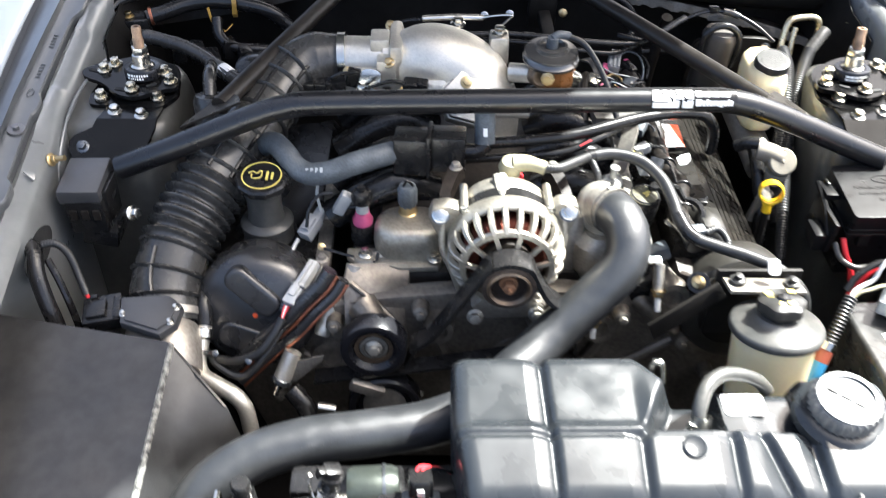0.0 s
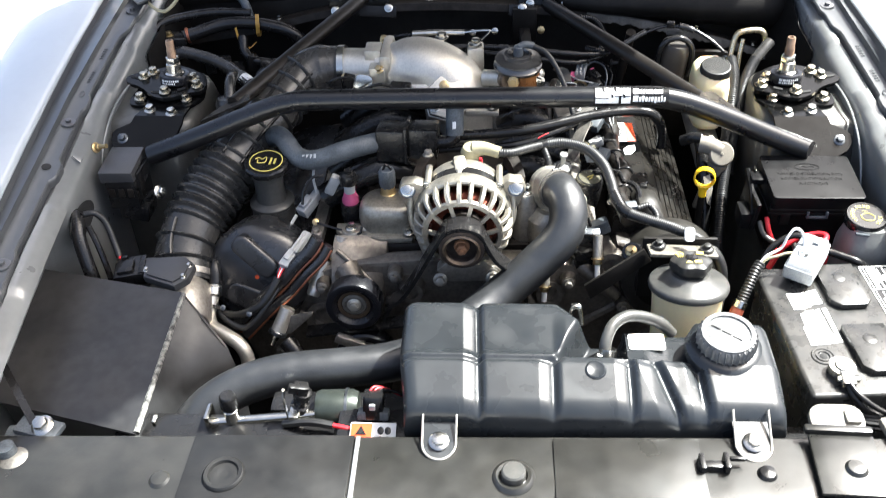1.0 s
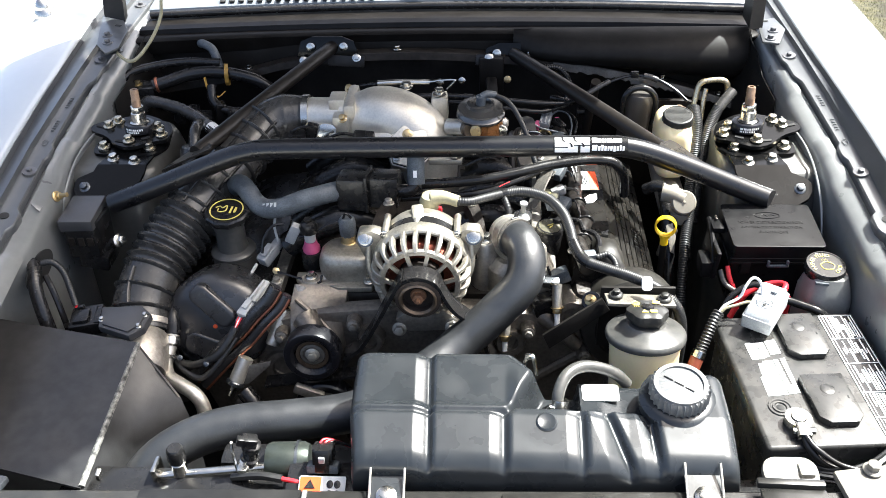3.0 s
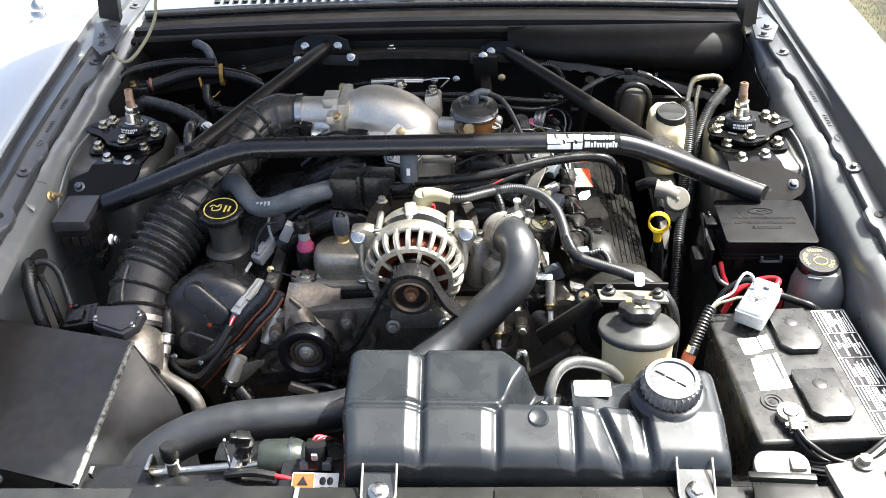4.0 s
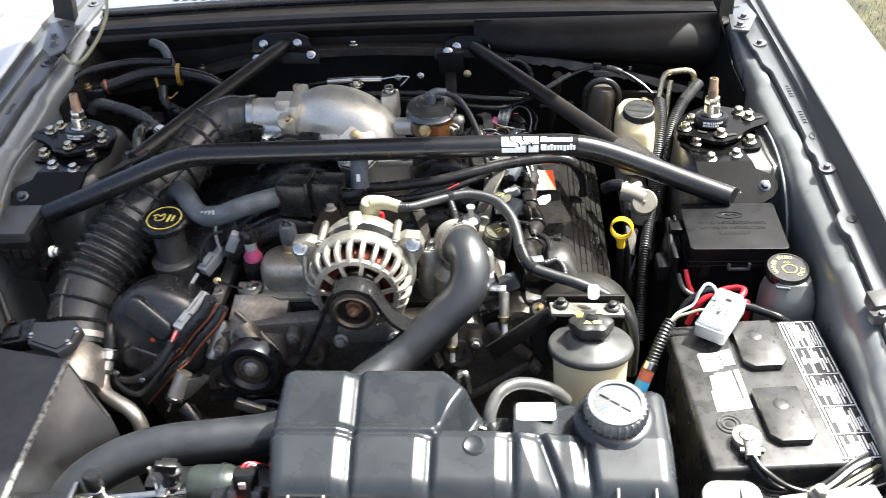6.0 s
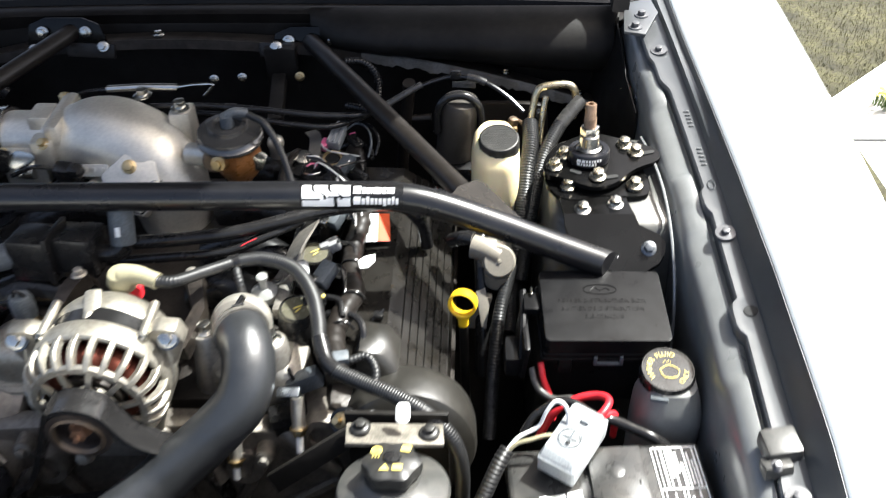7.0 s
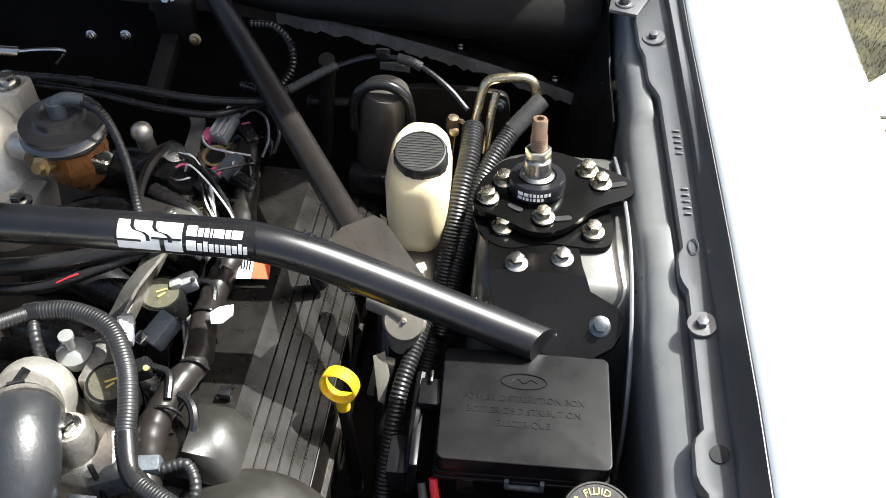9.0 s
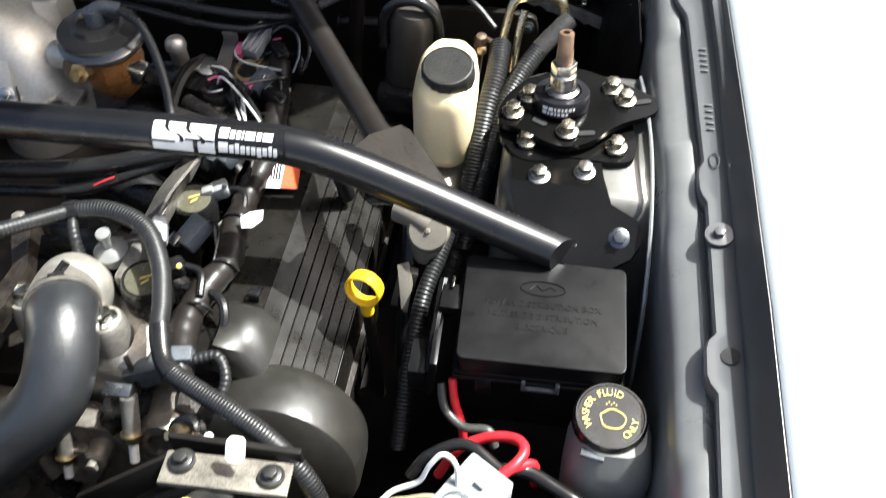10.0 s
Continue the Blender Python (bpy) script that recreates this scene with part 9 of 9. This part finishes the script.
for k in range(3):
    part("wire", tube([(-0.298 - 0.003 * k, 0.801 + 0.001 * k, 0.707), (-0.302 - 0.002 * k, 0.794, 0.703), (-0.305 - 0.001 * k, 0.786, 0.699)], 0.0014, 6), (RED, WHITE, RED)[k], lc, ("thin red wire", "thin white wire", "thin red wire")[k])
part("loom", tube([(-0.306, 0.786, 0.699), (-0.318, 0.770, 0.682), (-0.338, 0.757, 0.662), (-0.372, 0.756, 0.646), (-0.40, 0.77, 0.635)], 0.0065, 10, 0.003, lambda d, n: 1 + 0.08 * math.sin(d * 900)), LOOM, lc)
lc = thing("wiring_plug", "grey wiring connector by the oil filler", "connector", (-0.285, 0.93, 0.70), "left plugs")
part("shell", join(box((-0.280, 0.935, 0.735), (0.021, 0.036, 0.019), 0.003, (20, 0, -30)), box((-0.268, 0.955, 0.742), (0.015, 0.02, 0.015), 0.003, (20, 0, -30)), box((-0.281, 0.931, 0.746), (0.012, 0.022, 0.006), 0.001, (20, 0, -30))), PLUGGREY, lc)
part("tip", bolt((-0.262, 0.905, 0.724), 0.004, (0.2, -0.6, 0.8)), GOLD, lc)
part("wire", tube([(-0.296, 0.915, 0.73), (-0.303, 0.895, 0.722), (-0.295, 0.872, 0.722)], 0.003, 6), GREYPL, lc)
part("wire", tube([(-0.265, 0.955, 0.748), (-0.27, 0.965, 0.775), (-0.262, 0.97, 0.80), (-0.245, 0.955, 0.803)], 0.0025, 6), GREYPL, lc)
part("wire", tube([(-0.258, 0.90, 0.725), (-0.215, 0.885, 0.722), (-0.185, 0.875, 0.722), (-0.18, 0.885, 0.73)], 0.0022, 6), PLASTIC, lc)
for p, q, lab in (((-0.212, 0.872, 0.718), (-0.226, 0.836, 0.668), "steel stud with brass nut on the front cover"), ((-0.240, 0.842, 0.692), (-0.262, 0.800, 0.640), "bright aluminium bolt boss on the front cover"), ((-0.295, 0.775, 0.645), (-0.322, 0.742, 0.592), "silver sensor on the lower engine front")):
    s_ = thing("stud", lab, "stud", q, "front studs")
    p, q = Vector(p), Vector(q)
    ax_ = (q - p).normalized()
    if "boss" in lab:
        part("boss", join(lathe([(0.0005, 0), (0.0125, 0), (0.0120, 0.030), (0.0100, 0.034), (0.0100, 0.044), (0.0110, 0.046), (0.0110, 0.060), (0.0095, 0.062), (0.0045, 0.062), (0.0040, 0.056), (0.0005, 0.056)], aim(p, ax_), 24), box(p + ax_ * 0.010 + Vector((-0.012, 0, 0.004)), (0.014, 0.014, 0.012), 0.004)), ALU, s_)
        continue
    part("boss", tube([p, p.lerp(q, 0.62)], 0.0125, 20), ALU if "sensor" in lab else ALUDULL, s_)
    part("nut", disc(0.0155, 0.008, aim(p.lerp(q, 0.60), ax_), 24) if "sensor" in lab else bolt(p.lerp(q, 0.6), 0.010, ax_), GUNMETAL if "sensor" in lab else GOLD, s_)
    part("tip", lathe([(0.0005, 0), (0.0055, 0), (0.0055, 0.010), (0.0038, 0.012), (0.0040, 0.020), (0.0005, 0.021)], aim(p.lerp(q, 0.70), ax_), 14), STEEL, s_)
    if "sensor" in lab:
        part("bracket", prism([(0.0, 0.008), (0.052, 0.020), (0.050, 0.012), (0.012, -0.022), (0.0, -0.020)], 0.004, aim(p.lerp(q, 0.35), (0, -1, 0.3)) , 0.001), DARKCAST, s_, "grey stamped bracket")
lm2 = thing("lower_loom", "black wiring looms below the timing cover", "wiring loom", (-0.36, 0.75, 0.55))
part("loom", tube([(-0.42, 0.785, 0.64), (-0.395, 0.758, 0.632), (-0.36, 0.745, 0.628), (-0.33, 0.765, 0.655), (-0.31, 0.79, 0.675)], 0.0055, 8), LOOM, lm2)
part("clip", bolt((-0.352, 0.748, 0.655), 0.0032, (0, -0.6, 0.8)), GUNMETAL, lm2)
part("clip", bolt((-0.40, 0.765, 0.652), 0.0032, (0, -0.6, 0.8)), GUNMETAL, lm2)
part("hose", tube([(-0.30, 0.75, 0.595), (-0.28, 0.735, 0.575), (-0.272, 0.725, 0.54), (-0.275, 0.72, 0.48)], 0.014, 14), RUBBER, lm2)
part("fitting", tube([(-0.262, 0.73, 0.58), (-0.238, 0.728, 0.576)], 0.010, 14), STEEL, lm2)

# heater and refrigerant plumbing behind the left tower
hh = thing("heater_hose", "black heater hoses tied with a yellow strap", "heater hose", (-0.5, 1.4, 0.75))
part("hose", tube([(-0.600, 1.378, 0.842), (-0.57, 1.392, 0.846), (-0.53, 1.412, 0.852), (-0.48, 1.42, 0.853), (-0.43, 1.42, 0.846), (-0.39, 1.42, 0.832), (-0.355, 1.42, 0.80)], 0.0135, 14), RUBBER, hh)
part("hose", tube([(-0.655, 1.33, 0.80), (-0.660, 1.345, 0.845), (-0.645, 1.38, 0.868), (-0.60, 1.41, 0.872), (-0.54, 1.43, 0.872), (-0.47, 1.435, 0.868)], 0.0085, 12), RUBBER, hh)
part("copper_end", tube([(-0.655, 1.32, 0.79), (-0.656, 1.33, 0.815)], 0.009, 12), RUSTY, hh, "copper coloured hose end")
part("hose", tube([(-0.48, 1.385, 0.838), (-0.475, 1.365, 0.815), (-0.45, 1.352, 0.80), (-0.40, 1.36, 0.79), (-0.36, 1.38, 0.78)], 0.010, 12), RUBBER, hh)
part("hose", tube([(-0.518, 1.478, 0.892), (-0.505, 1.465, 0.895), (-0.488, 1.455, 0.888), (-0.478, 1.445, 0.868), (-0.472, 1.44, 0.84)], 0.009, 12), OLDRUBBER, hh)
strap = [(-0.452, 1.402, 0.838), (-0.450, 1.402, 0.862), (-0.455, 1.425, 0.868), (-0.460, 1.438, 0.855), (-0.456, 1.43, 0.832), (-0.453, 1.41, 0.828), (-0.452, 1.402, 0.838)]
part("strap", ribbon(strap, 0.008, 0.0015, (1, 0, 0)), STRAPY, hh, "dirty yellow plastic strap")
part("strap", ribbon([(-0.497, 1.40, 0.85), (-0.488, 1.385, 0.83), (-0.470, 1.38, 0.815), (-0.458, 1.395, 0.82)], 0.006, 0.0015, (0.3, 1, 0)), STRAPY, hh)
jb = thing("pipe_block", "black valve block with gold bolt", "valve block", (-0.625, 1.375, 0.81))
part("block", box((-0.625, 1.378, 0.832), (0.062, 0.045, 0.028), 0.004, (0, 0, 4)), PLASTIC, jb)
part("bolt", bolt((-0.628, 1.372, 0.847), 0.0065), GOLD, jb)
part("collar", disc(0.016, 0.006, aim((-0.596, 1.382, 0.842), (1, 0.3, 0.1)), 18), RUSTRIM, jb)
hw = thing("return_hose", "dark hose with white sticker beside the tower", "hose", (-0.5, 1.3, 0.78))
part("hose", tube([(-0.615, 1.335, 0.812), (-0.600, 1.338, 0.826), (-0.575, 1.335, 0.824), (-0.53, 1.32, 0.818), (-0.495, 1.30, 0.812), (-0.465, 1.272, 0.808), (-0.435, 1.24, 0.805), (-0.40, 1.21, 0.80)], 0.0125, 14), DUCTRIB, hw)
part("sticker", tube([(-0.453, 1.260, 0.807), (-0.436, 1.242, 0.805)], 0.0130, 14), WHITE, hw, "white sticker band")
lcyl = thing("accumulator", "dark grey metal cylinder beside the strut tower", "cylinder", (-0.45, 1.13, 0.65))
part("cylinder", lathe([(0.0005, -0.15), (0.026, -0.15), (0.026, 0.02), (0.022, 0.03), (0.0005, 0.032)], aim((-0.448, 1.128, 0.805), (0.05, 0.25, 1)), 24), DUCTRIB, lcyl)
part("stem", tube([(-0.447, 1.135, 0.83), (-0.450, 1.165, 0.85), (-0.455, 1.20, 0.845), (-0.465, 1.235, 0.83)], 0.0105, 12), DUCTRIB, lcyl)
dv = thing("dark_valves", "cluster of black plastic valves on the firewall", "valve cluster", (-0.48, 1.36, 0.7))
for k in range(6):
    part("valve", box((-0.545 + 0.028 * k, 1.345 + 0.012 * (k % 2), 0.795 - 0.008 * (k % 3)), (0.022, 0.03, 0.035), 0.004, (10 * (k % 3), 8, 25)), PLASTIC, dv)
part("dome", lathe([(0.0005, 0), (0.034, 0), (0.032, 0.012), (0.015, 0.022), (0.0005, 0.024)], aim((-0.40, 1.27, 0.80), (0, -0.3, 1)), 28), RUBBER, dv)
gs = thing("hood_wire", "tan ground wire hanging from the hood hinge", "wire", (-0.62, 1.35, 0.92))
part("wire", tube([(-0.655, 1.368, 0.928), (-0.640, 1.345, 0.924), (-0.618, 1.325, 0.921), (-0.600, 1.318, 0.924), (-0.585, 1.335, 0.935), (-0.568, 1.365, 0.958), (-0.558, 1.395, 0.985), (-0.562, 1.43, 1.01), (-0.545, 1.46, 1.04)], 0.0034, 8), TANPL, gs)
part("lug", join(prism(rounded(0.026, 0.014, 0.005, 3), 0.002, aim((-0.648, 1.355, 0.9275), (0.2, -0.3, 1), 40)), bolt((-0.655, 1.364, 0.929), 0.005)), GUNMETAL, gs)
HINGES = ((-1, [(0.690, 1.367), (0.656, 1.324), (0.640, 1.351), (0.652, 1.440), (0.684, 1.505), (0.735, 1.523), (0.712, 1.440)], ((0.676, 1.492), (0.730, 1.518), (0.735, 1.545), (0.684, 1.530)), 0.932),
          (1, [(0.671, 1.431), (0.643, 1.361), (0.613, 1.370), (0.620, 1.430), (0.632, 1.479), (0.664, 1.493)], ((0.604, 1.440), (0.628, 1.436), (0.632, 1.505), (0.606, 1.510)), 0.927))
for s, out, foot, hz_ in HINGES:
    hg = part("hood_hinge", prism([(s * x, y) for x, y in out][::-s], 0.005, Matrix.Translation((0, 0, hz_)), 0.0015), FLANGESHADE, cw, "grey folded steel hood hinge")
    part("upright", bevel(loft([[(s * (x + 0.006 * k), y + 0.026 * k, hz_ + 0.002 + 0.042 * k) for x, y in foot] for k in (0, 1, 2, 3)]), 0.003, 2), BLACKPAINT, hg, "dark folded hinge arm")
    mx, my = sum(p[0] for p in out) / len(out), sum(p[1] for p in out) / len(out)
    part("slot", box((s * mx, my + 0.045, hz_ + 0.0055), (0.014, 0.006, 0.001), 0.0003, (0, 0, s * 20)), DARKHOLE, hg)
    for dx, dy in ((0.004, -0.008), (-0.010, -0.046)):
        p = (s * (mx + dx), my + dy, hz_ + 0.005)
        part("bolt", join(lathe([(0.0005, 0), (0.0105, 0), (0.010, 0.002), (0.0005, 0.0025)], aim(p), 20), bolt(p, 0.006)), BOLTGREY, hg)
an = thing("antenna", "chrome antenna base with thin mast on the fender", "antenna", (-0.893, 1.585, 0.915))
part("base", lathe([(0.0005, -0.005), (0.024, -0.005), (0.023, 0.006), (0.018, 0.012), (0.0185, 0.018), (0.012, 0.028), (0.006, 0.034), (0.0005, 0.035)], aim((-0.893, 1.585, 0.922), (-0.05, 0, 1)), 28), STEEL, an)
part("mast", tube([(-0.893, 1.585, 0.95), (-0.898, 1.600, 1.30), (-0.903, 1.615, 1.70)], 0.0022, 8, 0.1), BLACKPAINT, an)
# front left corner
fl_ = thing("corner_bracket", "grey corner bracket with bolt by the air box", "bracket", (-0.55, 0.44, 0.69))
part("plate", join(box((-0.552, 0.448, 0.722), (0.06, 0.03, 0.010), 0.003, (0, 3, -12)), box((-0.582, 0.44, 0.716), (0.03, 0.03, 0.008), 0.003)), OLDRUBBER, fl_)
part("bolt", bolt((-0.545, 0.447, 0.728), 0.010, (0, -0.3, 1)), STEEL, fl_)
part("strap", ribbon([(-0.648, 0.555, 0.742), (-0.612, 0.512, 0.742), (-0.572, 0.466, 0.730), (-0.560, 0.452, 0.727)], 0.010, 0.003, (0.7, 0.7, 0)), RUBBER, fl_, "black rubber strap")
rs = thing("bumper_stop", "round rubber hood stop on the support", "hood stop", (-0.562, 0.395, 0.70))
part("stop", lathe([(0.0005, 0), (0.022, 0), (0.020, 0.012), (0.012, 0.016), (0.0005, 0.017)], aim((-0.562, 0.395, sup_z(-0.56) - 0.012)), 24), DARKCAST, rs)
part("stud", lathe([(0.0005, 0), (0.012, 0), (0.011, 0.012), (0.0005, 0.013)], aim((-0.572, 0.402, sup_z(-0.56) + 0.004)), 18), OLDRUBBER, rs)
solo("silver_tab", box((-0.392, 0.448, 0.742), (0.005, 0.010, 0.020), 0.001, (20, 15, 0)), STEEL, "small bright metal tab behind the support", "tab")

# hood stop clipped on the right inner lip
hs_ = thing("hood_stop", "dark grey rubber hood stop clipped on the fender lip", "hood stop", (0.690, 0.708, 0.80))
part("block", box((0.690, 0.712, 0.834), (0.034, 0.030, 0.022), 0.004, (4, -4, 8)), LIDGREY, hs_)
part("step", box((0.683, 0.692, 0.828), (0.028, 0.018, 0.016), 0.004, (-10, -4, 8)), LIDGREY, hs_)
part("screw", bolt((0.681, 0.688, 0.835), 0.004, (0, -0.3, 1)), BOLTGREY, hs_)

solo("lip_tab", prism([(-0.010, 0.0), (0.008, -0.006), (0.007, 0.008)], 0.003, aim((-0.650, 0.921, 0.838), (0.5, -0.3, 0.8)), 0.0008), BAYPAINT, "small grey bent tab on the fender lip", "tab")
